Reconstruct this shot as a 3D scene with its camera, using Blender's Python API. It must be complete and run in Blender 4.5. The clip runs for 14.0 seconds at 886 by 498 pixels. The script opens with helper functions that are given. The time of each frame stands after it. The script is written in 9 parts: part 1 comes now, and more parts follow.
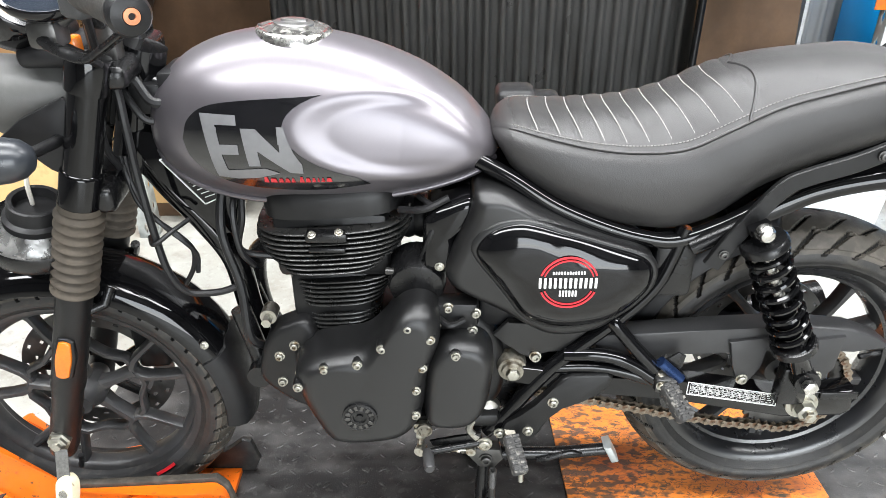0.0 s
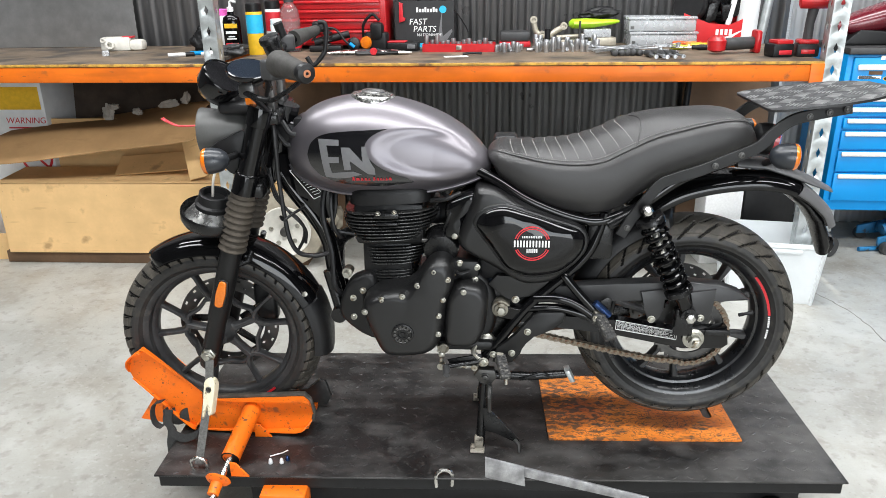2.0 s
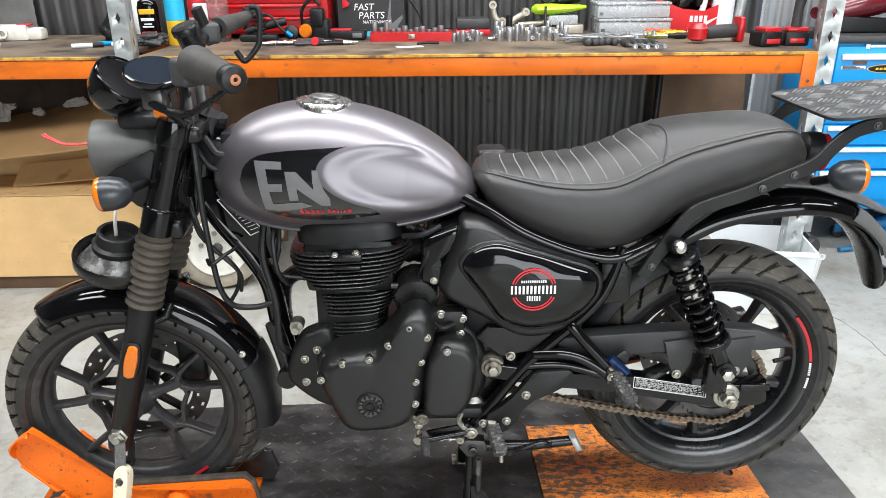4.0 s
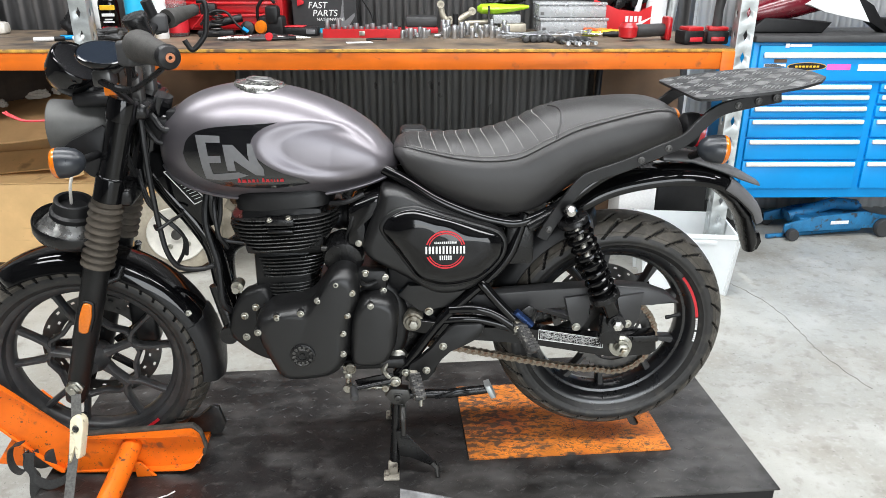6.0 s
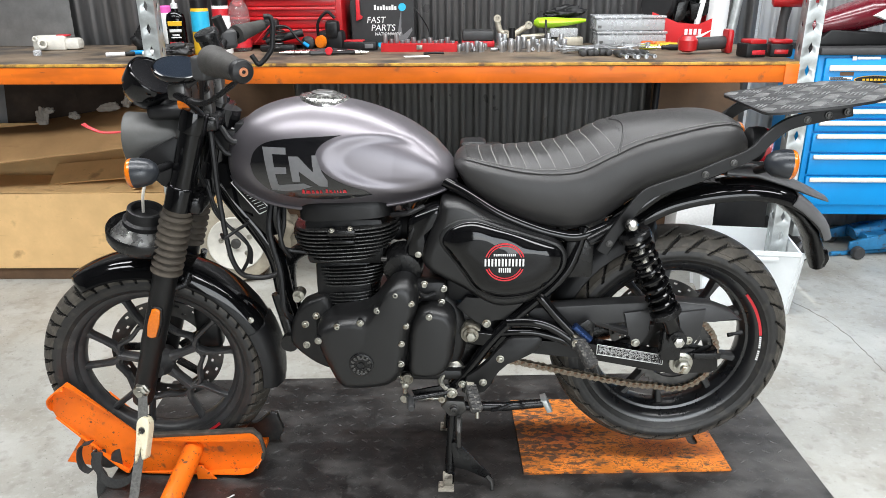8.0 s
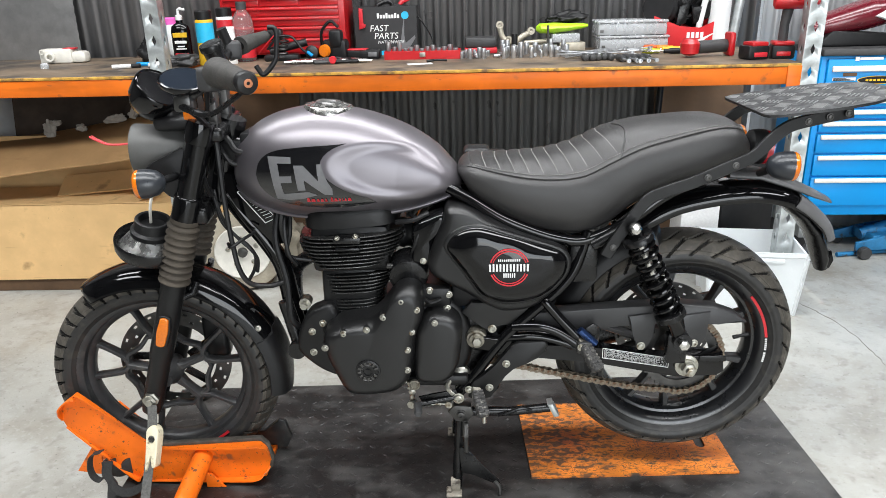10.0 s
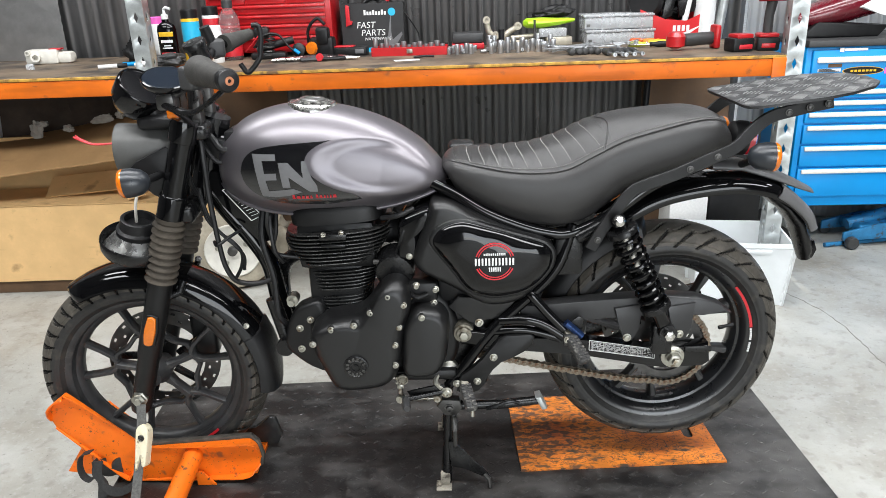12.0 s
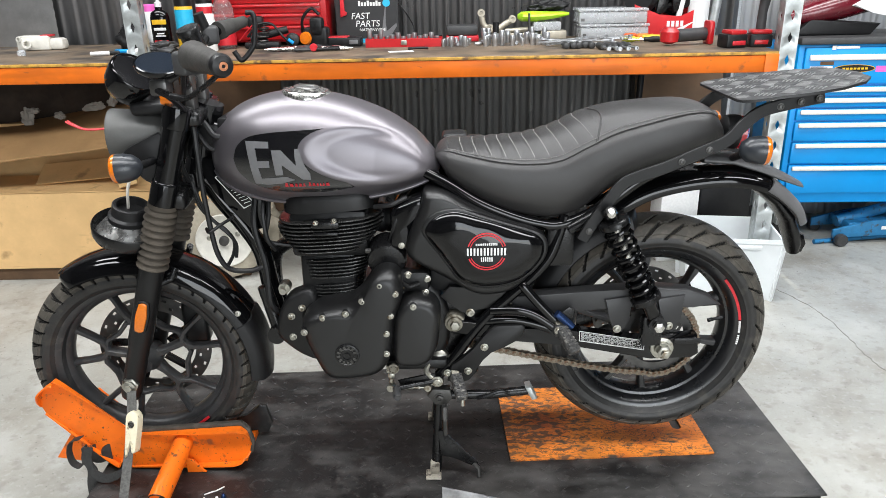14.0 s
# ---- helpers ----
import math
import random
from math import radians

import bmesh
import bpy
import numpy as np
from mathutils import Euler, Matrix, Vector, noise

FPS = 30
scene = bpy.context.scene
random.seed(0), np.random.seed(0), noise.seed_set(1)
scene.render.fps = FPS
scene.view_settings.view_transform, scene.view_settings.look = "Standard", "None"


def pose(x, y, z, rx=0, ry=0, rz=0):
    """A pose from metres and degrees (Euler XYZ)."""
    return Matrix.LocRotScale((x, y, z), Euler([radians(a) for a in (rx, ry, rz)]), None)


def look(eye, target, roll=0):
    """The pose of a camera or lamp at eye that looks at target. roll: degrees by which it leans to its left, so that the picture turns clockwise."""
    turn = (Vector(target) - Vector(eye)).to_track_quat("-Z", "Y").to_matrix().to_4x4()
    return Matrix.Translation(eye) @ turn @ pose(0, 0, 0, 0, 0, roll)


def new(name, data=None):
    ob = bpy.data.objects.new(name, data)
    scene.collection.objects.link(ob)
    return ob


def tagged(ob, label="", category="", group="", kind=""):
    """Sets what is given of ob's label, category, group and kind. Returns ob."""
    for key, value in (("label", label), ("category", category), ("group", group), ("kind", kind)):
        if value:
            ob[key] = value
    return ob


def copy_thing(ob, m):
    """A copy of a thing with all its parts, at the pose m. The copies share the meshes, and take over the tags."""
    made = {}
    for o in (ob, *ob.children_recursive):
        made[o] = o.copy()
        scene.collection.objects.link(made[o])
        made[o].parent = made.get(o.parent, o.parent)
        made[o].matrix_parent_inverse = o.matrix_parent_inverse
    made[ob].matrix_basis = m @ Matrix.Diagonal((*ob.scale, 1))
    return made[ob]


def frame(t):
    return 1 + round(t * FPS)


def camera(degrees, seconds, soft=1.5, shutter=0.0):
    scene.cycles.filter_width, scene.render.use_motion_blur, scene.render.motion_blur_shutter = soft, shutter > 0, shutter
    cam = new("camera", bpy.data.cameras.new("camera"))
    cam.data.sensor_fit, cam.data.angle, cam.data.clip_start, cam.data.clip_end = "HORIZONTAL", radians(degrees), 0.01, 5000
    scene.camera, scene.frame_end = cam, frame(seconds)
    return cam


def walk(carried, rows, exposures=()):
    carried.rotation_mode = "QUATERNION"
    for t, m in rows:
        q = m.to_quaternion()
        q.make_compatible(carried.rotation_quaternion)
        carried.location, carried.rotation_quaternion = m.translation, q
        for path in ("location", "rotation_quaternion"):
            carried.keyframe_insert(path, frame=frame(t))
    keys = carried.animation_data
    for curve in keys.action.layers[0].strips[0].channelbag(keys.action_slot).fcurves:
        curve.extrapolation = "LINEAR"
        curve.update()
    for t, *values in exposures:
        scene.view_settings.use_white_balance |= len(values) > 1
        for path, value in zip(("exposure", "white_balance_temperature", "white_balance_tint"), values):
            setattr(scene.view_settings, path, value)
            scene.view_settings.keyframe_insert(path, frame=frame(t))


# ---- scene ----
cam = camera(62.6, 14.0, soft=0.35)
PATH = [
    (0, (0.049, -1.146, 1.479), (0.034, 0.594, 0.494), -0.6),
    (0.5, (0.084, -1.514, 1.487), (0.05, 0.305, 0.656), -0.3),
    (1, (0.143, -1.755, 1.481), (0.045, 0.085, 0.703), -0.4),
    (1.5, (0.148, -1.859, 1.509), (0.007, -0.005, 0.772), -0.5),
    (2, (0.139, -1.954, 1.522), (0.0, -0.088, 0.816), -0.9),
    (2.2, (0.132, -1.989, 1.523), (0.012, -0.121, 0.818), -0.8),
    (4.3, (0.028, -1.493, 1.493), (0.085, 0.359, 0.742), -0.4),
    (4.5, (0.026, -1.508, 1.497), (0.112, 0.341, 0.741), -0.2),
    (5, (0.065, -1.564, 1.507), (0.218, 0.282, 0.754), 0.4),
    (5.5, (0.142, -1.672, 1.507), (0.281, 0.183, 0.77), 0.3),
    (6, (0.15, -1.741, 1.487), (0.247, 0.117, 0.753), 0.1),
    (6.5, (0.129, -1.761, 1.488), (0.181, 0.099, 0.755), -0.2),
    (7, (0.13, -1.756, 1.486), (0.146, 0.108, 0.762), -0.5),
    (7.5, (0.127, -1.76, 1.487), (0.113, 0.111, 0.781), -0.6),
    (8, (0.125, -1.749, 1.489), (0.089, 0.123, 0.788), -0.5),
    (10.5, (0.133, -1.763, 1.494), (0.085, 0.115, 0.81), -1.7),
    (11, (0.143, -1.766, 1.491), (0.104, 0.112, 0.804), -1.9),
    (11.5, (0.145, -1.77, 1.492), (0.104, 0.106, 0.801), -2.1),
    (12, (0.148, -1.768, 1.492), (0.112, 0.107, 0.797), -2.1),
    (12.5, (0.151, -1.776, 1.49), (0.132, 0.097, 0.79), -1.8),
    (13, (0.148, -1.786, 1.486), (0.143, 0.086, 0.783), -1.4),
    (13.5, (0.152, -1.785, 1.491), (0.15, 0.088, 0.788), -1.3),
    (14, (0.147, -1.777, 1.483), (0.133, 0.093, 0.773), -1.2),
]
walk(cam, [(t, look(eye, target, roll)) for t, eye, target, roll in PATH],
     exposures=[(0, 0.97), (0.5, 0.75), (1, 0.5), (1.5, 0.38), (2, 0.28), (4.3, 0.33), (6, 0.27), (14, 0.20)])

# ---- light ----
world = bpy.data.worlds.new("sky")
scene.world = world
world.use_nodes = True
wn = world.node_tree.nodes
sky = wn.new("ShaderNodeTexSky")
sky.sky_type = "NISHITA"
sky.sun_disc = False
sky.sun_elevation, sky.sun_rotation = radians(48), radians(200)
wn["Background"].inputs["Strength"].default_value = 0.12
world.node_tree.links.new(sky.outputs["Color"], wn["Background"].inputs["Color"])
sun = new("sun", bpy.data.lights.new("sun", "SUN"))
sun.data.energy, sun.data.angle, sun.data.color = 3.0, radians(0.5), (1.0, 0.95, 0.88)
sun.matrix_world = look((3, -8, 14), (3.0, -12, 0.0))


def area_lamp(name, eye, target, sx, sy, watts, colour):
    lamp = new(name, bpy.data.lights.new(name, "AREA"))
    lamp.data.shape, lamp.data.size, lamp.data.size_y = "RECTANGLE", sx, sy
    lamp.data.energy, lamp.data.color = watts, colour
    lamp.matrix_world = look(eye, target)
    return lamp


# daylight lamps in the unseen roller door behind the camera and below unseen roof strips
area_lamp("door_daylight", (2.2, -6.9, 1.9), (2.2, 0, 1.5), 4.6, 3.3, 250, (0.93, 0.97, 1.0))
area_lamp("skylight_daylight", (0.6, -1.75, 4.28), (0.6, -1.75, 0), 8.0, 0.9, 330, (0.97, 0.985, 1.0))
# second strip lamp, added to brighten the back wall and the bench
area_lamp("skylight_daylight", (0.6, 0.75, 4.28), (0.6, 0.75, 0), 8.0, 0.7, 270, (0.97, 0.985, 1.0))


# ---- materials ----
def mat(name, col, rough=0.5, metal=0.0, var=0.12, scale=25.0, rvar=0.12, bump=0.0, bscale=300.0, coat=0.0, dirt=None, dirt_amount=0.5, dscale=6.0, alpha=0.0, island=False, spec=0.5, stretch=(1, 1, 1), marks=(), crough=0.08):
    m = bpy.data.materials.new(name)
    m.use_nodes = True
    t = m.node_tree
    n, l = t.nodes, t.links
    b = n["Principled BSDF"]
    b.inputs["Metallic"].default_value = metal
    b.inputs["Specular IOR Level"].default_value = spec
    b.inputs["Coat Weight"].default_value = coat
    b.inputs["Coat Roughness"].default_value = crough
    tc = n.new("ShaderNodeTexCoord")

    def noise_node(sc, detail=5.0, st=(1, 1, 1)):
        q = n.new("ShaderNodeTexNoise")
        q.inputs["Scale"].default_value, q.inputs["Detail"].default_value = sc, detail
        mp = n.new("ShaderNodeMapping")
        mp.inputs["Scale"].default_value = st
        l.new(tc.outputs["Object"], mp.inputs["Vector"])
        l.new(mp.outputs["Vector"], q.inputs["Vector"])
        return q.outputs["Fac"]

    def mix(fac, a, bb):
        q = n.new("ShaderNodeMix")
        q.data_type = "RGBA"
        for sock, v in ((q.inputs[0], fac), (q.inputs[6], a), (q.inputs[7], bb)):
            if isinstance(v, (tuple, float, int)):
                sock.default_value = v
            else:
                l.new(v, sock)
        return q.outputs[2]

    def ramp(fac, lo, hi, c0=0.0, c1=1.0):
        q = n.new("ShaderNodeMapRange")
        q.inputs[1].default_value, q.inputs[2].default_value = lo, hi
        q.inputs[3].default_value, q.inputs[4].default_value = c0, c1
        l.new(fac, q.inputs[0])
        return q.outputs[0]

    c = tuple(col) + (1.0,)
    lo = tuple(max(0.0, v * (1 - var)) for v in col) + (1.0,)
    hi = tuple(min(1.0, v * (1 + var)) for v in col) + (1.0,)
    big = noise_node(scale)
    fine = noise_node(scale * 9)
    out = mix(ramp(big, 0.35, 0.65), lo, hi)
    out = mix(ramp(fine, 0.3, 0.7, 0.0, 0.35), out, lo)
    if island:
        rnd = n.new("ShaderNodeObjectInfo").outputs["Random"]
        out = mix(ramp(rnd, 0, 1, 0.0, 0.35), out, lo)
    if dirt:
        stain = noise_node(dscale, 8.0, stretch)
        out = mix(ramp(stain, 0.62 - dirt_amount * 0.25, 0.72 - dirt_amount * 0.15), out, tuple(dirt) + (1.0,))
    for mcol, msc, mst, mlo, mhi, mamt in marks:
        out = mix(ramp(noise_node(msc, 3.0, mst), mlo, mhi, 0.0, mamt), out, tuple(mcol) + (1.0,))
    l.new(out, b.inputs["Base Color"])
    l.new(ramp(noise_node(scale * 2.3), 0.3, 0.7, max(0.02, rough - rvar * 0.5), min(1.0, rough + rvar * 0.5)), b.inputs["Roughness"])
    if bump:
        q = n.new("ShaderNodeBump")
        q.inputs["Strength"].default_value, q.inputs["Distance"].default_value = min(1.0, bump), 0.002
        l.new(noise_node(bscale), q.inputs["Height"])
        l.new(q.outputs[0], b.inputs["Normal"])
    if alpha:
        b.inputs["Transmission Weight"].default_value = alpha
        b.inputs["IOR"].default_value = 1.3
    return m


M_TANK = mat("silver_metallic_paint", (0.155, 0.143, 0.157), 0.40, 0.75, 0.06, 900, 0.05, coat=0.45, crough=0.24)
M_GLOSS = mat("black_gloss_paint", (0.003, 0.003, 0.0034), 0.07, 0.0, 0.2, 12, 0.05, coat=0.1, spec=0.36)
M_SATIN = mat("black_satin_paint", (0.006, 0.006, 0.0064), 0.26, 0.0, 0.2, 14, 0.12, bump=0.12, bscale=900, spec=0.42)
M_MATT = mat("black_matt_coating", (0.007, 0.007, 0.0073), 0.37, 0.0, 0.25, 18, 0.14, bump=0.2, bscale=1200, spec=0.34)
M_COVER = mat("dark_grey_powder_coat", (0.0085, 0.0085, 0.0088), 0.35, 0.0, 0.15, 8, 0.1, bump=0.18, bscale=1500, spec=0.5)
M_PLASTIC = mat("black_plastic", (0.009, 0.009, 0.0097), 0.42, 0.0, 0.25, 30, 0.15, bump=0.15, bscale=900, spec=0.34)
M_RIM = mat("satin_black_alloy_rim", (0.010, 0.0105, 0.012), 0.30, 0.0, 0.2, 16, 0.10, spec=0.7, coat=0.25, crough=0.2)
M_GREYPL = mat("dark_grey_plastic", (0.04, 0.04, 0.041), 0.5, 0.0, 0.15, 20, 0.15, bump=0.1, bscale=900)
M_RUBBER = mat("black_tyre_rubber", (0.056, 0.050, 0.041), 0.55, 0.0, 0.25, 30, 0.15, bump=0.3, bscale=350, dirt=(0.085, 0.075, 0.062), dirt_amount=0.45, dscale=45, spec=0.45)
M_RUBBERDARK = mat("darker_tyre_rubber", (0.020, 0.0195, 0.019), 0.45, 0.0, 0.2, 30, 0.12, bump=0.3, bscale=350, dirt=(0.036, 0.033, 0.029), dirt_amount=0.35, dscale=40, spec=0.45)
# tread cuts: their inner shade is put into this near-black colour
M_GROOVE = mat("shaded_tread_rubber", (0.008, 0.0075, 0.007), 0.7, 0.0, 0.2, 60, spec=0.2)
M_INDICATOR = mat("satin_blue_black_plastic", (0.022, 0.025, 0.030), 0.32, 0.0, 0.15, 30, 0.1, spec=0.5)
M_GUARDGREY = mat("satin_dark_grey_plastic", (0.030, 0.030, 0.031), 0.38, 0.0, 0.15, 20, 0.12, bump=0.1, bscale=900, spec=0.4)
M_GAITER = mat("dusty_rubber_gaiter", (0.058, 0.047, 0.035), 0.75, 0.0, 0.3, 25, 0.1, bump=0.2, bscale=500)
M_VINYL = mat("black_seat_vinyl", (0.028, 0.027, 0.027), 0.40, 0.0, 0.1, 10, 0.1, bump=0.3, bscale=900, spec=0.5)
M_THREAD = mat("grey_thread", (0.24, 0.23, 0.22), 0.8, 0.0, 0.2, 300)
M_CHROME = mat("bright_steel", (0.62, 0.61, 0.58), 0.25, 1.0, 0.15, 40, 0.2)
M_CAP = mat("satin_steel_cap", (0.36, 0.355, 0.35), 0.34, 1.0, 0.12, 60, 0.12)
M_SOCKET = mat("satin_chromed_steel", (0.55, 0.56, 0.575), 0.40, 0.9, 0.12, 60, 0.15)
M_GRIP = mat("dusty_grip_rubber", (0.045, 0.043, 0.040), 0.55, 0.0, 0.2, 40, 0.12, bump=0.3, bscale=400, spec=0.35)
M_ZINC = mat("zinc_plated_steel", (0.46, 0.45, 0.40), 0.38, 1.0, 0.2, 60, 0.2, dirt=(0.2, 0.16, 0.11), dirt_amount=0.3, dscale=60)
M_DIRTYZINC = mat("oily_zinc_steel", (0.26, 0.245, 0.205), 0.5, 0.8, 0.3, 60, 0.2, dirt=(0.08, 0.065, 0.045), dirt_amount=0.5, dscale=60)
M_DARKSTEEL = mat("dark_steel", (0.10, 0.098, 0.095), 0.42, 0.85, 0.2, 40, 0.2)
M_RUST = mat("rusty_chain_steel", (0.27, 0.225, 0.17), 0.5, 0.6, 0.35, 120, 0.2, dirt=(0.13, 0.06, 0.03), dirt_amount=0.35, dscale=70, island=True)
M_SPOKE = mat("dusty_black_alloy", (0.030, 0.030, 0.031), 0.42, 0.0, 0.25, 20, 0.15, bump=0.1, bscale=600, dirt=(0.055, 0.052, 0.048), dirt_amount=0.25, dscale=40)
M_AMBER = mat("amber_lens", (0.64, 0.155, 0.006), 0.2, 0.0, 0.1, 200, coat=0.5)
M_RED = mat("red_sticker", (0.55, 0.02, 0.03), 0.4, 0.0, 0.1, 60)
M_REDLENS = mat("red_lens", (0.5, 0.01, 0.02), 0.15, 0.0, 0.1, 60, coat=0.5)
M_WHITE = mat("white_print", (0.75, 0.75, 0.74), 0.5, 0.0, 0.06, 80)
M_GREYPRINT = mat("grey_print", (0.14, 0.14, 0.145), 0.38, 0.0, 0.06, 80, coat=0.4)
M_BLACKPRINT = mat("black_tank_graphic", (0.006, 0.006, 0.007), 0.15, 0.0, 0.2, 80, coat=0.8)
M_MIRROR = mat("mirror_glass", (0.75, 0.78, 0.8), 0.03, 1.0, 0.03, 10, 0.02)
M_BLUEMETAL = mat("blue_anodised_spring", (0.03, 0.06, 0.16), 0.3, 0.8, 0.1, 50)
M_ORANGE = mat("orange_powder_coat", (0.86, 0.160, 0.008), 0.45, 0.0, 0.10, 7, 0.15, bump=0.1, bscale=400, spec=0.3, dirt=(0.30, 0.09, 0.03), dirt_amount=0.02, dscale=30, marks=[((0.07, 0.045, 0.03), 55, (1, 1, 1), 0.66, 0.69, 0.9), ((0.50, 0.10, 0.02), 12, (1, 1, 1), 0.55, 0.7, 0.45), ((0.16, 0.07, 0.03), 150, (1, 1, 1), 0.66, 0.70, 0.8)])
M_RACKORANGE = mat("orange_rack_beam_paint", (0.66, 0.14, 0.009), 0.42, 0.0, 0.12, 5, 0.15, bump=0.08, bscale=300, spec=0.3, dirt=(0.25, 0.08, 0.03), dirt_amount=0.0, dscale=14, marks=[((0.30, 0.07, 0.01), 5, (0.5, 1, 3), 0.52, 0.70, 0.5), ((0.10, 0.05, 0.03), 45, (0.4, 1, 1.5), 0.70, 0.73, 0.6)])
M_GALV = mat("galvanised_steel", (0.52, 0.55, 0.55), 0.42, 0.7, 0.18, 22, 0.2, bump=0.05)
M_STRAP = mat("grey_webbing", (0.11, 0.108, 0.102), 0.85, 0.0, 0.3, 150, bump=0.5, bscale=900)
M_STRAPBLACK = mat("black_webbing", (0.03, 0.03, 0.029), 0.8, 0.0, 0.2, 120, bump=0.5, bscale=900)
M_CREAM = mat("cream_painted_buckle", (0.72, 0.66, 0.48), 0.4, 0.0, 0.1, 60, dirt=(0.25, 0.2, 0.12), dirt_amount=0.1, dscale=60)
M_LIFT = mat("worn_black_lift_deck", (0.017, 0.0165, 0.0165), 0.42, 0.0, 0.3, 5, 0.25, bump=0.3, bscale=250, dirt=(0.042, 0.040, 0.039), dirt_amount=0.40, dscale=9, spec=0.40, marks=[((0.11, 0.105, 0.10), 120, (1, 1, 1), 0.64, 0.70, 0.35), ((0.006, 0.006, 0.006), 16, (1, 1, 1), 0.55, 0.62, 0.6), ((0.09, 0.087, 0.083), 45, (1, 1, 1), 0.58, 0.68, 0.35), ((0.26, 0.24, 0.21), 330, (1, 1, 1), 0.72, 0.74, 0.7), ((0.085, 0.080, 0.073), 3.0, (1, 1, 1), 0.52, 0.70, 0.35)])
M_PLATEO = mat("scuffed_orange_plate", (0.72, 0.215, 0.026), 0.48, 0.0, 0.25, 14, 0.2, bump=0.25, bscale=220, dirt=(0.05, 0.042, 0.036), dirt_amount=0.16, dscale=26, stretch=(0.8, 1.7, 1), marks=[((0.10, 0.055, 0.03), 120, (0.6, 1.5, 1), 0.56, 0.66, 0.75), ((0.50, 0.10, 0.02), 5, (1, 1, 1), 0.50, 0.66, 0.7)])


def scrape_lines(m, dark, scales, width, centre, reach, peak, grain, amount, edge=(0.56, 0.66)):
    """Thin wandering scrape marks, and wear that is heaviest round one worn spot."""
    n, l = m.node_tree.nodes, m.node_tree.links
    b = n["Principled BSDF"]
    out = b.inputs["Base Color"].links[0].from_socket
    tc = n.new("ShaderNodeTexCoord")

    def math_node(op, a, c):
        q = n.new("ShaderNodeMath")
        q.operation = op
        for sock, v in zip(q.inputs, (a, c)):
            if isinstance(v, (int, float)):
                sock.default_value = v
            else:
                l.new(v, sock)
        return q.outputs[0]

    def noise(scale, st):
        mp = n.new("ShaderNodeMapping")
        mp.inputs["Scale"].default_value = st
        q = n.new("ShaderNodeTexNoise")
        q.inputs["Scale"].default_value, q.inputs["Detail"].default_value = scale, 2.0
        l.new(tc.outputs["Object"], mp.inputs["Vector"])
        l.new(mp.outputs["Vector"], q.inputs["Vector"])
        return q.outputs["Fac"]

    def blend(fac, base, col):
        q = n.new("ShaderNodeMix")
        q.data_type = "RGBA"
        l.new(fac, q.inputs[0])
        l.new(base, q.inputs[6])
        q.inputs[7].default_value = tuple(col) + (1.0,)
        return q.outputs[2]

    for sc, st in scales:
        line = math_node("LESS_THAN", math_node("ABSOLUTE", math_node("SUBTRACT", noise(sc, st), 0.5), 0.0), width)
        gate = math_node("GREATER_THAN", noise(sc * 0.45, (1, 1, 1)), 0.47)
        out = blend(math_node("MULTIPLY", math_node("MULTIPLY", line, gate), 0.8), out, dark)
    dist = n.new("ShaderNodeVectorMath")
    dist.operation = "DISTANCE"
    l.new(tc.outputs["Object"], dist.inputs[0])
    dist.inputs[1].default_value = centre
    near = n.new("ShaderNodeMapRange")
    l.new(dist.outputs["Value"], near.inputs[0])
    near.inputs[1].default_value, near.inputs[2].default_value = 0.0, reach
    near.inputs[3].default_value, near.inputs[4].default_value = peak, -0.06
    bare = n.new("ShaderNodeMapRange")
    l.new(math_node("ADD", noise(grain, (0.7, 1.3, 1)), near.outputs[0]), bare.inputs[0])
    bare.inputs[1].default_value, bare.inputs[2].default_value = edge
    bare.inputs[3].default_value, bare.inputs[4].default_value = 0.0, amount
    out = blend(bare.outputs[0], out, dark)
    l.new(out, b.inputs["Base Color"])


scrape_lines(M_PLATEO, (0.055, 0.042, 0.034), ((30, (0.7, 1.2, 1)), (55, (1, 0.8, 1))), 0.011, (0.34, 0.07, 0.205), 0.34, 0.17, 48, 0.85)
scrape_lines(M_LIFT, (0.15, 0.145, 0.14), (), 0.0, (0.98, -0.20, 0.2), 0.72, 0.12, 13, 0.55, (0.42, 0.85))
M_DARKPLATE = mat("black_tread_plate", (0.028, 0.028, 0.029), 0.38, 0.3, 0.2, 25, 0.2)
M_TREADBAR = mat("worn_tread_bars", (0.36, 0.36, 0.36), 0.4, 0.6, 0.3, 40, 0.2)
M_FLOOR = mat("polished_concrete", (0.340, 0.338, 0.310), 0.42, 0.0, 0.12, 1.3, 0.25, bump=0.15, bscale=60, dirt=(0.285, 0.278, 0.250), dirt_amount=0.45, dscale=2.2, marks=[((0.22, 0.195, 0.155), 3.5, (1, 1, 1), 0.48, 0.72, 0.6), ((0.43, 0.43, 0.41), 6, (1, 1, 1), 0.52, 0.68, 0.5), ((0.19, 0.175, 0.15), 20, (1, 1, 1), 0.54, 0.68, 0.45), ((0.40, 0.40, 0.38), 55, (1, 1, 1), 0.56, 0.66, 0.4), ((0.09, 0.085, 0.075), 90, (1, 1, 1), 0.67, 0.71, 0.7), ((0.14, 0.135, 0.12), 300, (1, 1, 1), 0.60, 0.68, 0.45)])
M_WALL = mat("dark_grey_corrugated_steel", (0.21, 0.208, 0.21), 0.34, 0.4, 0.12, 3, 0.15, marks=[((0.10, 0.095, 0.09), 5, (1, 1, 0.25), 0.55, 0.72, 0.5)])
M_ROOM = mat("grey_painted_steel_sheet", (0.08, 0.08, 0.08), 0.6, 0.0, 0.06, 2)
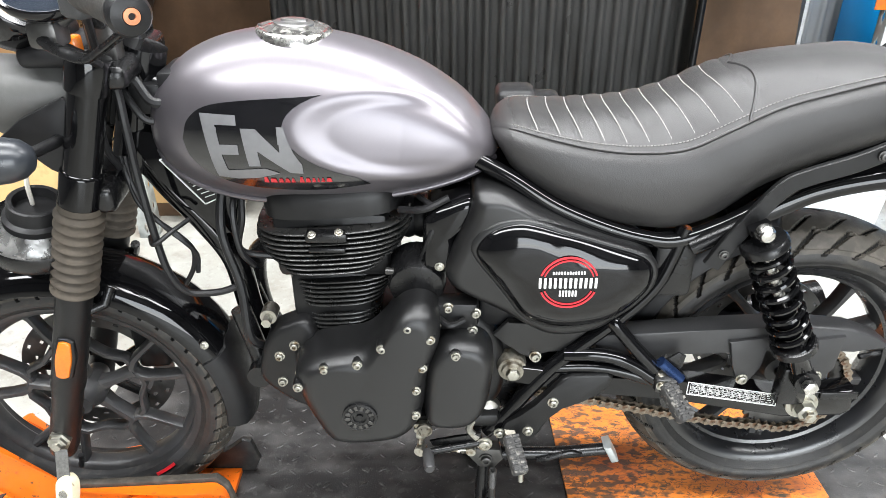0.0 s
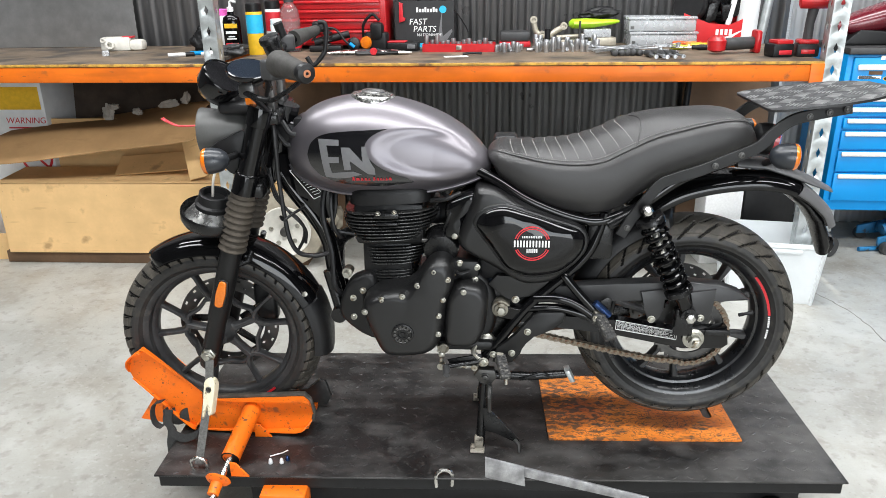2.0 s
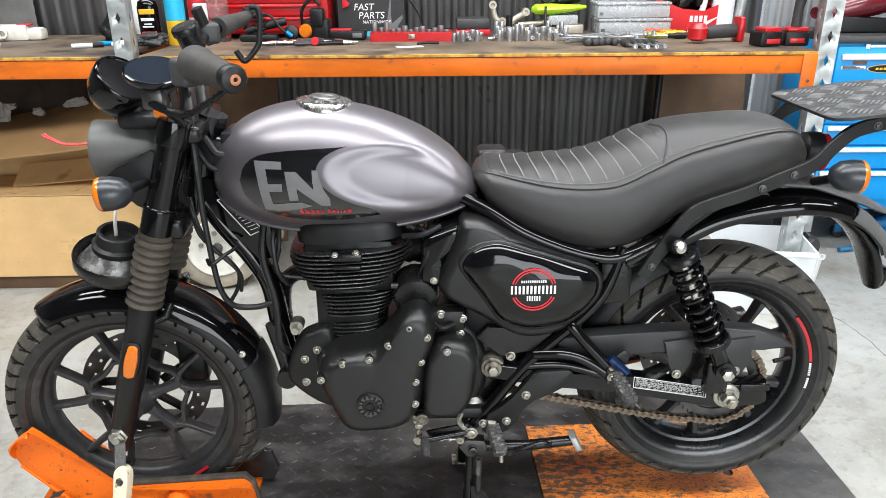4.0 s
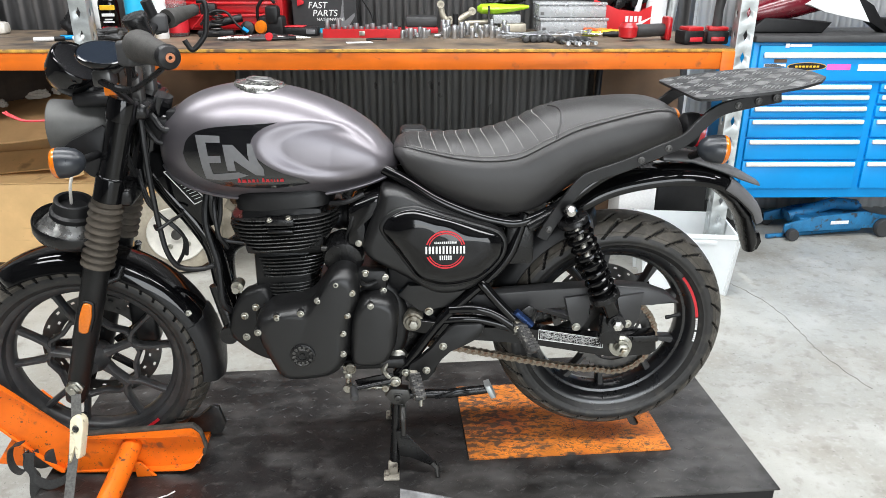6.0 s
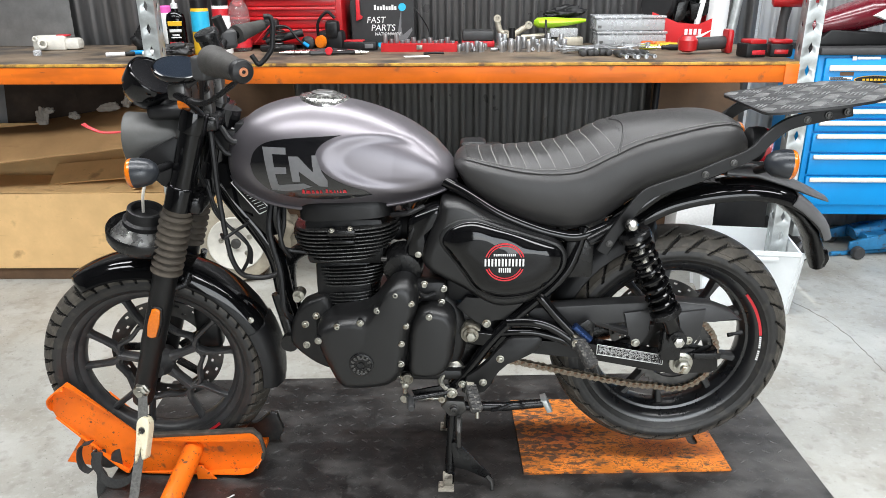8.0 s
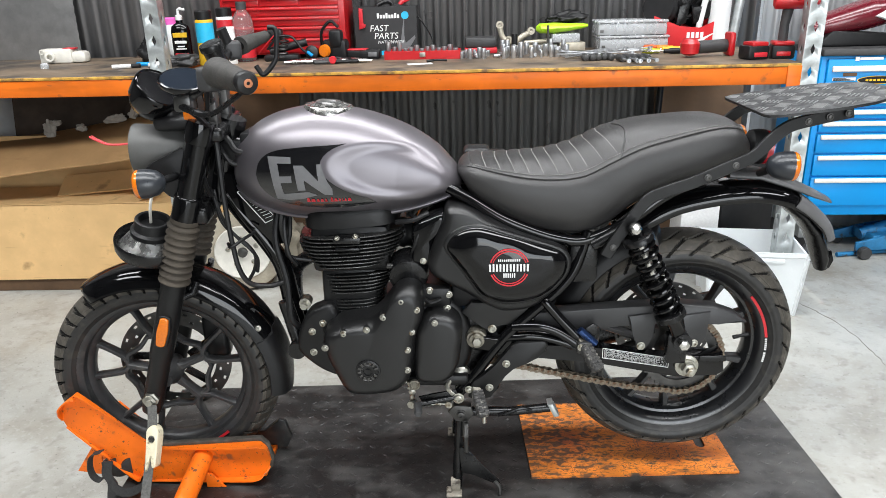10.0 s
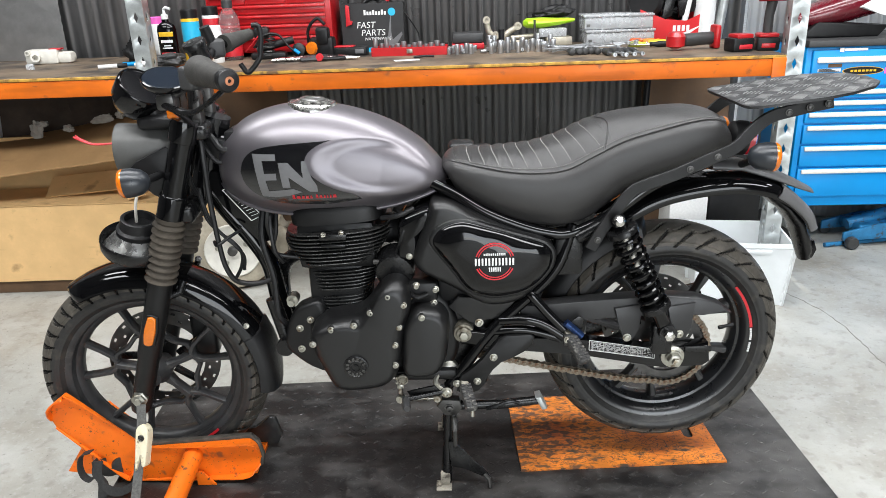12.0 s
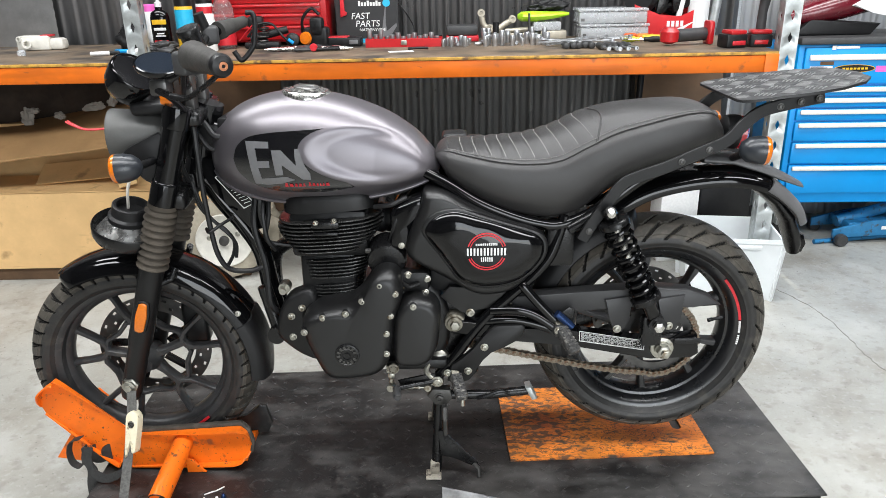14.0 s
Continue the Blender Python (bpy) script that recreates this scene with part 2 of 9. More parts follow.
M_PALEWALL = mat("pale_corrugated_steel", (0.55, 0.56, 0.57), 0.45, 0.1, 0.06, 3)
M_BOARD = mat("worn_plywood_top", (0.17, 0.125, 0.085), 0.6, 0.0, 0.3, 4, 0.2, bump=0.3, bscale=160, dirt=(0.05, 0.042, 0.035), dirt_amount=0.55, dscale=5)
M_YELLOWEDGE = mat("yellow_board_edge", (0.50, 0.28, 0.045), 0.65, 0.0, 0.3, 30, dirt=(0.14, 0.075, 0.03), dirt_amount=0.45, dscale=22)
M_CARTON = mat("brown_cardboard", (0.72, 0.47, 0.22), 0.85, 0.0, 0.08, 7, 0.1, bump=0.12, bscale=260, dirt=(0.45, 0.28, 0.13), dirt_amount=0.0, dscale=7, spec=0.2, marks=[((0.40, 0.24, 0.11), 16, (0.4, 1, 3), 0.64, 0.72, 0.3), ((0.30, 0.18, 0.08), 60, (1, 1, 1), 0.70, 0.73, 0.4)])
# brown kraft, taken close to black for the shade under the bench
M_KRAFT = mat("bench_dark_kraft_paper", (0.050, 0.032, 0.021), 0.8, 0.0, 0.3, 9, bump=0.4, bscale=30)
M_PAPER = mat("torn_pale_paper", (0.42, 0.38, 0.33), 0.85, 0.0, 0.2, 20, bump=0.4, bscale=60)
# mirror glass in navy black: a dark ceiling's reflection put into the colour
M_DARKGLASS = mat("dark_reflection_glass", (0.010, 0.014, 0.021), 0.18, 0.0, 0.1, 8, 0.05, spec=0.3)
# paler grey that stands for the sky's reflection on the tail
M_SKYPALE = mat("sky_pale_guard_plastic", (0.11, 0.11, 0.113), 0.38, 0.0, 0.12, 14, 0.12, bump=0.1, bscale=700)
M_TBLUE = mat("blue_cabinet_paint", (0.0, 0.28, 0.70), 0.36, 0.0, 0.05, 4, 0.08, spec=0.35)
M_ALU = mat("brushed_aluminium", (0.86, 0.82, 0.74), 0.40, 0.2, 0.06, 90, 0.15)
M_TRED = mat("red_cabinet_paint", (0.46, 0.010, 0.014), 0.34, 0.0, 0.12, 8, 0.1, coat=0.15, marks=[((0.20, 0.012, 0.012), 14, (1, 1, 3), 0.58, 0.72, 0.4)])
M_LIME = mat("lime_plastic", (0.42, 0.75, 0.02), 0.35, 0.0, 0.06, 30)
M_CLEARPL = mat("cloudy_clear_plastic", (0.78, 0.8, 0.82), 0.25, 0.0, 0.05, 20, alpha=0.55)
M_CLEARBOTTLE = mat("clear_plastic", (0.90, 0.92, 0.93), 0.10, 0.0, 0.04, 20, alpha=0.92)
# darker copy of the brown cardboard, with the bench's shade in its colour
M_CARTONDARK = mat("bench_shaded_cardboard", (0.36, 0.215, 0.098), 0.85, 0.0, 0.12, 6, 0.1, bump=0.12, bscale=260, spec=0.2, marks=[((0.24, 0.14, 0.065), 14, (0.4, 1, 3), 0.6, 0.72, 0.4)])
M_WHITEPL = mat("white_plastic", (0.74, 0.75, 0.75), 0.4, 0.0, 0.06, 15)
M_BAG = mat("tan_dusty_casting", (0.36, 0.32, 0.25), 0.75, 0.0, 0.3, 9, bump=0.5, bscale=60)
M_YELLOW = mat("yellow_plastic", (0.75, 0.45, 0.02), 0.4, 0.0, 0.1, 40)
M_CYAN = mat("cyan_print", (0.02, 0.42, 0.68), 0.45, 0.0, 0.08, 40)
M_MAGENTA = mat("pink_sticker", (0.8, 0.13, 0.5), 0.5, 0.0, 0.05, 40)
M_BROWNDARK = mat("dark_brown_board", (0.13, 0.075, 0.04), 0.75, 0.0, 0.25, 6)
M_FIN = mat("worn_black_fins", (0.016, 0.016, 0.0155), 0.30, 0.0, 0.25, 30, 0.12, spec=0.6, coat=0.2, marks=[((0.06, 0.058, 0.055), 40, (1, 1, 1), 0.58, 0.7, 0.4)])
M_FOIL = mat("silver_bubble_foil", (0.44, 0.44, 0.44), 0.34, 0.8, 0.12, 12, bump=0.4, bscale=60)


# ---- mesh helpers ----
def link(name, bm, material, smooth=40.0):
    bmesh.ops.recalc_face_normals(bm, faces=bm.faces)
    me = bpy.data.meshes.new(name)
    bm.to_mesh(me)
    bm.free()
    me.materials.append(material)
    me.polygons.foreach_set("use_smooth", [True] * len(me.polygons))
    if smooth < 180:
        me.set_sharp_from_angle(angle=radians(smooth))
    return new(name, me)


def thing(name, at=(0, 0, 0), label="", category="", group="", kind=""):
    root = new(name)
    root.empty_display_size = 0.05
    root.location = at
    return tagged(root, label, category, group, kind)


def parent_to(ob, parent):
    ob.parent = parent
    if parent.type == "EMPTY":
        ob.matrix_parent_inverse = Matrix.Translation(parent.location).inverted()
    return ob


def part(name, bm, material, parent, label="", smooth=40.0):
    return tagged(parent_to(link(name, bm, material, smooth), parent), label)


def solo(name, bm, material, label, category, group="", kind="", m=None, smooth=40.0):
    ob = tagged(link(name, bm, material, smooth), label, category, group, kind)
    if m is not None:
        ob.matrix_basis = m
    return ob


def shared(name, ob, parent, m):
    """Another piece on the mesh of ob, under parent."""
    q = new(name, ob.data)
    q.parent = parent
    q.matrix_parent_inverse = ob.matrix_parent_inverse.copy()
    q.matrix_basis = m
    return q


def spline(pts, k=8, closed=False):
    p = [Vector(q) for q in pts]
    out = []
    n = len(p)
    for i in range(n if closed else n - 1):
        a = p[(i - 1) % n] if closed or i > 0 else p[0] * 2 - p[1]
        b, c = p[i], p[(i + 1) % n]
        d = p[(i + 2) % n] if closed or i + 2 < n else c * 2 - b
        for j in range(k):
            t = j / k
            out.append(0.5 * (2 * b + (c - a) * t + (2 * a - 5 * b + 4 * c - d) * t * t + (3 * b - a - 3 * c + d) * t ** 3))
    if not closed:
        out.append(p[-1])
    return out


def bridge(bm, rings, closed=True, caps=True):
    """Quads between rings of vertices."""
    for r0, r1 in zip(rings, rings[1:]):
        n = len(r0)
        for i in range(n if closed else n - 1):
            bm.faces.new((r0[i], r0[(i + 1) % n], r1[(i + 1) % n], r1[i]))
    if caps and closed:
        bm.faces.new(rings[0])
        bm.faces.new(list(reversed(rings[-1])))


def tube(bm, pts, r, n=10, closed=False, flat=1.0):
    """A round bar along pts; r: one radius or one per point."""
    p = [Vector(q) for q in pts]
    rr = r if isinstance(r, (list, tuple)) else [r] * len(p)
    rings, nor = [], None
    for i, q in enumerate(p):
        if closed:
            d = (p[(i + 1) % len(p)] - p[i - 1]).normalized()
        else:
            d = (p[min(i + 1, len(p) - 1)] - p[max(i - 1, 0)]).normalized()
        if nor is None:
            nor = d.orthogonal().normalized()
        nor = (nor - d * nor.dot(d)).normalized()
        bi = d.cross(nor)
        rings.append([bm.verts.new(q + rr[i] * (math.cos(a) * nor + flat * math.sin(a) * bi)) for a in (2 * math.pi * j / n for j in range(n))])
    bridge(bm, rings + ([rings[0]] if closed else []), caps=not closed)
    return bm


def lathe(bm, profile, m=None, n=32, closed=False):
    """Turn (radius, height) pairs round local z, then move by m. closed: the profile is a loop."""
    m = m or Matrix()
    rings = []
    for r, h in profile:
        rings.append([bm.verts.new(m @ Vector((r * math.cos(a), r * math.sin(a), h))) for a in (2 * math.pi * j / n for j in range(n))])
    bridge(bm, rings + ([rings[0]] if closed else []), caps=not closed)
    return bm


def along(a, b):
    """A pose at a whose z runs towards b."""
    a, b = Vector(a), Vector(b)
    return Matrix.Translation(a) @ (b - a).to_track_quat("Z", "Y").to_matrix().to_4x4()


def rod(bm, a, b, r, n=12, r2=None):
    length = (Vector(b) - Vector(a)).length
    return lathe(bm, [(r, 0), (r if r2 is None else r2, length)], along(a, b), n)


def rbox(bm, lo, hi, bevel=0.004, seg=2, m=None):
    """A box with rounded edges between two corners."""
    lo, hi = Vector(lo), Vector(hi)
    mm = (m or Matrix()) @ Matrix.Translation((lo + hi) / 2) @ Matrix.Diagonal((*(hi - lo), 1))
    g = bmesh.ops.create_cube(bm, size=1, matrix=mm)
    if bevel > 0:
        edges = list({e for v in g["verts"] for e in v.link_edges})
        bmesh.ops.bevel(bm, geom=edges, offset=bevel, segments=seg, profile=0.5, affect="EDGES")
    return bm


def dome(bm, outline, y0, y1, rnd, steps=5, soft=True, k=6, inset=None, m=None):
    """A raised shape over an outline in x, z: upright flanks from y0 and a rounded rim up to y1."""
    m = m or Matrix()
    o = [Vector((q[0], 0, q[1])) for q in outline]
    if soft:
        o = spline(o, k, True)
    c = sum(o, Vector()) / len(o)
    s = -1 if y1 < y0 else 1
    rh = min(abs(y1 - y0), rnd)
    inset = inset or rnd

    def ring(y, d):
        return [bm.verts.new(m @ Vector((c.x + (p.x - c.x) * (1 - d / max(d + 0.002, (p - c).length)), y, c.z + (p.z - c.z) * (1 - d / max(d + 0.002, (p - c).length))))) for p in o]

    rings = [ring(y0, 0.0)]
    for i in range(steps + 1):
        a = math.pi / 2 * i / steps
        rings.append(ring(y1 - s * rh * (1 - math.sin(a)), inset * (1 - math.cos(a))))
    bridge(bm, rings)
    return bm


def slab(bm, outline, y0, y1, bevel=0.003, m=None):
    """A flat plate with an outline in x, z between two y."""
    m = m or Matrix()
    a = [bm.verts.new(m @ Vector((x, y0, z))) for x, z in outline]
    b = [bm.verts.new(m @ Vector((x, y1, z))) for x, z in outline]
    bridge(bm, [a, b])
    if bevel:
        vs = set(a + b)
        edges = [e for e in {e for v in a + b for e in v.link_edges} if (e.verts[0] in a) == (e.verts[1] in a) and e.verts[0] in vs]
        bmesh.ops.bevel(bm, geom=edges, offset=bevel, segments=2, profile=0.5, affect="EDGES")
    return bm


def lerp_table(table, x):
    """Smooth reading of rows (x, a, b, ...) at x."""
    if x <= table[0][0]:
        return table[0][1:]
    for i in range(len(table) - 1):
        if x <= table[i + 1][0]:
            p0, p1, p2, p3 = table[max(0, i - 1)], table[i], table[i + 1], table[min(len(table) - 1, i + 2)]
            h = p2[0] - p1[0]
            t = (x - p1[0]) / h
            out = []
            for j in range(1, len(p1)):
                m1 = (p2[j] - p0[j]) / max(1e-6, p2[0] - p0[0]) * h
                m2 = (p3[j] - p1[j]) / max(1e-6, p3[0] - p1[0]) * h
                out.append((2 * t ** 3 - 3 * t * t + 1) * p1[j] + (t ** 3 - 2 * t * t + t) * m1 + (3 * t * t - 2 * t ** 3) * p2[j] + (t ** 3 - t * t) * m2)
            return out
    return table[-1][1:]


def bolt(parent, at, axis=(0, -1, 0), r=0.007, h=0.007, material=None, name="bolt"):
    bm = bmesh.new()
    a = Vector(at)
    mm = along(a, a + Vector(axis))
    lathe(bm, [(r * 1.35, 0), (r * 1.35, h * 0.25), (r, h * 0.3), (r, h * 0.9), (r * 0.85, h), (r * 0.5, h), (r * 0.5, h * 0.6)], mm, 12)
    return part(name, bm, material or M_ZINC, parent)


# ---- building ----
def corrugated(name, x0, x1, y, z0, z1, pitch, depth, material, label):
    bm = bmesh.new()
    k = 10
    n = int((x1 - x0) / pitch * k)
    rows = []
    for z in (z0, z1):
        rows.append([bm.verts.new((x0 + i * pitch / k, y + depth * 0.5 * (-1, -0.92, -1, 0.6, 1, 1, 0.94, 1, 1, 0.6)[i % k], z)) for i in range(n)])
    bridge(bm, rows, closed=False)
    ob = link(name, bm, material, 25)
    sol = ob.modifiers.new("thickness", "SOLIDIFY")
    sol.thickness, sol.offset = 0.004, 1.0
    return tagged(ob, label, "wall", kind="structure")


def build_room():
    bm = bmesh.new()
    rbox(bm, (-60, -60, -0.3), (60, 60, 0), 0)
    solo("floor", bm, M_FLOOR, "pale polished concrete workshop floor with scuffs", "floor", kind="structure")
    corrugated("wall_north", -5.5, 1.86, 2.62, 0.0, 4.4, 0.082, 0.052, M_WALL, "dark grey corrugated steel workshop wall")
    corrugated("wall_north_east", 1.86, 7.5, 2.64, 0.0, 4.4, 0.077, 0.02, M_PALEWALL, "pale corrugated steel workshop wall")
    for nm, lo, hi in (("wall_west", (-5.7, -7.2, 0), (-5.5, 2.7, 4.4)), ("wall_east", (7.5, -7.2, 0), (7.7, 2.7, 4.4))):
        bm = bmesh.new()
        rbox(bm, lo, hi, 0)
        solo(nm, bm, M_ROOM, "grey painted steel workshop side wall", "wall", kind="structure")
    bm = bmesh.new()
    for lo, hi in (((-5.7, -7.2, 0), (-0.1, -7.0, 4.4)), ((4.5, -7.2, 0), (7.7, -7.0, 4.4)), ((-0.1, -7.2, 3.6), (4.5, -7.0, 4.4))):
        rbox(bm, lo, hi, 0)
    solo("wall_south", bm, M_ROOM, "grey painted wall with a wide open roller door", "wall", kind="structure")
    bm = bmesh.new()
    # the second opening, above the bench, is added along with its lamp
    strips = ((-2.2, -1.3), (0.4, 1.1))
    for lo, hi in (((-5.7, -7.2, 4.4), (7.7, -2.2, 4.55)), ((-5.7, -1.3, 4.4), (7.7, 0.4, 4.55)), ((-5.7, 1.1, 4.4), (7.7, 2.7, 4.55))):
        rbox(bm, lo, hi, 0)
    for y0, y1 in strips:
        rbox(bm, (-5.7, y0, 4.4), (-3.4, y1, 4.55), 0)
        rbox(bm, (4.6, y0, 4.4), (7.7, y1, 4.55), 0)
    solo("ceiling", bm, M_ROOM, "grey steel sheet ceiling with roof lights", "ceiling", kind="structure")
    # unseen panes added over the strips to keep the sun off the floor
    for y0, y1 in strips:
        bm = bmesh.new()
        rbox(bm, (-3.4, y0, 4.46), (4.6, y1, 4.47), 0)
        solo("skylight", bm, M_WHITEPL, "unseen white roof sheet closing a roof strip against the sun", "skylight", kind="structure")


build_room()

# ---- motorcycle ----
DECK = 0.200
bike = thing("motorcycle", (0.0, 0.0, DECK), "silver and black roadster motorcycle on its centre stand on the lift", "motorcycle")
FX, FZ = -0.687, 0.501
FKX, FKZ = -0.695, 0.494
RX, RZ = 0.685, 0.580
RAKE = math.atan2(0.226, 0.719)
STEER_AXIS = Vector((-math.sin(-RAKE), 0, math.cos(RAKE))).normalized()
STEER_AT = Vector((-0.452, 0, 1.21))
STEER = Matrix.Translation(STEER_AT) @ Matrix.Rotation(radians(4.2), 4, STEER_AXIS) @ Matrix.Translation(-STEER_AT)


def turned(bm):
    bmesh.ops.transform(bm, matrix=STEER, verts=bm.verts)
    return bm


def tyre_mesh(bm, cx, cz, r_out, width, r_rim, m, seg, groove):
    """A tyre with cut tread grooves, axis along y."""
    prof = []
    half = width / 2
    h = r_out - r_rim
    knots = [(-0.62, 0.00), (-0.82, 0.10), (-0.98, 0.30), (-1.0, 0.42), (-0.955, 0.56), (-0.86, 0.69), (-0.72, 0.80), (-0.54, 0.89), (-0.36, 0.95), (-0.18, 0.987), (0, 1.0)]
    knots = knots + [(-a, b) for a, b in reversed(knots[:-1])]
    line = spline([(a * half, r_rim + b * h, 0) for a, b in knots], 5)
    # raised bead and band lines on the sidewalls
    for q in line:
        u = (q.y - r_rim) / h
        q.x *= 1.0 + (0.025 if 0.20 < u < 0.24 or 0.60 < u < 0.63 else 0.0)
    n = len(line)
    # outward normals of the section, and a running share across it from -1 to 1
    inward, arc, run = [], [], 0.0
    for j, p in enumerate(line):
        q = (line[min(j + 1, n - 1)] - line[max(j - 1, 0)]).normalized()
        inward.append((-q.y, q.x))
        run += (p - line[j - 1]).length if j and min(p.y, line[j - 1].y) > r_rim + 0.36 * h else 0.0
        arc.append(run)
    arc = [2 * v / run - 1 for v in arc]
    rings, cuts = [], []
    for i in range(seg):
        a = 2 * math.pi * i / seg
        ring = []
        for j, p in enumerate(line):
            u = p.x / half
            cut = groove(a, arc[j]) if p.y > r_rim + 0.36 * h else 0.0
            cuts.append(cut > 0)
            r, yy = p.y - cut * inward[j][1], p.x - cut * inward[j][0]
            ring.append(bm.verts.new(m @ Vector((cx + r * math.cos(a), yy, cz + r * math.sin(a)))))
        rings.append(ring)
    for i in range(seg):
        r0, r1 = rings[i], rings[(i + 1) % seg]
        for j in range(n - 1):
            bm.faces.new((r0[j], r0[j + 1], r1[j + 1], r1[j]))
    return [cuts[i * n + j] and cuts[i * n + j + 1] for i in range(seg) for j in range(n - 1)]


def front_groove(a, u):
    au = abs(u)
    if au > 0.96:
        return 0.0
    s = 1 if u > 0 else -1
    ph = (a * 46 / (2 * math.pi) + s * 0.25 + au * 0.7) % 1.0
    ph2 = (a * 46 / (2 * math.pi) + s * 0.25 + au * 1.2 + 0.5) % 1.0
    if 0.2 < au < 0.93 and ph < 0.15:
        return 0.007
    return 0.006 if 0.45 < au < 0.85 and ph2 < 0.11 else (0.005 if au < 0.04 else 0.0)


def rear_groove(a, u):
    au = abs(u)
    s = 1 if u > 0 else -1
    bend = au * 1.9 + (0.28 if au > 0.42 else 0.0) * min(1.0, (au - 0.42) / 0.06 if au > 0.42 else 0.0)
    ph = (a * 30 / (2 * math.pi) + s * 0.25 - bend) % 1.0
    ph2 = (a * 30 / (2 * math.pi) + s * 0.25 - au * 1.6 + 0.45) % 1.0
    if 0.08 < au < 0.93 and ph < 0.15:
        return 0.006
    return 0.005 if 0.40 < au < 0.86 and ph2 < 0.11 else 0.0


def spoke_bar(bm, pts, w, d, m):
    """A flat-sided cast bar through points (x, z) of width w, from y=-d/2 to d/2."""
    p = [Vector((a, 0, b)) for a, b in pts]
    rings = []
    for i, q in enumerate(p):
        t = (p[min(i + 1, len(p) - 1)] - p[max(0, i - 1)]).normalized()
        s = Vector((-t.z, 0, t.x))
        ww = w[i] if isinstance(w, (list, tuple)) else w
        ring = []
        for yy, f in ((-d / 2, 0.55), (-d / 2 * 0.7, 1.0), (d / 2 * 0.7, 1.0), (d / 2, 0.55)):
            ring.append(m @ (q + s * ww / 2 * f + Vector((0, yy, 0))))
        for yy, f in ((d / 2, 0.55), (d / 2 * 0.7, 1.0), (-d / 2 * 0.7, 1.0), (-d / 2, 0.55)):
            ring.append(m @ (q - s * ww / 2 * f + Vector((0, yy, 0))))
        rings.append([bm.verts.new(v) for v in ring])
    bridge(bm, rings)
    return bm


def wheel(name, cx, cz, r_out, width, m, angles, groove, seg, disc_y, disc_r, split, ties, k=1.0):
    bm = bmesh.new()
    m = m @ Matrix.Translation((0, 0.014, 0))
    grooves = tyre_mesh(bm, cx, cz, r_out, width, 0.214 * k, m, seg, groove)
    tyre = part(name, bm, M_RUBBERDARK, bike, "black wheel with a worn treaded tyre and cast alloy spokes", smooth=24)
    tyre.data.materials.append(M_RUBBER)
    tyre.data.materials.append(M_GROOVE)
    axis_at = m @ Vector((cx, 0, cz))
    across = (m.to_3x3() @ Vector((0, 1, 0))).normalized()
    # faces inside the cuts get the painted groove shade, outer tread the dusty rubber
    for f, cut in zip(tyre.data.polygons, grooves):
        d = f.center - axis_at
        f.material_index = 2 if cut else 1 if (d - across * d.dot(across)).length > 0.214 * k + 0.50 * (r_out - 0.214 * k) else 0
    hubm = m @ Matrix.Translation((cx, 0, cz)) @ pose(0, 0, 0, 90, 0, 0)
    rimm = hubm @ Matrix.Diagonal((k, k, 1, 1))
    w = width * 0.38
    thin = 0.006 if ties else 0.0
    bm = bmesh.new()
    lathe(bm, [(0.2135, -w - 0.002), (0.221, -w - 0.004), (0.223, -w), (0.218, -w + 0.004), (0.206, -w + 0.012), (0.194 + thin, -0.012), (0.194 + thin, 0.012), (0.206, w - 0.012), (0.218, w - 0.004), (0.223, w), (0.221, w + 0.004), (0.2135, w + 0.002),
               (0.2065, w - 0.004), (0.2000 + thin, w - 0.014), (0.1975 + thin, w - 0.022), (0.1915 + thin, w - 0.025), (0.1855 + thin, 0.014), (0.184 + thin, 0.010), (0.184 + thin, -0.010), (0.1855 + thin, -0.014), (0.1915 + thin, -w + 0.025), (0.1975 + thin, -w + 0.022), (0.2000 + thin, -w + 0.014), (0.2065, -w + 0.004)], rimm, 96, closed=True)
    part("rim", bm, M_SPOKE if ties else M_RIM, tyre, "black alloy rim")
    bm = bmesh.new()
    hr = 0.72 if ties else 1.0
    lathe(bm, [(0.012, -0.055), (0.03 * hr, -0.055), (0.036 * hr, -0.03), (0.05 * hr, -0.018), (0.05 * hr, 0.018), (0.036 * hr, 0.03), (0.03 * hr, 0.055), (0.012, 0.055)], hubm, 32)
    part("hub", bm, M_SPOKE, tyre)
    for a in angles:
        bm = bmesh.new()
        a = radians(a)

        def at(r, da):
            return cx + k * r * math.cos(a + da), cz + k * r * math.sin(a + da)

        if ties:
            spoke_bar(bm, [at(0.026, 0), at(0.055, 0), at(split, 0)], [0.030, 0.017, 0.020], 0.034, m)
        else:
            spoke_bar(bm, [at(0.04, 0), at(0.065, 0), at(split, 0)], [0.044, 0.026, 0.030], 0.040, m)
        for s in (-1, 1):
            if ties:
                spoke_bar(bm, [at(split - 0.002, 0.0), at(split + 0.002, s * 0.11), at(split + 0.018, s * 0.20), at(0.15, s * 0.235), at(0.186, s * 0.255), at(0.206, s * 0.275)], [0.017, 0.016, 0.015, 0.0125, 0.014, 0.026], 0.030, m)
                spoke_bar(bm, [at(split + 0.004, s * 0.14), at(split + 0.006, s * 0.30), at(split - 0.004, s * 0.50), at(split - 0.007, s * 0.64)], [0.015, 0.0125, 0.012, 0.012], 0.026, m)
            else:
                spoke_bar(bm, [at(split - 0.010, 0.0), at(split + 0.012, s * 0.16), at(0.15, s * 0.235), at(0.196, s * 0.28)], [0.024, 0.018, 0.014, 0.024], 0.034, m)
        part("spoke", bm, M_SPOKE, tyre)
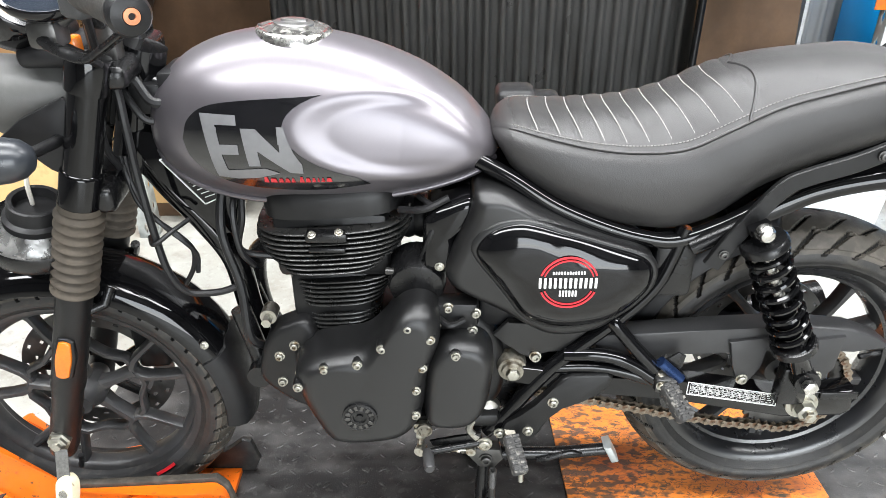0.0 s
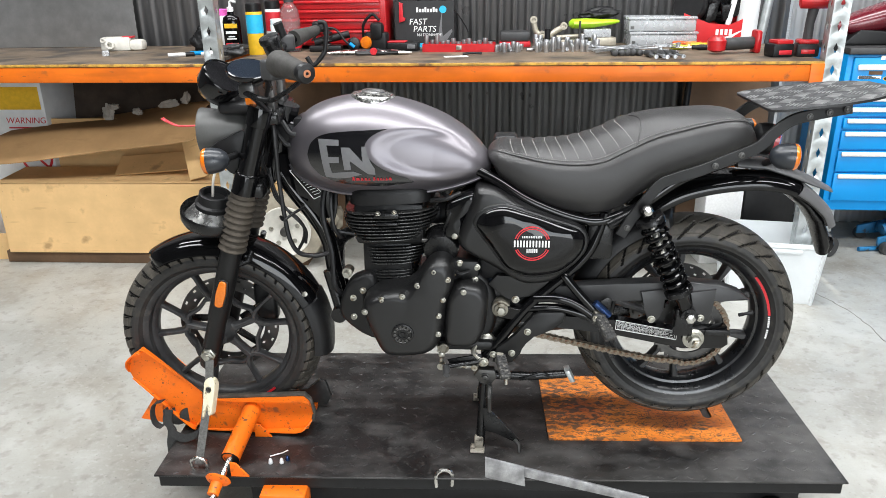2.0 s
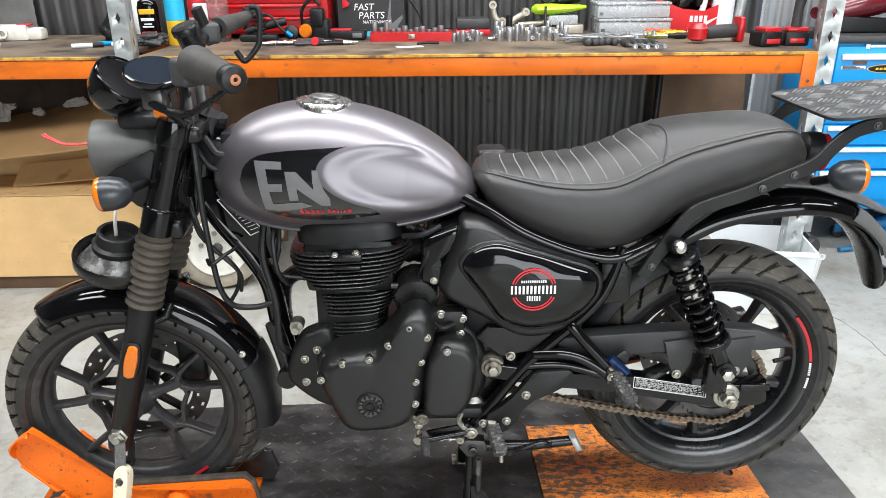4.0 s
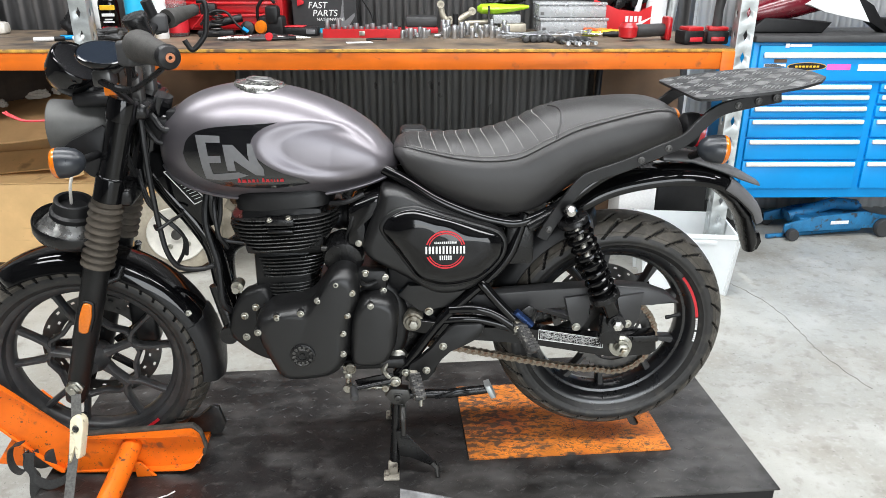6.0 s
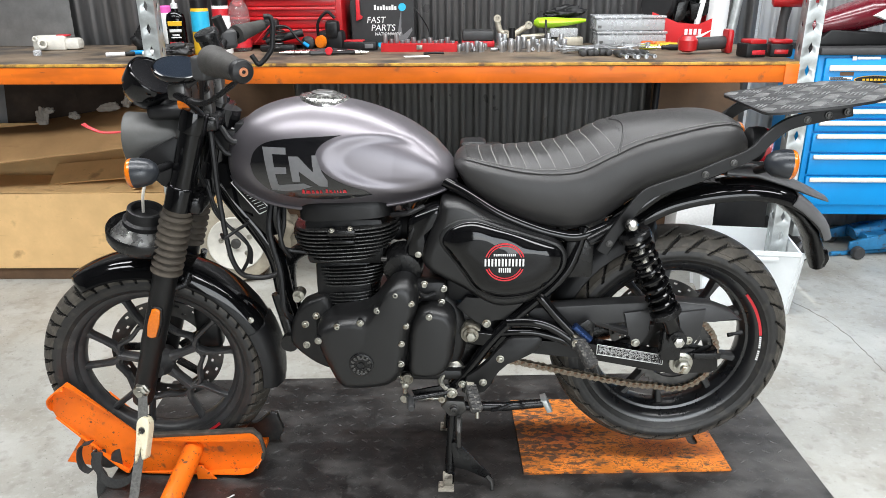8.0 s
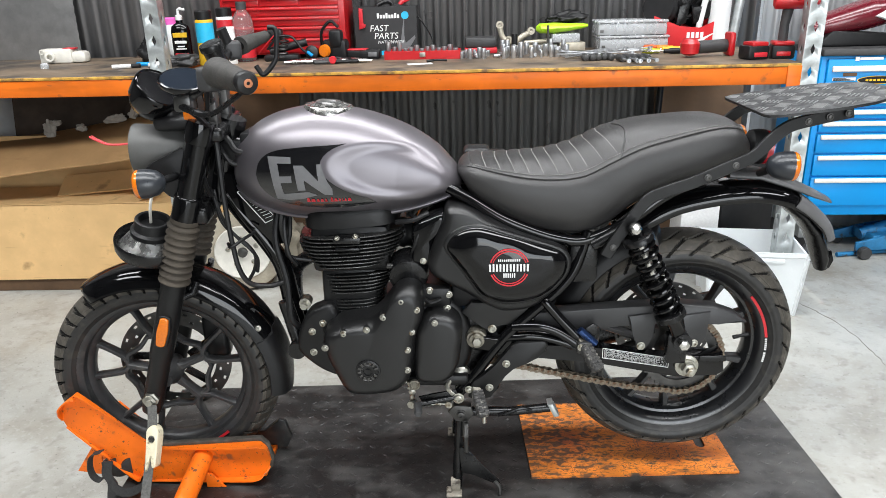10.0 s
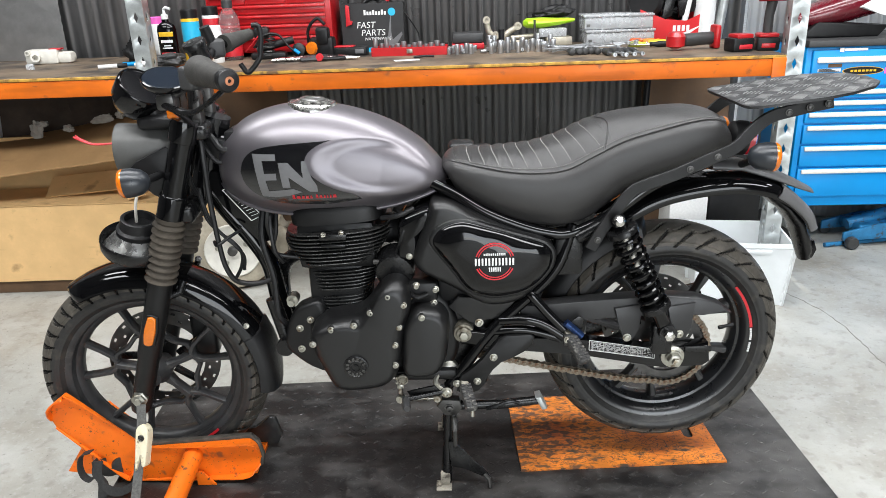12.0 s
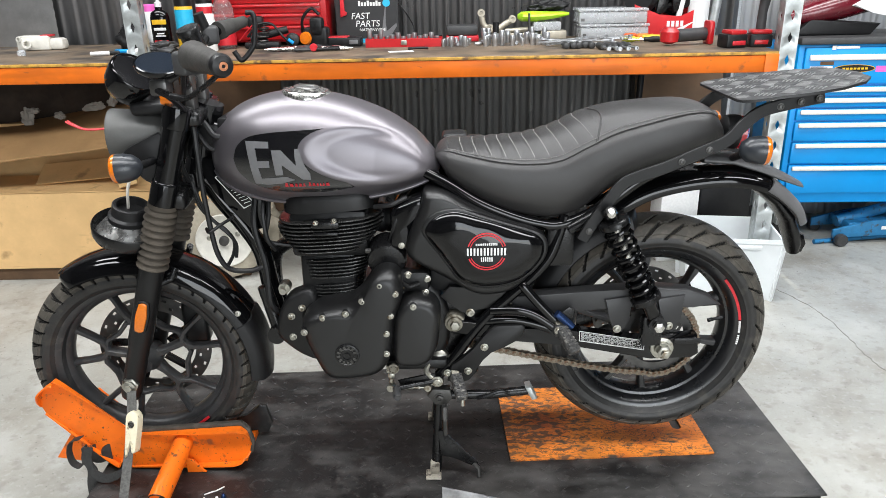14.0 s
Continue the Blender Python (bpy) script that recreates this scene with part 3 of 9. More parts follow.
    # brake disc with drilled rows shown as small through holes
    bm = bmesh.new()
    dm = m @ Matrix.Translation((cx, disc_y, cz)) @ pose(0, 0, 0, 90, 0, 0)
    n = 72
    radii = [disc_r * 0.72, disc_r * 0.79, disc_r * 0.83, disc_r * 0.91, disc_r * 0.95, disc_r]
    rows = [[bm.verts.new(dm @ Vector((r * math.cos(2 * math.pi * i / n), r * math.sin(2 * math.pi * i / n), 0))) for i in range(n)] for r in radii]
    for j in range(len(radii) - 1):
        for i in range(n):
            if (j == 1 and i % 4 == 0) or (j == 3 and i % 4 == 2):
                continue
            bm.faces.new((rows[j][i], rows[j][(i + 1) % n], rows[j + 1][(i + 1) % n], rows[j + 1][i]))
    g = bmesh.ops.extrude_face_region(bm, geom=bm.faces[:])
    sh = (dm.to_3x3() @ Vector((0, 0, 1))).normalized() * 0.004
    bmesh.ops.translate(bm, vec=sh, verts=[v for v in g["geom"] if isinstance(v, bmesh.types.BMVert)])
    part("brake_disc", bm, M_DARKSTEEL, tyre, "drilled steel brake disc")
    bm = bmesh.new()
    for i in range(5):
        a = 2 * math.pi * i / 5 + 0.3
        spoke_bar(bm, [(cx + 0.04 * math.cos(a), cz + 0.04 * math.sin(a)), (cx + disc_r * 0.76 * math.cos(a + 0.2), cz + disc_r * 0.76 * math.sin(a + 0.2))], 0.022, 0.008, m @ Matrix.Translation((0, disc_y, 0)))
    part("disc_carrier", bm, M_SATIN, tyre)
    return tyre


def rim_sticker(tyre, cx, cz, m, a0, a1, r, y, w, material):
    bm = bmesh.new()
    k = 14
    rows = [[bm.verts.new(m @ Vector((cx + rr * math.cos(radians(a0 + (a1 - a0) * i / k)), y + (r - rr) * 0.25, cz + rr * math.sin(radians(a0 + (a1 - a0) * i / k))))) for i in range(k + 1)] for rr in (r - w / 2, r + w / 2)]
    bridge(bm, rows, closed=False)
    g = bmesh.ops.extrude_face_region(bm, geom=bm.faces[:])
    bmesh.ops.translate(bm, vec=m.to_3x3() @ Vector((0, -0.0012, 0)), verts=[v for v in g["geom"] if isinstance(v, bmesh.types.BMVert)])
    part("sticker", bm, material, tyre)


front = wheel("front_wheel", FX, FZ, 0.305, 0.122, STEER, (-49, 23, 95, 167, 239), front_groove, 874, 0.062, 0.155, 0.105, True, 1.05)
rear = wheel("rear_wheel", RX, RZ, 0.312, 0.150, Matrix(), (38, 110, 182, 254, 326), rear_groove, 960, 0.075, 0.135, 0.085, False, 1.055)
rim_sticker(front, FX, FZ, STEER, -62, -49, 0.229, -0.0405, 0.007, M_RED)
rim_sticker(rear, RX, RZ, Matrix(), 8, 40, 0.229, -0.049, 0.0065, M_RED)
for k in range(12):
    if k != 5:
        rim_sticker(rear, RX, RZ, Matrix(), -10 + 1.45 * k, -8.95 + 1.45 * k, 0.2285, -0.049, 0.0050, M_WHITE)
for (a, tw, cx, cz, mm, yy) in ((-106, front, FX, FZ, STEER, -0.02), (8, rear, RX, RZ, Matrix(), -0.02)):
    bm = bmesh.new()
    p0 = Vector((cx + 0.193 * math.cos(radians(a)), yy, cz + 0.193 * math.sin(radians(a))))
    p1 = Vector((cx + 0.155 * math.cos(radians(a)), yy - 0.006, cz + 0.155 * math.sin(radians(a))))
    lathe(bm, [(0.006, 0), (0.006, 0.012), (0.0045, 0.014), (0.0045, 0.026), (0.0055, 0.028), (0.0055, 0.04)], mm @ along(p0, p1), 10)
    part("valve_stem", bm, M_PLASTIC, tw)


# fork, clamps and front mudguard
def leg_at(z, y=-0.105):
    return Vector((FKX + (z - FKZ) * math.tan(RAKE), y, z))


for side in (-1, 1):
    y = 0.105 * side
    fm = along(leg_at(0.44, y), leg_at(1.25, y))
    L = 1 / math.cos(RAKE)
    bm = bmesh.new()
    lathe(bm, [(0.012, 0.0), (0.024, 0.012), (0.027, 0.03), (0.027, 0.16 * L), (0.030, 0.175 * L), (0.030, 0.36 * L), (0.031, 0.39 * L)], fm, 24)
    leg = part("fork_leg", turned(bm), M_MATT, bike, "black fork slider with a ribbed rubber gaiter")
    bm = bmesh.new()
    prof = [(0.028, 0.37 * L)]
    ribs = 9
    for i in range(ribs):
        z0 = 0.375 + i * 0.0172
        prof += [(0.029, (z0 + 0.001) * L), (0.0385, (z0 + 0.006) * L), (0.0385, (z0 + 0.0095) * L), (0.029, (z0 + 0.0165) * L)]
    prof += [(0.034, 0.531 * L), (0.034, 0.541 * L)]
    lathe(bm, prof, fm, 28)
    part("gaiter", turned(bm), M_GAITER, leg, "dusty ribbed rubber gaiter", smooth=60)
    bm = bmesh.new()
    lathe(bm, [(0.029, 0.535 * L), (0.033, 0.537 * L), (0.033, 0.592 * L), (0.0315, 0.596 * L), (0.0285, 0.598 * L), (0.0285, 0.722 * L), (0.033, 0.724 * L), (0.0335, 0.728 * L), (0.0335, 0.762 * L), (0.030, 0.772 * L), (0.018, 0.775 * L)], fm, 32)
    part("fork_shroud", turned(bm), M_GLOSS, leg, "gloss black fork tube cover")
    if side < 0:
        bm = bmesh.new()
        lathe(bm, [(0.022, 0), (0.022, 0.01), (0.017, 0.012), (0.017, 0.018), (0.009, 0.02), (0.009, 0.026), (0.004, 0.027)], along(Vector((FKX, -0.125, FKZ + 0.004)), Vector((FKX, -0.16, FKZ + 0.004))), 6)
        part("axle_bolt", turned(bm), M_ZINC, leg)
        bm = bmesh.new()
        oval = [(0.0195 * math.cos(a), 0.048 * math.sin(a) if abs(math.sin(a)) < 0.5 else math.copysign(0.030, math.sin(a)) + 0.016 * math.sin(a)) for a in (2 * math.pi * i / 24 for i in range(24))]
        c = leg_at(0.695, -0.132)
        dome(bm, [(c.x + p * math.cos(RAKE) + q * math.sin(RAKE), c.z - p * math.sin(RAKE) + q * math.cos(RAKE)) for p, q in oval], -0.118, -0.139, 0.004, 3, soft=False)
        holder = part("reflector_holder", turned(bm), M_MATT, leg)
        bm = bmesh.new()
        dome(bm, [(c.x + 0.72 * p * math.cos(RAKE) + 0.9 * q * math.sin(RAKE), c.z - 0.72 * p * math.sin(RAKE) + 0.9 * q * math.cos(RAKE)) for p, q in oval], -0.13, -0.144, 0.004, 3, soft=False)
        part("reflector", turned(bm), M_AMBER, leg, "amber side reflector")
bm = bmesh.new()
rod(bm, (FKX, -0.125, FKZ), (FKX, 0.125, FKZ), 0.014, 16)
part("front_axle", turned(bm), M_DARKSTEEL, bike)
for z, h, nm in ((1.18, 0.036, "top_yoke"), (0.985, 0.045, "lower_yoke")):
    bm = bmesh.new()
    c = leg_at(z, 0)
    rbox(bm, (c.x - 0.03, -0.115, z - h / 2), (c.x + 0.055, 0.115, z + h / 2), 0.012, 3)
    part(nm, turned(bm), M_SATIN, bike, "black cast fork yoke")
bm = bmesh.new()
rod(bm, leg_at(1.0, 0) + Vector((0.05, 0, 0)), leg_at(1.2, 0) + Vector((0.05, 0, 0)), 0.034, 20)
part("headstock", bm, M_GLOSS, bike)


def mudguard(bm, cx, cz, r, a0, a1, half, drop, m, k=40, thick=0.003):
    """A curved blade that follows the tyre, seen in section as a shallow arch."""
    rings = []
    for i in range(k + 1):
        a = radians(a0 + (a1 - a0) * i / k)
        ends = min(1.0, math.sin(math.pi * min(i, k - i) / k) * 4 + 0.55)
        ring = []
        sec = [(-1.0, -1.0), (-0.97, -0.62), (-0.85, -0.28), (-0.6, -0.09), (-0.3, -0.02), (0, 0), (0.3, -0.02), (0.6, -0.09), (0.85, -0.28), (0.97, -0.62), (1.0, -1.0)]
        for u, v in sec:
            ring.append((u * half * ends, r + v * drop))
        for u, v in reversed(sec):
            ring.append((u * (half - thick) * ends, r + v * drop - thick))
        rings.append([bm.verts.new(m @ Vector((cx + q * math.cos(a), p, cz + q * math.sin(a)))) for p, q in ring])
    bridge(bm, rings)
    return bm


bm = bmesh.new()
mudguard(bm, FX, FZ - 0.006, 0.336, 122, 16, 0.072, 0.045, STEER)
guard = part("front_mudguard", bm, M_GLOSS, bike, "gloss black front mudguard with a plastic tail flap")
bm = bmesh.new()
mudguard(bm, FX, FZ - 0.006, 0.340, 26, -9, 0.076, 0.047, STEER, 20)
part("mudflap", bm, M_PLASTIC, guard, "matt black plastic flap")
bolt(guard, STEER @ Vector((FX + 0.319 * math.cos(radians(30)), -0.071, FZ + 0.319 * math.sin(radians(30)))), (0, -1, 0.3), 0.006, 0.006)
for s in (-1, 1):
    bm = bmesh.new()
    tube(bm, [(leg_at(0.77).x + 0.02, s * 0.105, 0.77), (leg_at(0.77).x + 0.05, s * 0.09, 0.775), (leg_at(0.77).x + 0.06, s * 0.075, 0.8)], 0.009, 10)
    part("mudguard_stay", turned(bm), M_SATIN, guard)

# brake caliper on the far side
bm = bmesh.new()
rbox(bm, (FX + 0.09, 0.05, FZ + 0.01), (FX + 0.16, 0.10, FZ + 0.14), 0.015, 3)
part("brake_caliper", turned(bm), M_MATT, bike)

# tank
TANK = [  # x, top, bottom, half width, height of the widest line
    (-0.425, 1.095, 1.048, 0.035, 1.070),
    (-0.415, 1.130, 1.029, 0.062, 1.075),
    (-0.395, 1.160, 1.010, 0.083, 1.078),
    (-0.350, 1.195, 0.988, 0.106, 1.078),
    (-0.280, 1.219, 0.971, 0.122, 1.074),
    (-0.200, 1.226, 0.966, 0.130, 1.068),
    (-0.100, 1.211, 0.969, 0.131, 1.062),
    (0.000, 1.173, 0.981, 0.121, 1.058),
    (0.070, 1.126, 0.998, 0.104, 1.052),
    (0.103, 1.090, 1.010, 0.085, 1.048),
    (0.121, 1.066, 1.020, 0.060, 1.042),
    (0.130, 1.048, 1.028, 0.030, 1.038),
]


def tank_dent(x, z):
    """Depth of the knee recess at a place on the flank."""
    dx, dz = x + 0.028, z - 1.086
    c, s = math.cos(radians(-8)), math.sin(radians(-8))
    u, v = (dx * c + dz * s) / 0.156, (-dx * s + dz * c) / 0.066
    q = math.sqrt(u * u + v * v)
    if q >= 1.0:
        return 0.0
    rim = min(1.0, (1 - q) / 0.36)
    tail = min(1.0, max(0.25, (1.15 - u) / 1.1))
    return (0.0068 * rim * rim * (3 - 2 * rim) + 0.0055 * (1 - q * q)) * tail


def tank_half(x, z):
    top, bot, w, zw = lerp_table(TANK, x)
    if z >= zw:
        t = min(1.0, max(0.0, (z - zw) / max(1e-4, top - zw)))
        y = w * (1 - t ** 2.3) ** (1 / 2.0)
    else:
        t = min(1.0, max(0.0, (zw - z) / max(1e-4, zw - bot)))
        y = w * (1 - 0.42 * t ** 2.2)
    return max(0.0, y - tank_dent(x, z))


def tank_mesh():
    bm = bmesh.new()
    rings = []
    nx, nt = 220, 72
    for i in range(nx + 1):
        f = i / nx
        x = -0.425 + 0.555 * (0.5 - 0.5 * math.cos(math.pi * (0.12 + 0.76 * f)) - 0.5 + 0.5 * math.cos(math.pi * 0.12)) / math.cos(math.pi * 0.12)
        top, bot, w, zw = lerp_table(TANK, x)
        ring = []
        for j in range(nt + 1):
            t = j / nt
            if t < 0.3:
                z = bot + (zw - bot) * (t / 0.3)
            else:
                a = (t - 0.3) / 0.7 * math.pi / 2
                z = zw + (top - zw) * math.sin(a) ** 0.9
            ring.append((tank_half(x, z) if t < 1 else 0.0, z))
        full = [(-y, z) for y, z in ring] + [(y, z) for y, z in reversed(ring[:-1])]
        rings.append([bm.verts.new((x, y, z)) for y, z in full])
    bridge(bm, rings)
    return bm


tank = part("fuel_tank", tank_mesh(), M_TANK, bike, "metallic silver teardrop tank with a dished knee recess", smooth=80)
bm = bmesh.new()
seam = [(x, -(tank_half(x, lerp_table(TANK, x)[1] + 0.003) + 0.001), lerp_table(TANK, x)[1] + 0.002) for x in [-0.42 + 0.545 * i / 40 for i in range(41)]]
tube(bm, seam, 0.0055, 10)
tube(bm, [(x, -y, z) for x, y, z in seam], 0.0055, 10)
part("seam", bm, M_TANK, tank, "rolled tank seam")


def flank(outline, lift, step=0.0015, rows=10):
    """A thin sheet laid on the near flank of the tank over an outline in x, z, built as upright strips."""
    bm = bmesh.new()
    n = len(outline)
    x0, x1 = min(p[0] for p in outline), max(p[0] for p in outline)
    k = max(3, int((x1 - x0) / step))

    def spans(x):
        zs = []
        for i in range(n):
            (ax, az), (bx, bz) = outline[i], outline[(i + 1) % n]
            if (ax <= x) != (bx <= x):
                zs.append(az + (bz - az) * (x - ax) / (bx - ax))
        zs.sort()
        return list(zip(zs[::2], zs[1::2]))

    for i in range(k):
        xa, xb = x0 + (x1 - x0) * i / k, x0 + (x1 - x0) * (i + 1) / k
        eps = (xb - xa) * 0.02
        sa, sb = spans(xa + eps), spans(xb - eps)
        if len(sa) != len(sb):
            sa = sb = spans((xa + xb) / 2)
        for (l0, h0), (l1, h1) in zip(sa, sb):
            m = max(1, min(rows, int((h0 - l0) / 0.006) + 1))
            left = [bm.verts.new((xa, -tank_half(xa, l0 + (h0 - l0) * j / m) - lift, l0 + (h0 - l0) * j / m)) for j in range(m + 1)]
            right = [bm.verts.new((xb, -tank_half(xb, l1 + (h1 - l1) * j / m) - lift, l1 + (h1 - l1) * j / m)) for j in range(m + 1)]
            bridge(bm, [left, right], closed=False)
    bmesh.ops.remove_doubles(bm, verts=bm.verts, dist=0.0002)
    return bm


def ellipse_edge(t, f=1.0):
    c, s = math.cos(radians(-8)), math.sin(radians(-8))
    u, v = 0.158 * f * math.cos(t), 0.066 * f * math.sin(t)
    return -0.028 + u * c - v * s, 1.086 + u * s + v * c


rim_arc = [ellipse_edge(radians(a), 1.07) for a in range(132, 258, 8)]
outline = [tuple(p[:2]) for p in spline([(-0.352, 1.085, 0), (-0.340, 1.115, 0), (-0.310, 1.136, 0), (-0.250, 1.146, 0), (-0.145, 1.152, 0)], 5)] + rim_arc + \
    [tuple(p[:2]) for p in spline([(-0.070, 1.013, 0), (-0.150, 1.001, 0), (-0.250, 1.004, 0), (-0.310, 1.022, 0), (-0.342, 1.052, 0), (-0.352, 1.083, 0)], 5)][:-1]
part("tank_graphic", flank(outline, 0.0009), M_BLACKPRINT, tank, "black graphic panel with grey letter-like shapes", smooth=180)
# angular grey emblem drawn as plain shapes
for shape in ([(-0.319, 1.127), (-0.264, 1.126), (-0.264, 1.111), (-0.296, 1.111), (-0.293, 1.081), (-0.265, 1.082), (-0.265, 1.066), (-0.292, 1.065), (-0.287, 1.038), (-0.227, 1.044), (-0.206, 1.036), (-0.240, 1.026), (-0.274, 1.022), (-0.306, 1.024)],
              [(-0.258, 1.107), (-0.235, 1.107), (-0.202, 1.071), (-0.204, 1.110), (-0.193, 1.110), (-0.188, 1.090), (-0.180, 1.068), (-0.170, 1.052), (-0.170, 1.036), (-0.189, 1.037), (-0.236, 1.073), (-0.233, 1.048), (-0.252, 1.047)]):
    part("emblem", flank(shape, 0.0018), M_GREYPRINT, tank, smooth=180)
for x0, x1, h in ((-0.234, -0.226, 0.011), (-0.224, -0.213, 0.008), (-0.211, -0.203, 0.008), (-0.201, -0.193, 0.008), (-0.191, -0.185, 0.008), (-0.178, -0.171, 0.011), (-0.169, -0.161, 0.008), (-0.159, -0.153, 0.008), (-0.151, -0.147, 0.008), (-0.145, -0.139, 0.008), (-0.137, -0.128, 0.008)):
    zb = 1.017 + (x0 + 0.235) * 0.03
    part("emblem", flank([(x0, zb), (x1, zb), (x1 - 0.001, zb + h), (x0 + 0.001, zb + h)], 0.0020), M_RED, tank, "small red bars", smooth=180)
# filler cap
cap_at = Matrix.Translation((-0.187, 0, 1.224)) @ pose(0, 0, 0, 0, 4, 0)
bm = bmesh.new()
lathe(bm, [(0.061, -0.014), (0.0585, -0.001), (0.056, 0.0015), (0.052, 0.002), (0.049, 0.0005), (0.046, 0.001), (0.040, 0.0035), (0.033, 0.006), (0.030, 0.0065)], cap_at, 48)
cap = part("filler_cap", bm, M_CHROME, tank, "bright steel filler cap bezel", smooth=60)
bm = bmesh.new()
lathe(bm, [(0.031, 0.005), (0.031, 0.009), (0.028, 0.011), (0.010, 0.012), (0.001, 0.0121)], cap_at, 36)
rbox(bm, (-0.020, -0.007, 0.010), (0.020, 0.007, 0.0145), 0.003, 2, cap_at)
part("cap_flap", bm, M_CAP, cap, "key flap")
for k in range(6):
    bolt(cap, cap_at @ Vector((0.0535 * math.cos(k * math.pi / 3), 0.0535 * math.sin(k * math.pi / 3), 0.0015)), (0, 0, 1), 0.0025, 0.002, M_DARKSTEEL)

# seat
SEAT = [  # x, ridge, seam height, bottom, seam half width, widest
    (0.118, 1.064, 1.061, 1.056, 0.014, 0.020),
    (0.124, 1.080, 1.075, 1.052, 0.036, 0.050),
    (0.134, 1.091, 1.083, 1.042, 0.056, 0.076),
    (0.152, 1.098, 1.087, 1.018, 0.076, 0.098),
    (0.200, 1.097, 1.080, 0.986, 0.098, 0.118),
    (0.270, 1.102, 1.068, 0.952, 0.112, 0.130),
    (0.340, 1.109, 1.063, 0.934, 0.118, 0.135),
    (0.410, 1.130, 1.070, 0.930, 0.120, 0.137),
    (0.470, 1.158, 1.098, 0.950, 0.118, 0.136),
    (0.540, 1.176, 1.130, 1.000, 0.112, 0.132),
    (0.620, 1.184, 1.152, 1.035, 0.108, 0.128),
    (0.700, 1.186, 1.169, 1.058, 0.102, 0.122),
    (0.750, 1.180, 1.169, 1.076, 0.088, 0.112),
    (0.782, 1.166, 1.156, 1.084, 0.070, 0.096),
    (0.803, 1.138, 1.130, 1.086, 0.050, 0.072),
    (0.812, 1.116, 1.112, 1.092, 0.020, 0.032),
]


def seat_top(x, y):
    top, zs, bot, ws, wm = lerp_table(SEAT, x)
    u = min(1.0, abs(y) / ws)
    return top - (top - zs) * u ** 2.6


def rib_of(x, u):
    """Where on the ridge line the quilting rib through x, at a share u of the half width, begins."""
    return (x + 0.0096 * u * u) / (1 + 0.109 * u * u)


def seat_mesh():
    bm = bmesh.new()
    rings = []
    nx = 380
    for i in range(nx + 1):
        x = 0.118 + 0.694 * i / nx
        top, zs, bot, ws, wm = lerp_table(SEAT, x)
        half = []
        for j in range(17):
            y = ws * j / 16
            z = seat_top(x, y)
            u = y / ws
            xs = rib_of(x, u)
            if 0.149 < xs < 0.486 and u < 0.95:
                ph = ((xs - 0.1495) / 0.0306) % 1.0
                z += 0.0042 * (math.sqrt(max(0.0, 1 - (2 * ph - 1) ** 2)) - 0.8) * min(1, (0.95 - u) / 0.10)
            half.append((y, z))
        side = spline([(ws, zs, 0), (ws + (wm - ws) * 0.75, zs - (zs - bot) * 0.16, 0), (wm, zs - (zs - bot) * 0.42, 0), (wm - 0.006, zs - (zs - bot) * 0.72, 0), (wm - 0.028, bot, 0)], 5)
        half[-1] = (ws, zs - 0.003)
        half += [(p.x, p.y) for p in side[1:]] + [(0.02, bot + 0.004)]
        full = [(-y, z) for y, z in reversed(half)] + half[1:]
        rings.append([bm.verts.new((x, y, z)) for y, z in full])
    bridge(bm, rings)
    return bm


seat = part("seat", seat_mesh(), M_VINYL, bike, "black vinyl dual seat with ribbed stitching", smooth=75)
for s in (-1, 1):
    bm = bmesh.new()
    xs = [0.145 + 0.64 * i / 90 for i in range(91)]
    tube(bm, [(x, s * (lerp_table(SEAT, x)[3] + 0.002), lerp_table(SEAT, x)[1] - 0.001) for x in xs], 0.0022, 6)
    part("piping", bm, M_VINYL, seat)
    for dz in (0.006,):
        bm = bmesh.new()
        for i in range(120):
            x = 0.15 + 0.63 * i / 120
            a = [(xx, s * (lerp_table(SEAT, xx)[3] - 0.006), seat_top(xx, lerp_table(SEAT, xx)[3] - 0.006) + 0.001) for xx in (x, x + 0.0032)]
            tube(bm, a, 0.0009, 4)
        part("stitching", bm, M_THREAD, seat)
bm = bmesh.new()
for k in range(1, 11):
    x0 = 0.1495 + 0.0306 * k
    pts = []
    for j in range(-13, 14):
        u = j / 14
        x = x0 * (1 + 0.109 * u * u) - 0.0096 * u * u
        ws = lerp_table(SEAT, x)[3]
        pts.append((x, u * ws, seat_top(x, u * ws) - 0.0022))
    tube(bm, pts, 0.0010, 4)
part("rib_stitching", bm, M_THREAD, seat)
bm = bmesh.new()
pts = []
for j in range(-14, 15):
    u = j / 14
    x = 0.492 + 0.020 * math.sin(math.pi * min(1.0, abs(u) * 0.95))
    ws = lerp_table(SEAT, x)[3]
    pts.append((x, u * ws, seat_top(x, u * ws) + 0.0005))
tube(bm, pts, 0.0022, 6)
part("cross_seam", bm, M_VINYL, seat)

# engine
engine = None
bm = bmesh.new()
dome(bm, [(-0.225, 0.690), (-0.17, 0.700), (-0.05, 0.715), (0.05, 0.775), (0.12, 0.745), (0.15, 0.66), (0.13, 0.56), (0.02, 0.535), (-0.13, 0.528), (-0.18, 0.57), (-0.222, 0.63)], 0.13, -0.115, 0.02)
engine = part("engine", bm, M_MATT, bike, "black air-cooled single-cylinder engine with cooling fins")
LEAN_CYL = 0.05


def fin_outline(cx, hx, hy, n=28, p=4.0):
    out = []
    for i in range(n):
        a = 2 * math.pi * i / n
        c, s = math.cos(a), math.sin(a)
        out.append((cx + hx * math.copysign(abs(c) ** (2 / p), c), hy * math.copysign(abs(s) ** (2 / p), s)))
    return out


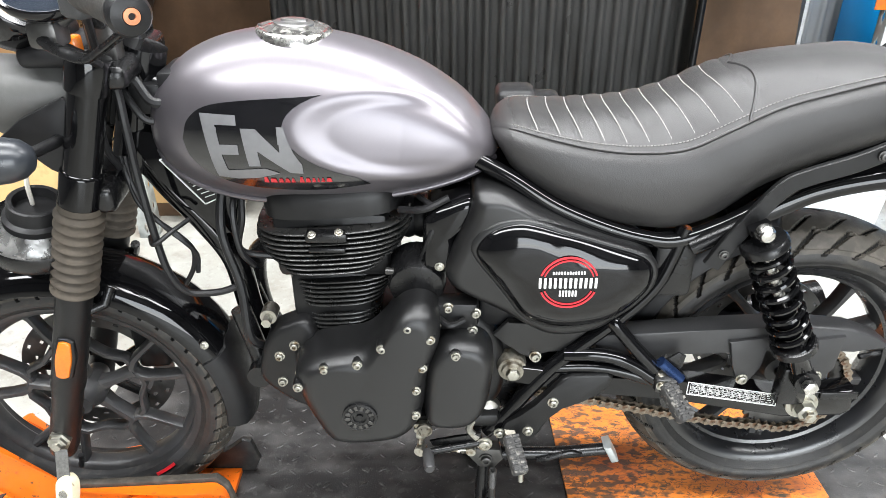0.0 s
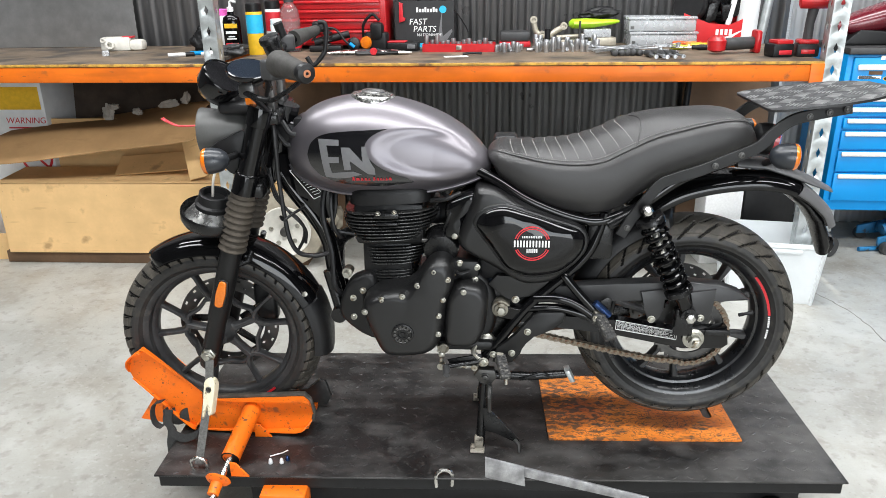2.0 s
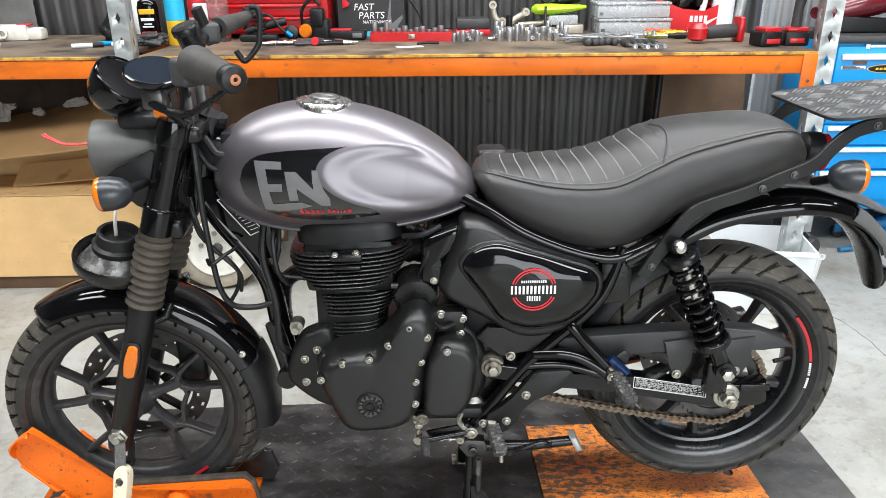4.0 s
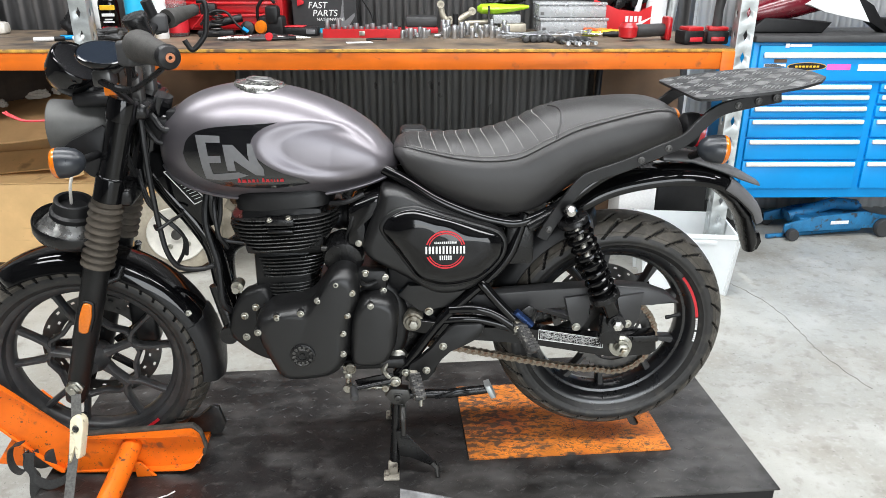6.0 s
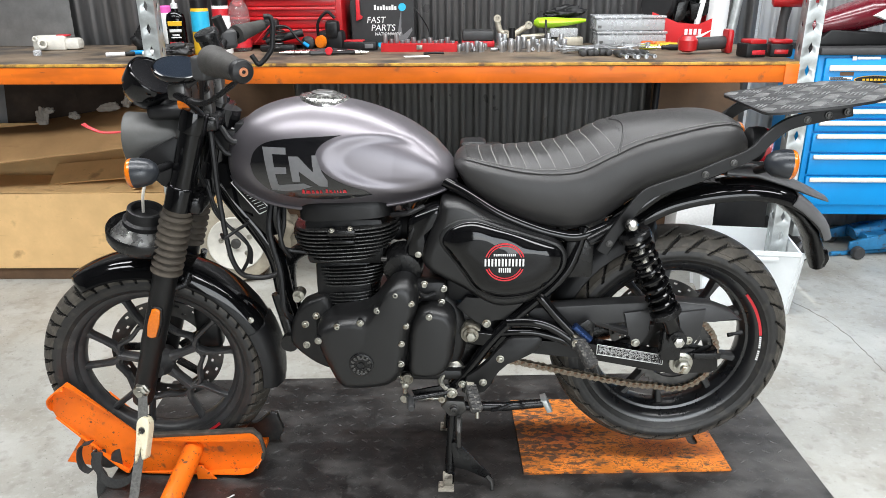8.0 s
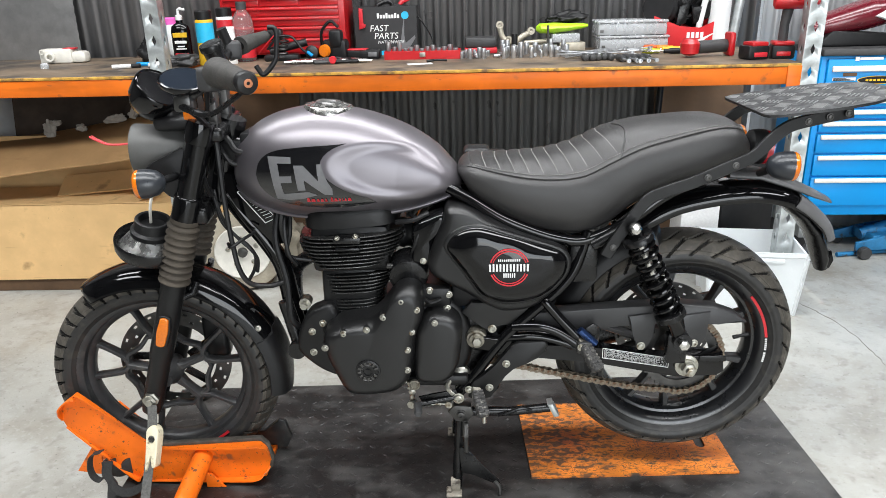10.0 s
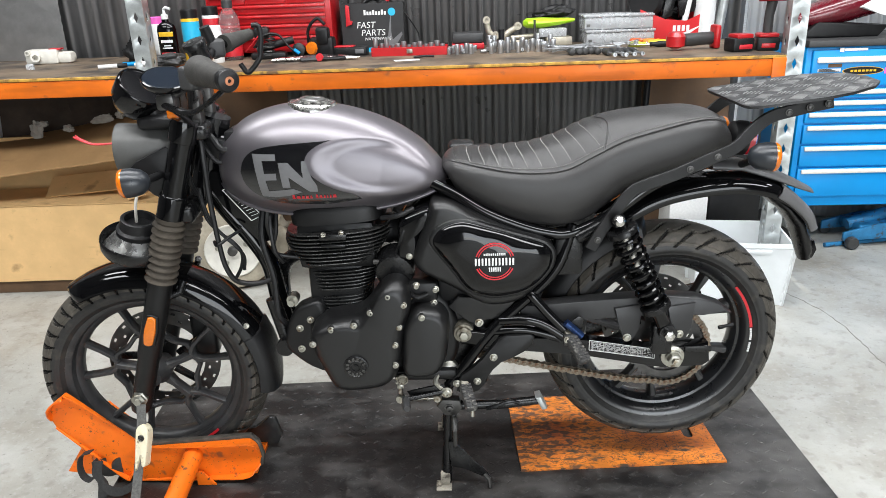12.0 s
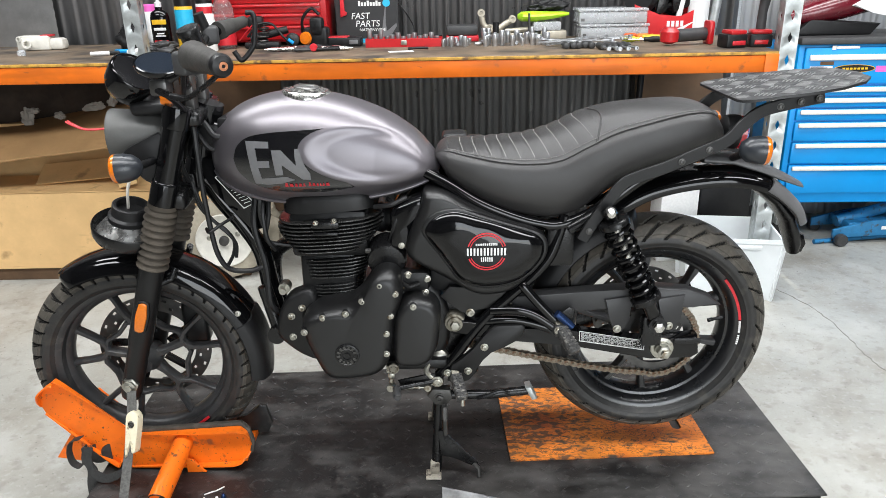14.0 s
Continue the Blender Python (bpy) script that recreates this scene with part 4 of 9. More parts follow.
def fin(z, cx, hx, hy, th, tilt, name="cooling_fin"):
    bm = bmesh.new()
    o = fin_outline(0, hx, hy, 36, 3.2)
    mm = Matrix.Translation((cx, 0, z)) @ pose(0, 0, 0, 0, tilt, 0)
    rows = []
    for f, h in ((0.86, -th * 0.30), (0.965, -th / 2), (0.99, -th * 0.4), (1.0, -th * 0.12), (1.0, th * 0.12), (0.99, th * 0.4), (0.965, th / 2), (0.86, th * 0.30)):
        rows.append([bm.verts.new(mm @ Vector((x * f, y * f, h))) for x, y in o])
    bridge(bm, rows)
    return part(name, bm, M_FIN, engine)


for i in range(9):
    t = i / 8
    fin(0.846 + 0.0098 * i, -0.149 + 0.004 * t, 0.137 - 0.043 * (1 - t) ** 2.2 - 0.006 * max(0.0, t - 0.75) / 0.25, 0.113 + 0.006 * t, 0.0046, -3)
for i in range(6):
    fin(0.772 + 0.0094 * i, -0.141 + 0.0012 * i, 0.080 + 0.0036 * i, 0.096, 0.0044, -3)
for i in range(5):
    fin(0.710 + 0.0094 * i, -0.143, 0.067 + 0.0015 * i, 0.088, 0.0044, -3)
bm = bmesh.new()
rbox(bm, (-0.225, -0.078, 0.69), (-0.085, 0.078, 0.83), 0.012)
rbox(bm, (-0.242, -0.088, 0.825), (-0.05, 0.088, 0.945), 0.014)
part("cylinder_barrel", bm, M_MATT, engine)
bm = bmesh.new()
mm = Matrix.Translation((-0.142, 0, 0.958)) @ pose(0, 0, 0, 0, -3, 0)
for z0, f, rows in ((0, 1, None),):
    o = fin_outline(0, 0.118, 0.104)
    rr = [[bm.verts.new(mm @ Vector((x * q, y * q, h))) for x, y in o] for q, h in ((1.0, -0.012), (1.0, 0.012), (0.97, 0.028), (0.88, 0.040), (0.74, 0.046), (0.5, 0.048))]
    bridge(bm, rr)
part("rocker_cover", bm, M_MATT, engine, "matt black rocker cover")
bm = bmesh.new()
rbox(bm, (-0.181, -0.125, 0.912), (-0.114, -0.10, 0.928), 0.004)
rbox(bm, (-0.178, -0.123, 0.893), (-0.118, -0.10, 0.901), 0.003)
part("head_lug", bm, M_SATIN, engine)
for p in ((-0.170, -0.122, 0.926), (-0.126, -0.122, 0.930)):
    bolt(engine, p, (0, -0.5, 1), 0.0055, 0.006)
bm = bmesh.new()
rod(bm, (-0.055, -0.10, 0.845), (-0.008, -0.112, 0.848), 0.007, 10)
rod(bm, (-0.028, -0.105, 0.8465), (-0.012, -0.111, 0.8475), 0.010, 6)
part("sensor", bm, M_DARKSTEEL, engine)

COVER = [(-0.214, 0.690), (-0.188, 0.714), (-0.150, 0.726), (-0.098, 0.734), (-0.064, 0.762), (-0.028, 0.812), (0.006, 0.820), (0.030, 0.800), (0.034, 0.752), (0.016, 0.690), (0.006, 0.62), (-0.008, 0.568), (-0.036, 0.538), (-0.075, 0.527), (-0.132, 0.524), (-0.166, 0.535), (-0.190, 0.580), (-0.212, 0.640)]
bm = bmesh.new()
dome(bm, COVER, -0.09, -0.192, 0.042, 8, k=5, inset=0.036)
cover = part("alternator_cover", bm, M_COVER, engine, "satin black cast engine cover", smooth=70)
for p in ((-0.208, 0.668), (-0.160, 0.706), (-0.104, 0.715), (-0.062, 0.748), (-0.018, 0.789), (0.018, 0.766), (0.004, 0.708), (-0.008, 0.66), (-0.010, 0.605)):
    bm = bmesh.new()
    rod(bm, (p[0], -0.12, p[1]), (p[0], -0.1865, p[1]), 0.0098, 14)
    part("bolt_boss", bm, M_COVER, cover)
    bolt(cover, (p[0], -0.1865, p[1]), r=0.0064, h=0.007)
bm = bmesh.new()
lathe(bm, [(0.031, 0), (0.030, 0.006), (0.026, 0.007), (0.024, 0.005), (0.018, 0.005), (0.016, 0.007), (0.0115, 0.007), (0.0105, 0.004), (0.006, 0.0035), (0.0055, 0.006), (0.001, 0.006)], along((-0.106, -0.190, 0.607), (-0.106, -0.21, 0.607)), 36)
badge = part("cover_badge", bm, M_SATIN, cover, "round embossed cap with a hex recess")
bm = bmesh.new()
for i in range(12):
    a = radians(20 + i * 28)
    rbox(bm, (-0.0028, -0.0012, -0.0045), (0.0028, 0.0012, 0.0045), 0.0004, 1, Matrix.Translation((-0.106 + 0.0212 * math.cos(a), -0.1958, 0.607 + 0.0212 * math.sin(a))) @ pose(0, 0, 0, 0, 90 - math.degrees(a), 0))
part("embossing", bm, M_DARKSTEEL, cover)
SPR = [(0.010, 0.692), (0.030, 0.732), (0.062, 0.748), (0.105, 0.738), (0.125, 0.705), (0.122, 0.645), (0.112, 0.595), (0.086, 0.560), (0.042, 0.553), (0.010, 0.565), (0.004, 0.615)]
bm = bmesh.new()
dome(bm, SPR, -0.09, -0.182, 0.035, 7, k=5, inset=0.026)
spr = part("sprocket_cover", bm, M_COVER, engine, "satin black rounded sprocket cover", smooth=70)
bm = bmesh.new()
rod(bm, (0.060, -0.13, 0.728), (0.060, -0.180, 0.728), 0.0105, 14)
part("bolt_boss", bm, M_COVER, spr)
bolt(spr, (0.060, -0.180, 0.728), r=0.006, h=0.008)
for p in ((0.048, -0.13, 0.792), (0.094, -0.13, 0.781), (0.089, -0.13, 0.745), (0.03, -0.135, 0.765), (-0.225, -0.105, 0.696), (-0.254, -0.105, 0.673), (-0.255, -0.105, 0.615), (-0.218, -0.118, 0.644)):
    bolt(engine, p, r=0.007, h=0.01)
bm = bmesh.new()
rbox(bm, (0.025, -0.135, 0.745), (0.10, -0.09, 0.80), 0.012)
tube(bm, spline([(0.03, -0.135, 0.775), (0.05, -0.15, 0.768), (0.075, -0.14, 0.772)], 5), 0.006, 8)
part("starter_bracket", bm, M_MATT, engine)
bm = bmesh.new()
lathe(bm, [(0.05, 0.0), (0.05, 0.05), (0.045, 0.062), (0.03, 0.067)], along((-0.005, -0.05, 0.83), (-0.005, -0.13, 0.815)), 24)
part("starter_motor", bm, M_SATIN, engine)
# engine front plate with bolts and oil window
bm = bmesh.new()
dome(bm, [(-0.275, 0.704), (-0.240, 0.735), (-0.19, 0.730), (-0.185, 0.560), (-0.225, 0.552), (-0.285, 0.600), (-0.296, 0.640)], -0.06, -0.105, 0.015)
part("engine_front_casting", bm, M_MATT, engine)
bm = bmesh.new()
lathe(bm, [(0.014, 0), (0.014, 0.006), (0.011, 0.0065), (0.010, 0.004)], along((0.004, -0.165, 0.552), (0.004, -0.18, 0.552)), 20)
rbox(bm, (-0.002, -0.176, 0.545), (0.000, -0.173, 0.559), 0)
rbox(bm, (0.008, -0.176, 0.545), (0.010, -0.173, 0.559), 0)
part("oil_sight_glass", bm, M_DIRTYZINC, engine)
bm = bmesh.new()
rbox(bm, (-0.02, -0.14, 0.53), (0.14, -0.05, 0.56), 0.01)
part("sump_rail", bm, M_MATT, engine)

# inlet boot between engine and side panel, with glossy trim
bm = bmesh.new()
dome(bm, [(0.012, 0.952), (0.050, 0.974), (0.086, 0.984), (0.090, 0.958), (0.070, 0.925), (0.058, 0.895), (0.050, 0.850), (0.030, 0.846), (0.006, 0.852), (0.007, 0.900)], -0.02, -0.118, 0.02)
part("side_trim", bm, M_GLOSS, bike, "gloss black trim panel")
bolt(bike, (0.034, -0.118, 0.864), r=0.006, h=0.006)
bm = bmesh.new()
lathe(bm, [(0.035, 0), (0.04, 0.02), (0.036, 0.03), (0.04, 0.04), (0.035, 0.09)], along((-0.04, 0, 0.90), (0.06, 0, 0.9)), 24)
part("inlet_hose", bm, M_PLASTIC, bike)

# side panel: matt surround with a gloss blister
SIDE = [(0.092, 0.998), (0.120, 1.002), (0.150, 0.994), (0.194, 0.972), (0.247, 0.947), (0.309, 0.924), (0.353, 0.910), (0.378, 0.890), (0.386, 0.860), (0.380, 0.828), (0.355, 0.790), (0.319, 0.752), (0.280, 0.735), (0.228, 0.731), (0.186, 0.748), (0.140, 0.778), (0.085, 0.810), (0.050, 0.836), (0.044, 0.866), (0.060, 0.912), (0.082, 0.965)]
GL = [(0.092, 0.909), (0.103, 0.934), (0.128, 0.952), (0.159, 0.959), (0.189, 0.955), (0.233, 0.940), (0.286, 0.923), (0.343, 0.905), (0.366, 0.892), (0.377, 0.872), (0.375, 0.846), (0.362, 0.822), (0.336, 0.794), (0.300, 0.774), (0.245, 0.765), (0.205, 0.771), (0.173, 0.788), (0.151, 0.818), (0.129, 0.850), (0.106, 0.881)]
for s in (1, -1):
    mm = Matrix.Diagonal((1, s, 1, 1))
    bm = bmesh.new()
    dome(bm, SIDE, -0.05, -0.145, 0.035, 7, inset=0.026, m=mm)
    side = part("side_panel", bm, M_COVER, bike, "satin black side panel with a gloss blister", smooth=70)
    bm = bmesh.new()
    dome(bm, [(0.232 + (x - 0.232) * 1.06, 0.862 + (z - 0.862) * 1.07) for x, z in GL], -0.135, -0.1500, 0.008, 4, inset=0.010, m=mm)
    part("panel_lip", bm, M_COVER, side, "raised lip round the blister", smooth=70)
    bm = bmesh.new()
    dome(bm, GL, -0.146, -0.172, 0.026, 14, inset=0.066, m=mm)
    gl = part("gloss_panel", bm, M_GLOSS, side, "gloss black blister with a round red badge", smooth=80)


def ring_badge(c, r, w, y, a0, a1, material):
    bm = bmesh.new()
    k = 40
    rows = [[bm.verts.new((c[0] + q * math.cos(a0 + (a1 - a0) * i / k), yy, c[1] + q * math.sin(a0 + (a1 - a0) * i / k))) for i in range(k + 1)] for q, yy in ((r - w / 2, y + 0.002), (r - w / 2, y), (r + w / 2, y), (r + w / 2, y + 0.002))]
    bridge(bm, rows, closed=False)
    part("badge_ring", bm, material, bike, "red ring badge")


BC = (0.238, 0.865)
for r, w in ((0.0455, 0.003), (0.0400, 0.0022)):
    for a0, a1 in ((0.30, math.pi - 0.30), (math.pi + 0.38, 2 * math.pi - 0.38)):
        ring_badge(BC, r, w, -0.1735, a0, a1, M_RED)
bm = bmesh.new()
for x0, step, cnt, w, z0, z1 in ((-0.047, 0.0080, 12, 0.0042, -0.0095, 0.0085), (-0.026, 0.0044, 12, 0.0026, 0.0155, 0.0205), (-0.0140, 0.0050, 6, 0.0030, -0.0250, -0.0145)):
    for i in range(cnt):
        x = BC[0] + x0 + i * step
        rbox(bm, (x, -0.1742, BC[1] + z0), (x + w, -0.1715, BC[1] + z1), 0.0004, 1)
part("badge_lettering", bm, M_WHITE, bike, "white bars of a badge")

# frame
frame_tubes = [
    ("down_tube", [(-0.490, 0, 1.06), (-0.428, 0, 0.958), (-0.380, 0, 0.890), (-0.340, 0, 0.815), (-0.326, 0, 0.715), (-0.310, 0, 0.610)], 0.023),
    ("backbone", [(-0.43, 0, 1.14), (-0.2, 0, 1.06), (0.1, 0, 1.0), (0.2, 0, 0.98)], 0.03),
]
for nm, pts, r in frame_tubes:
    bm = bmesh.new()
    tube(bm, spline(pts, 6), r, 16)
    part(nm, bm, M_GLOSS, bike, "gloss black frame tube")
for s in (-1, 1):
    bm = bmesh.new()
    tube(bm, spline([(0.095, s * 0.075, 1.035), (0.15, s * 0.09, 1.008), (0.22, s * 0.105, 0.966), (0.30, s * 0.112, 0.932), (0.365, s * 0.112, 0.912), (0.42, s * 0.112, 0.908), (0.49, s * 0.112, 0.936), (0.54, s * 0.11, 0.966), (0.62, s * 0.10, 1.02), (0.75, s * 0.09, 1.07)], 6), 0.0135, 12)
    part("seat_rail", bm, M_GLOSS, bike)
    bm = bmesh.new()
    tube(bm, spline([(0.430, s * 0.108, 0.93), (0.415, s * 0.112, 0.878), (0.392, s * 0.118, 0.825), (0.345, s * 0.122, 0.770), (0.253, s * 0.124, 0.684), (0.208, s * 0.124, 0.630), (0.157, s * 0.124, 0.556), (0.118, s * 0.124, 0.508)], 6), 0.014, 12)
    part("rear_down_tube", bm, M_GLOSS, bike)
    bm = bmesh.new()
    rbox(bm, (0.385, s * 0.10 - 0.02, 0.80), (0.455, s * 0.10 + 0.02, 0.92), 0.012)
    tube(bm, [(0.44, s * 0.12, 0.9), (0.53, s * 0.13, 0.955)], 0.016, 10)
    part("shock_gusset", bm, M_SATIN, bike)
# gusset plate with sticker under the tank
bm = bmesh.new()
slab(bm, [(-0.480, 1.075), (-0.385, 1.065), (-0.305, 0.960), (-0.318, 0.885), (-0.352, 0.878), (-0.432, 0.985)], -0.034, 0.034, 0.006)
gus = part("frame_gusset", bm, M_GLOSS, bike)
bm = bmesh.new()
for q in ((0, 1), (1, 2), (2, 3), (3, 0)):
    o = [(-0.424, 1.022), (-0.398, 1.030), (-0.334, 0.954), (-0.362, 0.941)]
    a, b = o[q[0]], o[q[1]]
    tube(bm, [(a[0], -0.0355, a[1]), (b[0], -0.0355, b[1])], 0.0014, 4)
for i in range(9):
    t = 0.12 + 0.09 * i
    x, z = -0.405 + 0.062 * t, 1.020 - 0.076 * t
    tube(bm, [(x - 0.008, -0.0350, z - 0.003), (x + 0.009, -0.0350, z + 0.003)], 0.0009, 4)
part("frame_sticker", bm, M_WHITE, gus, "warning sticker with unreadable lines")
# front engine mount arms
for s in (-1, 1):
    bm = bmesh.new()
    tube(bm, [(-0.332, s * 0.04, 0.73), (-0.306, s * 0.045, 0.62), (-0.298, s * 0.05, 0.592)], 0.019, 12)
    rod(bm, (-0.304, s * 0.03, 0.606), (-0.304, s * 0.085, 0.606), 0.023, 16)
    part("engine_mount", bm, M_SATIN, bike)
bm = bmesh.new()
rod(bm, (-0.272, -0.08, 0.738), (-0.272, -0.10, 0.738), 0.009, 6)
rod(bm, (-0.272, -0.05, 0.738), (-0.272, -0.08, 0.738), 0.015, 12)
part("horn_bolt", bm, M_ZINC, bike)
bm = bmesh.new()
tube(bm, spline([(-0.33, -0.03, 0.98), (-0.335, -0.06, 0.9), (-0.315, -0.07, 0.8), (-0.31, -0.08, 0.7), (-0.29, -0.06, 0.66)], 6), 0.008, 8)
tube(bm, spline([(-0.30, -0.03, 0.97), (-0.30, -0.05, 0.92), (-0.31, -0.05, 0.86), (-0.25, -0.04, 0.84)], 6), 0.006, 8)
part("wiring_loom", bm, M_PLASTIC, bike)
# exhaust header on the far side
bm = bmesh.new()
tube(bm, spline([(-0.25, 0.06, 0.83), (-0.33, 0.10, 0.76), (-0.33, 0.13, 0.6), (-0.24, 0.15, 0.50), (0.0, 0.16, 0.47), (0.4, 0.17, 0.50), (0.85, 0.18, 0.60)], 8), [0.02] * 24 + [0.022] * 10 + [0.042] * 15, 14)
part("exhaust_pipe", bm, M_SATIN, bike, "satin black exhaust on the far side")

# swinging arm, chain guard, shock
for s in (-1, 1):
    bm = bmesh.new()
    slab(bm, [(0.15, 0.672), (0.32, 0.640), (0.45, 0.632), (0.62, 0.603), (0.70, 0.603), (0.775, 0.612), (0.782, 0.560), (0.765, 0.548), (0.66, 0.545), (0.55, 0.570), (0.45, 0.596), (0.30, 0.606), (0.15, 0.628)], s * 0.095, s * 0.132, 0.006)
    arm = part("swinging_arm", bm, M_GLOSS, bike, "gloss black box swinging arm with a data label")
    if s < 0:
        bm = bmesh.new()
        o = [(0.475, 0.630), (0.640, 0.600), (0.640, 0.574), (0.475, 0.603)]
        for a, b in zip(o, o[1:] + o[:1]):
            tube(bm, [(a[0], -0.1330, a[1]), (b[0], -0.1330, b[1])], 0.0009, 4)

        def on_label(u, v):
            top = Vector((o[0][0], -0.1330, o[0][1])).lerp(Vector((o[1][0], -0.1330, o[1][1])), u)
            return top.lerp(Vector((o[3][0], -0.1330, o[3][1])).lerp(Vector((o[2][0], -0.1330, o[2][1])), u), v)

        columns = (0.03, 0.13, 0.22, 0.44, 0.66, 0.82, 0.97)
        for v in (0.10, 0.36, 0.52, 0.68, 0.92):
            tube(bm, [on_label(0.03, v), on_label(0.80 if 0.3 < v < 0.8 else 0.97, v)], 0.00038, 4)
        for u in columns:
            tube(bm, [on_label(u, 0.10), on_label(u, 0.92)], 0.00038, 4)
        random.seed(5)
        for v in (0.17, 0.28, 0.44, 0.60, 0.80):
            for u0, u1 in zip(columns, columns[1:]):
                u = u0 + 0.012
                while u < u1 - 0.02:
                    w = min(0.012 + 0.035 * random.random(), u1 - 0.01 - u)
                    tube(bm, [on_label(u, v), on_label(u + w, v)], 0.00042, 4)
                    u += w + 0.02
        part("data_label", bm, M_WHITE, arm, "tyre data label with unreadable rows")
        bm = bmesh.new()
        lathe(bm, [(0.029, 0), (0.029, 0.006), (0.021, 0.008), (0.021, 0.016)], along((RX, -0.132, RZ), (RX, -0.16, RZ)), 24)
        lathe(bm, [(0.0185, 0.006), (0.0185, 0.030), (0.016, 0.032), (0.011, 0.0325), (0.011, 0.042), (0.008, 0.043)], along((RX, -0.132, RZ), (RX, -0.16, RZ)), 6)
        part("axle_nut", bm, M_ZINC, arm)
        bm = bmesh.new()
        rbox(bm, (0.715, -0.136, 0.590), (0.782, -0.131, 0.606), 0.002)
        part("chain_adjuster", bm, M_SATIN, arm)
bm = bmesh.new()
rod(bm, (RX, -0.13, RZ), (RX, 0.13, RZ), 0.012, 14)
part("rear_axle", bm, M_DARKSTEEL, bike)
bm = bmesh.new()
slab(bm, [(0.30, 0.722), (0.50, 0.732), (0.66, 0.740), (0.745, 0.733), (0.80, 0.712), (0.832, 0.686), (0.760, 0.684), (0.66, 0.690), (0.50, 0.682), (0.31, 0.672)], -0.118, -0.075, 0.008)
guard = part("chain_guard", bm, M_GUARDGREY, bike, "matt black plastic chain guard")
for p in ((0.570, -0.12, 0.632), (0.700, -0.12, 0.638)):
    bm = bmesh.new()
    slab(bm, [(p[0] - 0.035, 0.712), (p[0] + 0.035, 0.722), (p[0] + 0.03, 0.655), (p[0] + 0.012, 0.622), (p[0] - 0.008, 0.624), (p[0] - 0.02, 0.66)], -0.126, -0.116, 0.003)
    part("guard_bracket", bm, M_GUARDGREY, guard)
    bolt(guard, (p[0], -0.126, p[2]), r=0.008, h=0.008)
for s in (-1, 1):
    top, low = Vector((0.520, s * 0.165, 0.962)), Vector((0.655, s * 0.165, 0.668))
    d = (low - top).normalized()
    L = (low - top).length
    sm = along(top, low)
    bm = bmesh.new()
    lathe(bm, [(0.017, 0.0), (0.017, 0.03), (0.016, 0.034), (0.016, 0.045), (0.008, 0.05), (0.008, 0.05), (0.008, 0.15), (0.022, 0.152), (0.022, L - 0.06), (0.018, L - 0.05), (0.018, L - 0.02)], sm, 20)
    shock = part("rear_shock", bm, M_GLOSS, bike, "black rear shock absorber with a coil spring")
    bm = bmesh.new()
    lathe(bm, [(0.0095, 0.045), (0.0095, 0.155)], sm, 16)
    part("damper_rod", bm, M_CHROME, shock, "bright damper rod")
    bm = bmesh.new()
    pts = []
    turns = 8.5
    for i in range(int(turns * 18) + 1):
        a = 2 * math.pi * i / 18
        f = i / (turns * 18)
        pts.append(sm @ Vector((0.0295 * math.cos(a), 0.0295 * math.sin(a), 0.045 + f * (L - 0.125))))
    tube(bm, pts, 0.0054, 8)
    part("coil_spring", bm, M_GLOSS, shock)
    bm = bmesh.new()
    lathe(bm, [(0.034, 0.028), (0.037, 0.032), (0.037, 0.042), (0.03, 0.045)], sm, 24)
    part("spring_seat", bm, M_SATIN, shock)
    bm = bmesh.new()
    lathe(bm, [(0.03, L - 0.085), (0.037, L - 0.08), (0.037, L - 0.068), (0.024, L - 0.06)], sm, 24)
    part("spring_seat", bm, M_SATIN, shock)
    bm = bmesh.new()
    rod(bm, low + Vector((0, -s * 0.02, 0)), low + Vector((0, s * 0.02, 0)), 0.022, 18)
    rbox(bm, (low.x - 0.03, min(s * 0.13, s * 0.16), low.z - 0.07), (low.x + 0.02, max(s * 0.13, s * 0.16), low.z + 0.01), 0.006)
    part("lower_eye", bm, M_SATIN, shock)
    bm = bmesh.new()
    lathe(bm, [(0.0135, 0), (0.0135, 0.012), (0.010, 0.018), (0.0035, 0.020)], along(top + Vector((0, s * 0.02, 0)), top + Vector((0, s * 0.05, 0))), 16)
    part("shock_nut", bm, M_CHROME, shock)
    bm = bmesh.new()
    lathe(bm, [(0.013, 0), (0.013, 0.012), (0.008, 0.014)], along(low + Vector((0, s * 0.022, 0)), low + Vector((0, s * 0.05, 0))), 6)
    part("shock_nut", bm, M_CHROME, shock)

# chain: upper and lower runs and the wrap round the rear sprocket
bm = bmesh.new()
n = 84
rows = [[bm.verts.new((RX + r * (1 + 0.05 * (1 if (i % 2) else -1) * (k > 0)) * math.cos(2 * math.pi * i / n), -0.078, RZ + r * (1 + 0.05 * (1 if (i % 2) else -1) * (k > 0)) * math.sin(2 * math.pi * i / n))) for i in range(n)] for k, r in enumerate((0.074, 0.098))]
bridge(bm, rows, caps=False)
g = bmesh.ops.extrude_face_region(bm, geom=bm.faces[:])
bmesh.ops.translate(bm, vec=(0, 0.006, 0), verts=[v for v in g["geom"] if isinstance(v, bmesh.types.BMVert)])
part("rear_sprocket", bm, M_DARKSTEEL, bike, "dark steel rear sprocket")
chain_line = [(0.10, 0.592), (0.20, 0.572), (0.30, 0.549), (0.42, 0.522), (0.52, 0.500), (0.60, 0.486)]
wrap = [(RX + 0.104 * math.cos(radians(a)), RZ + 0.104 * math.sin(radians(a))) for a in range(-110, 70, 12)]
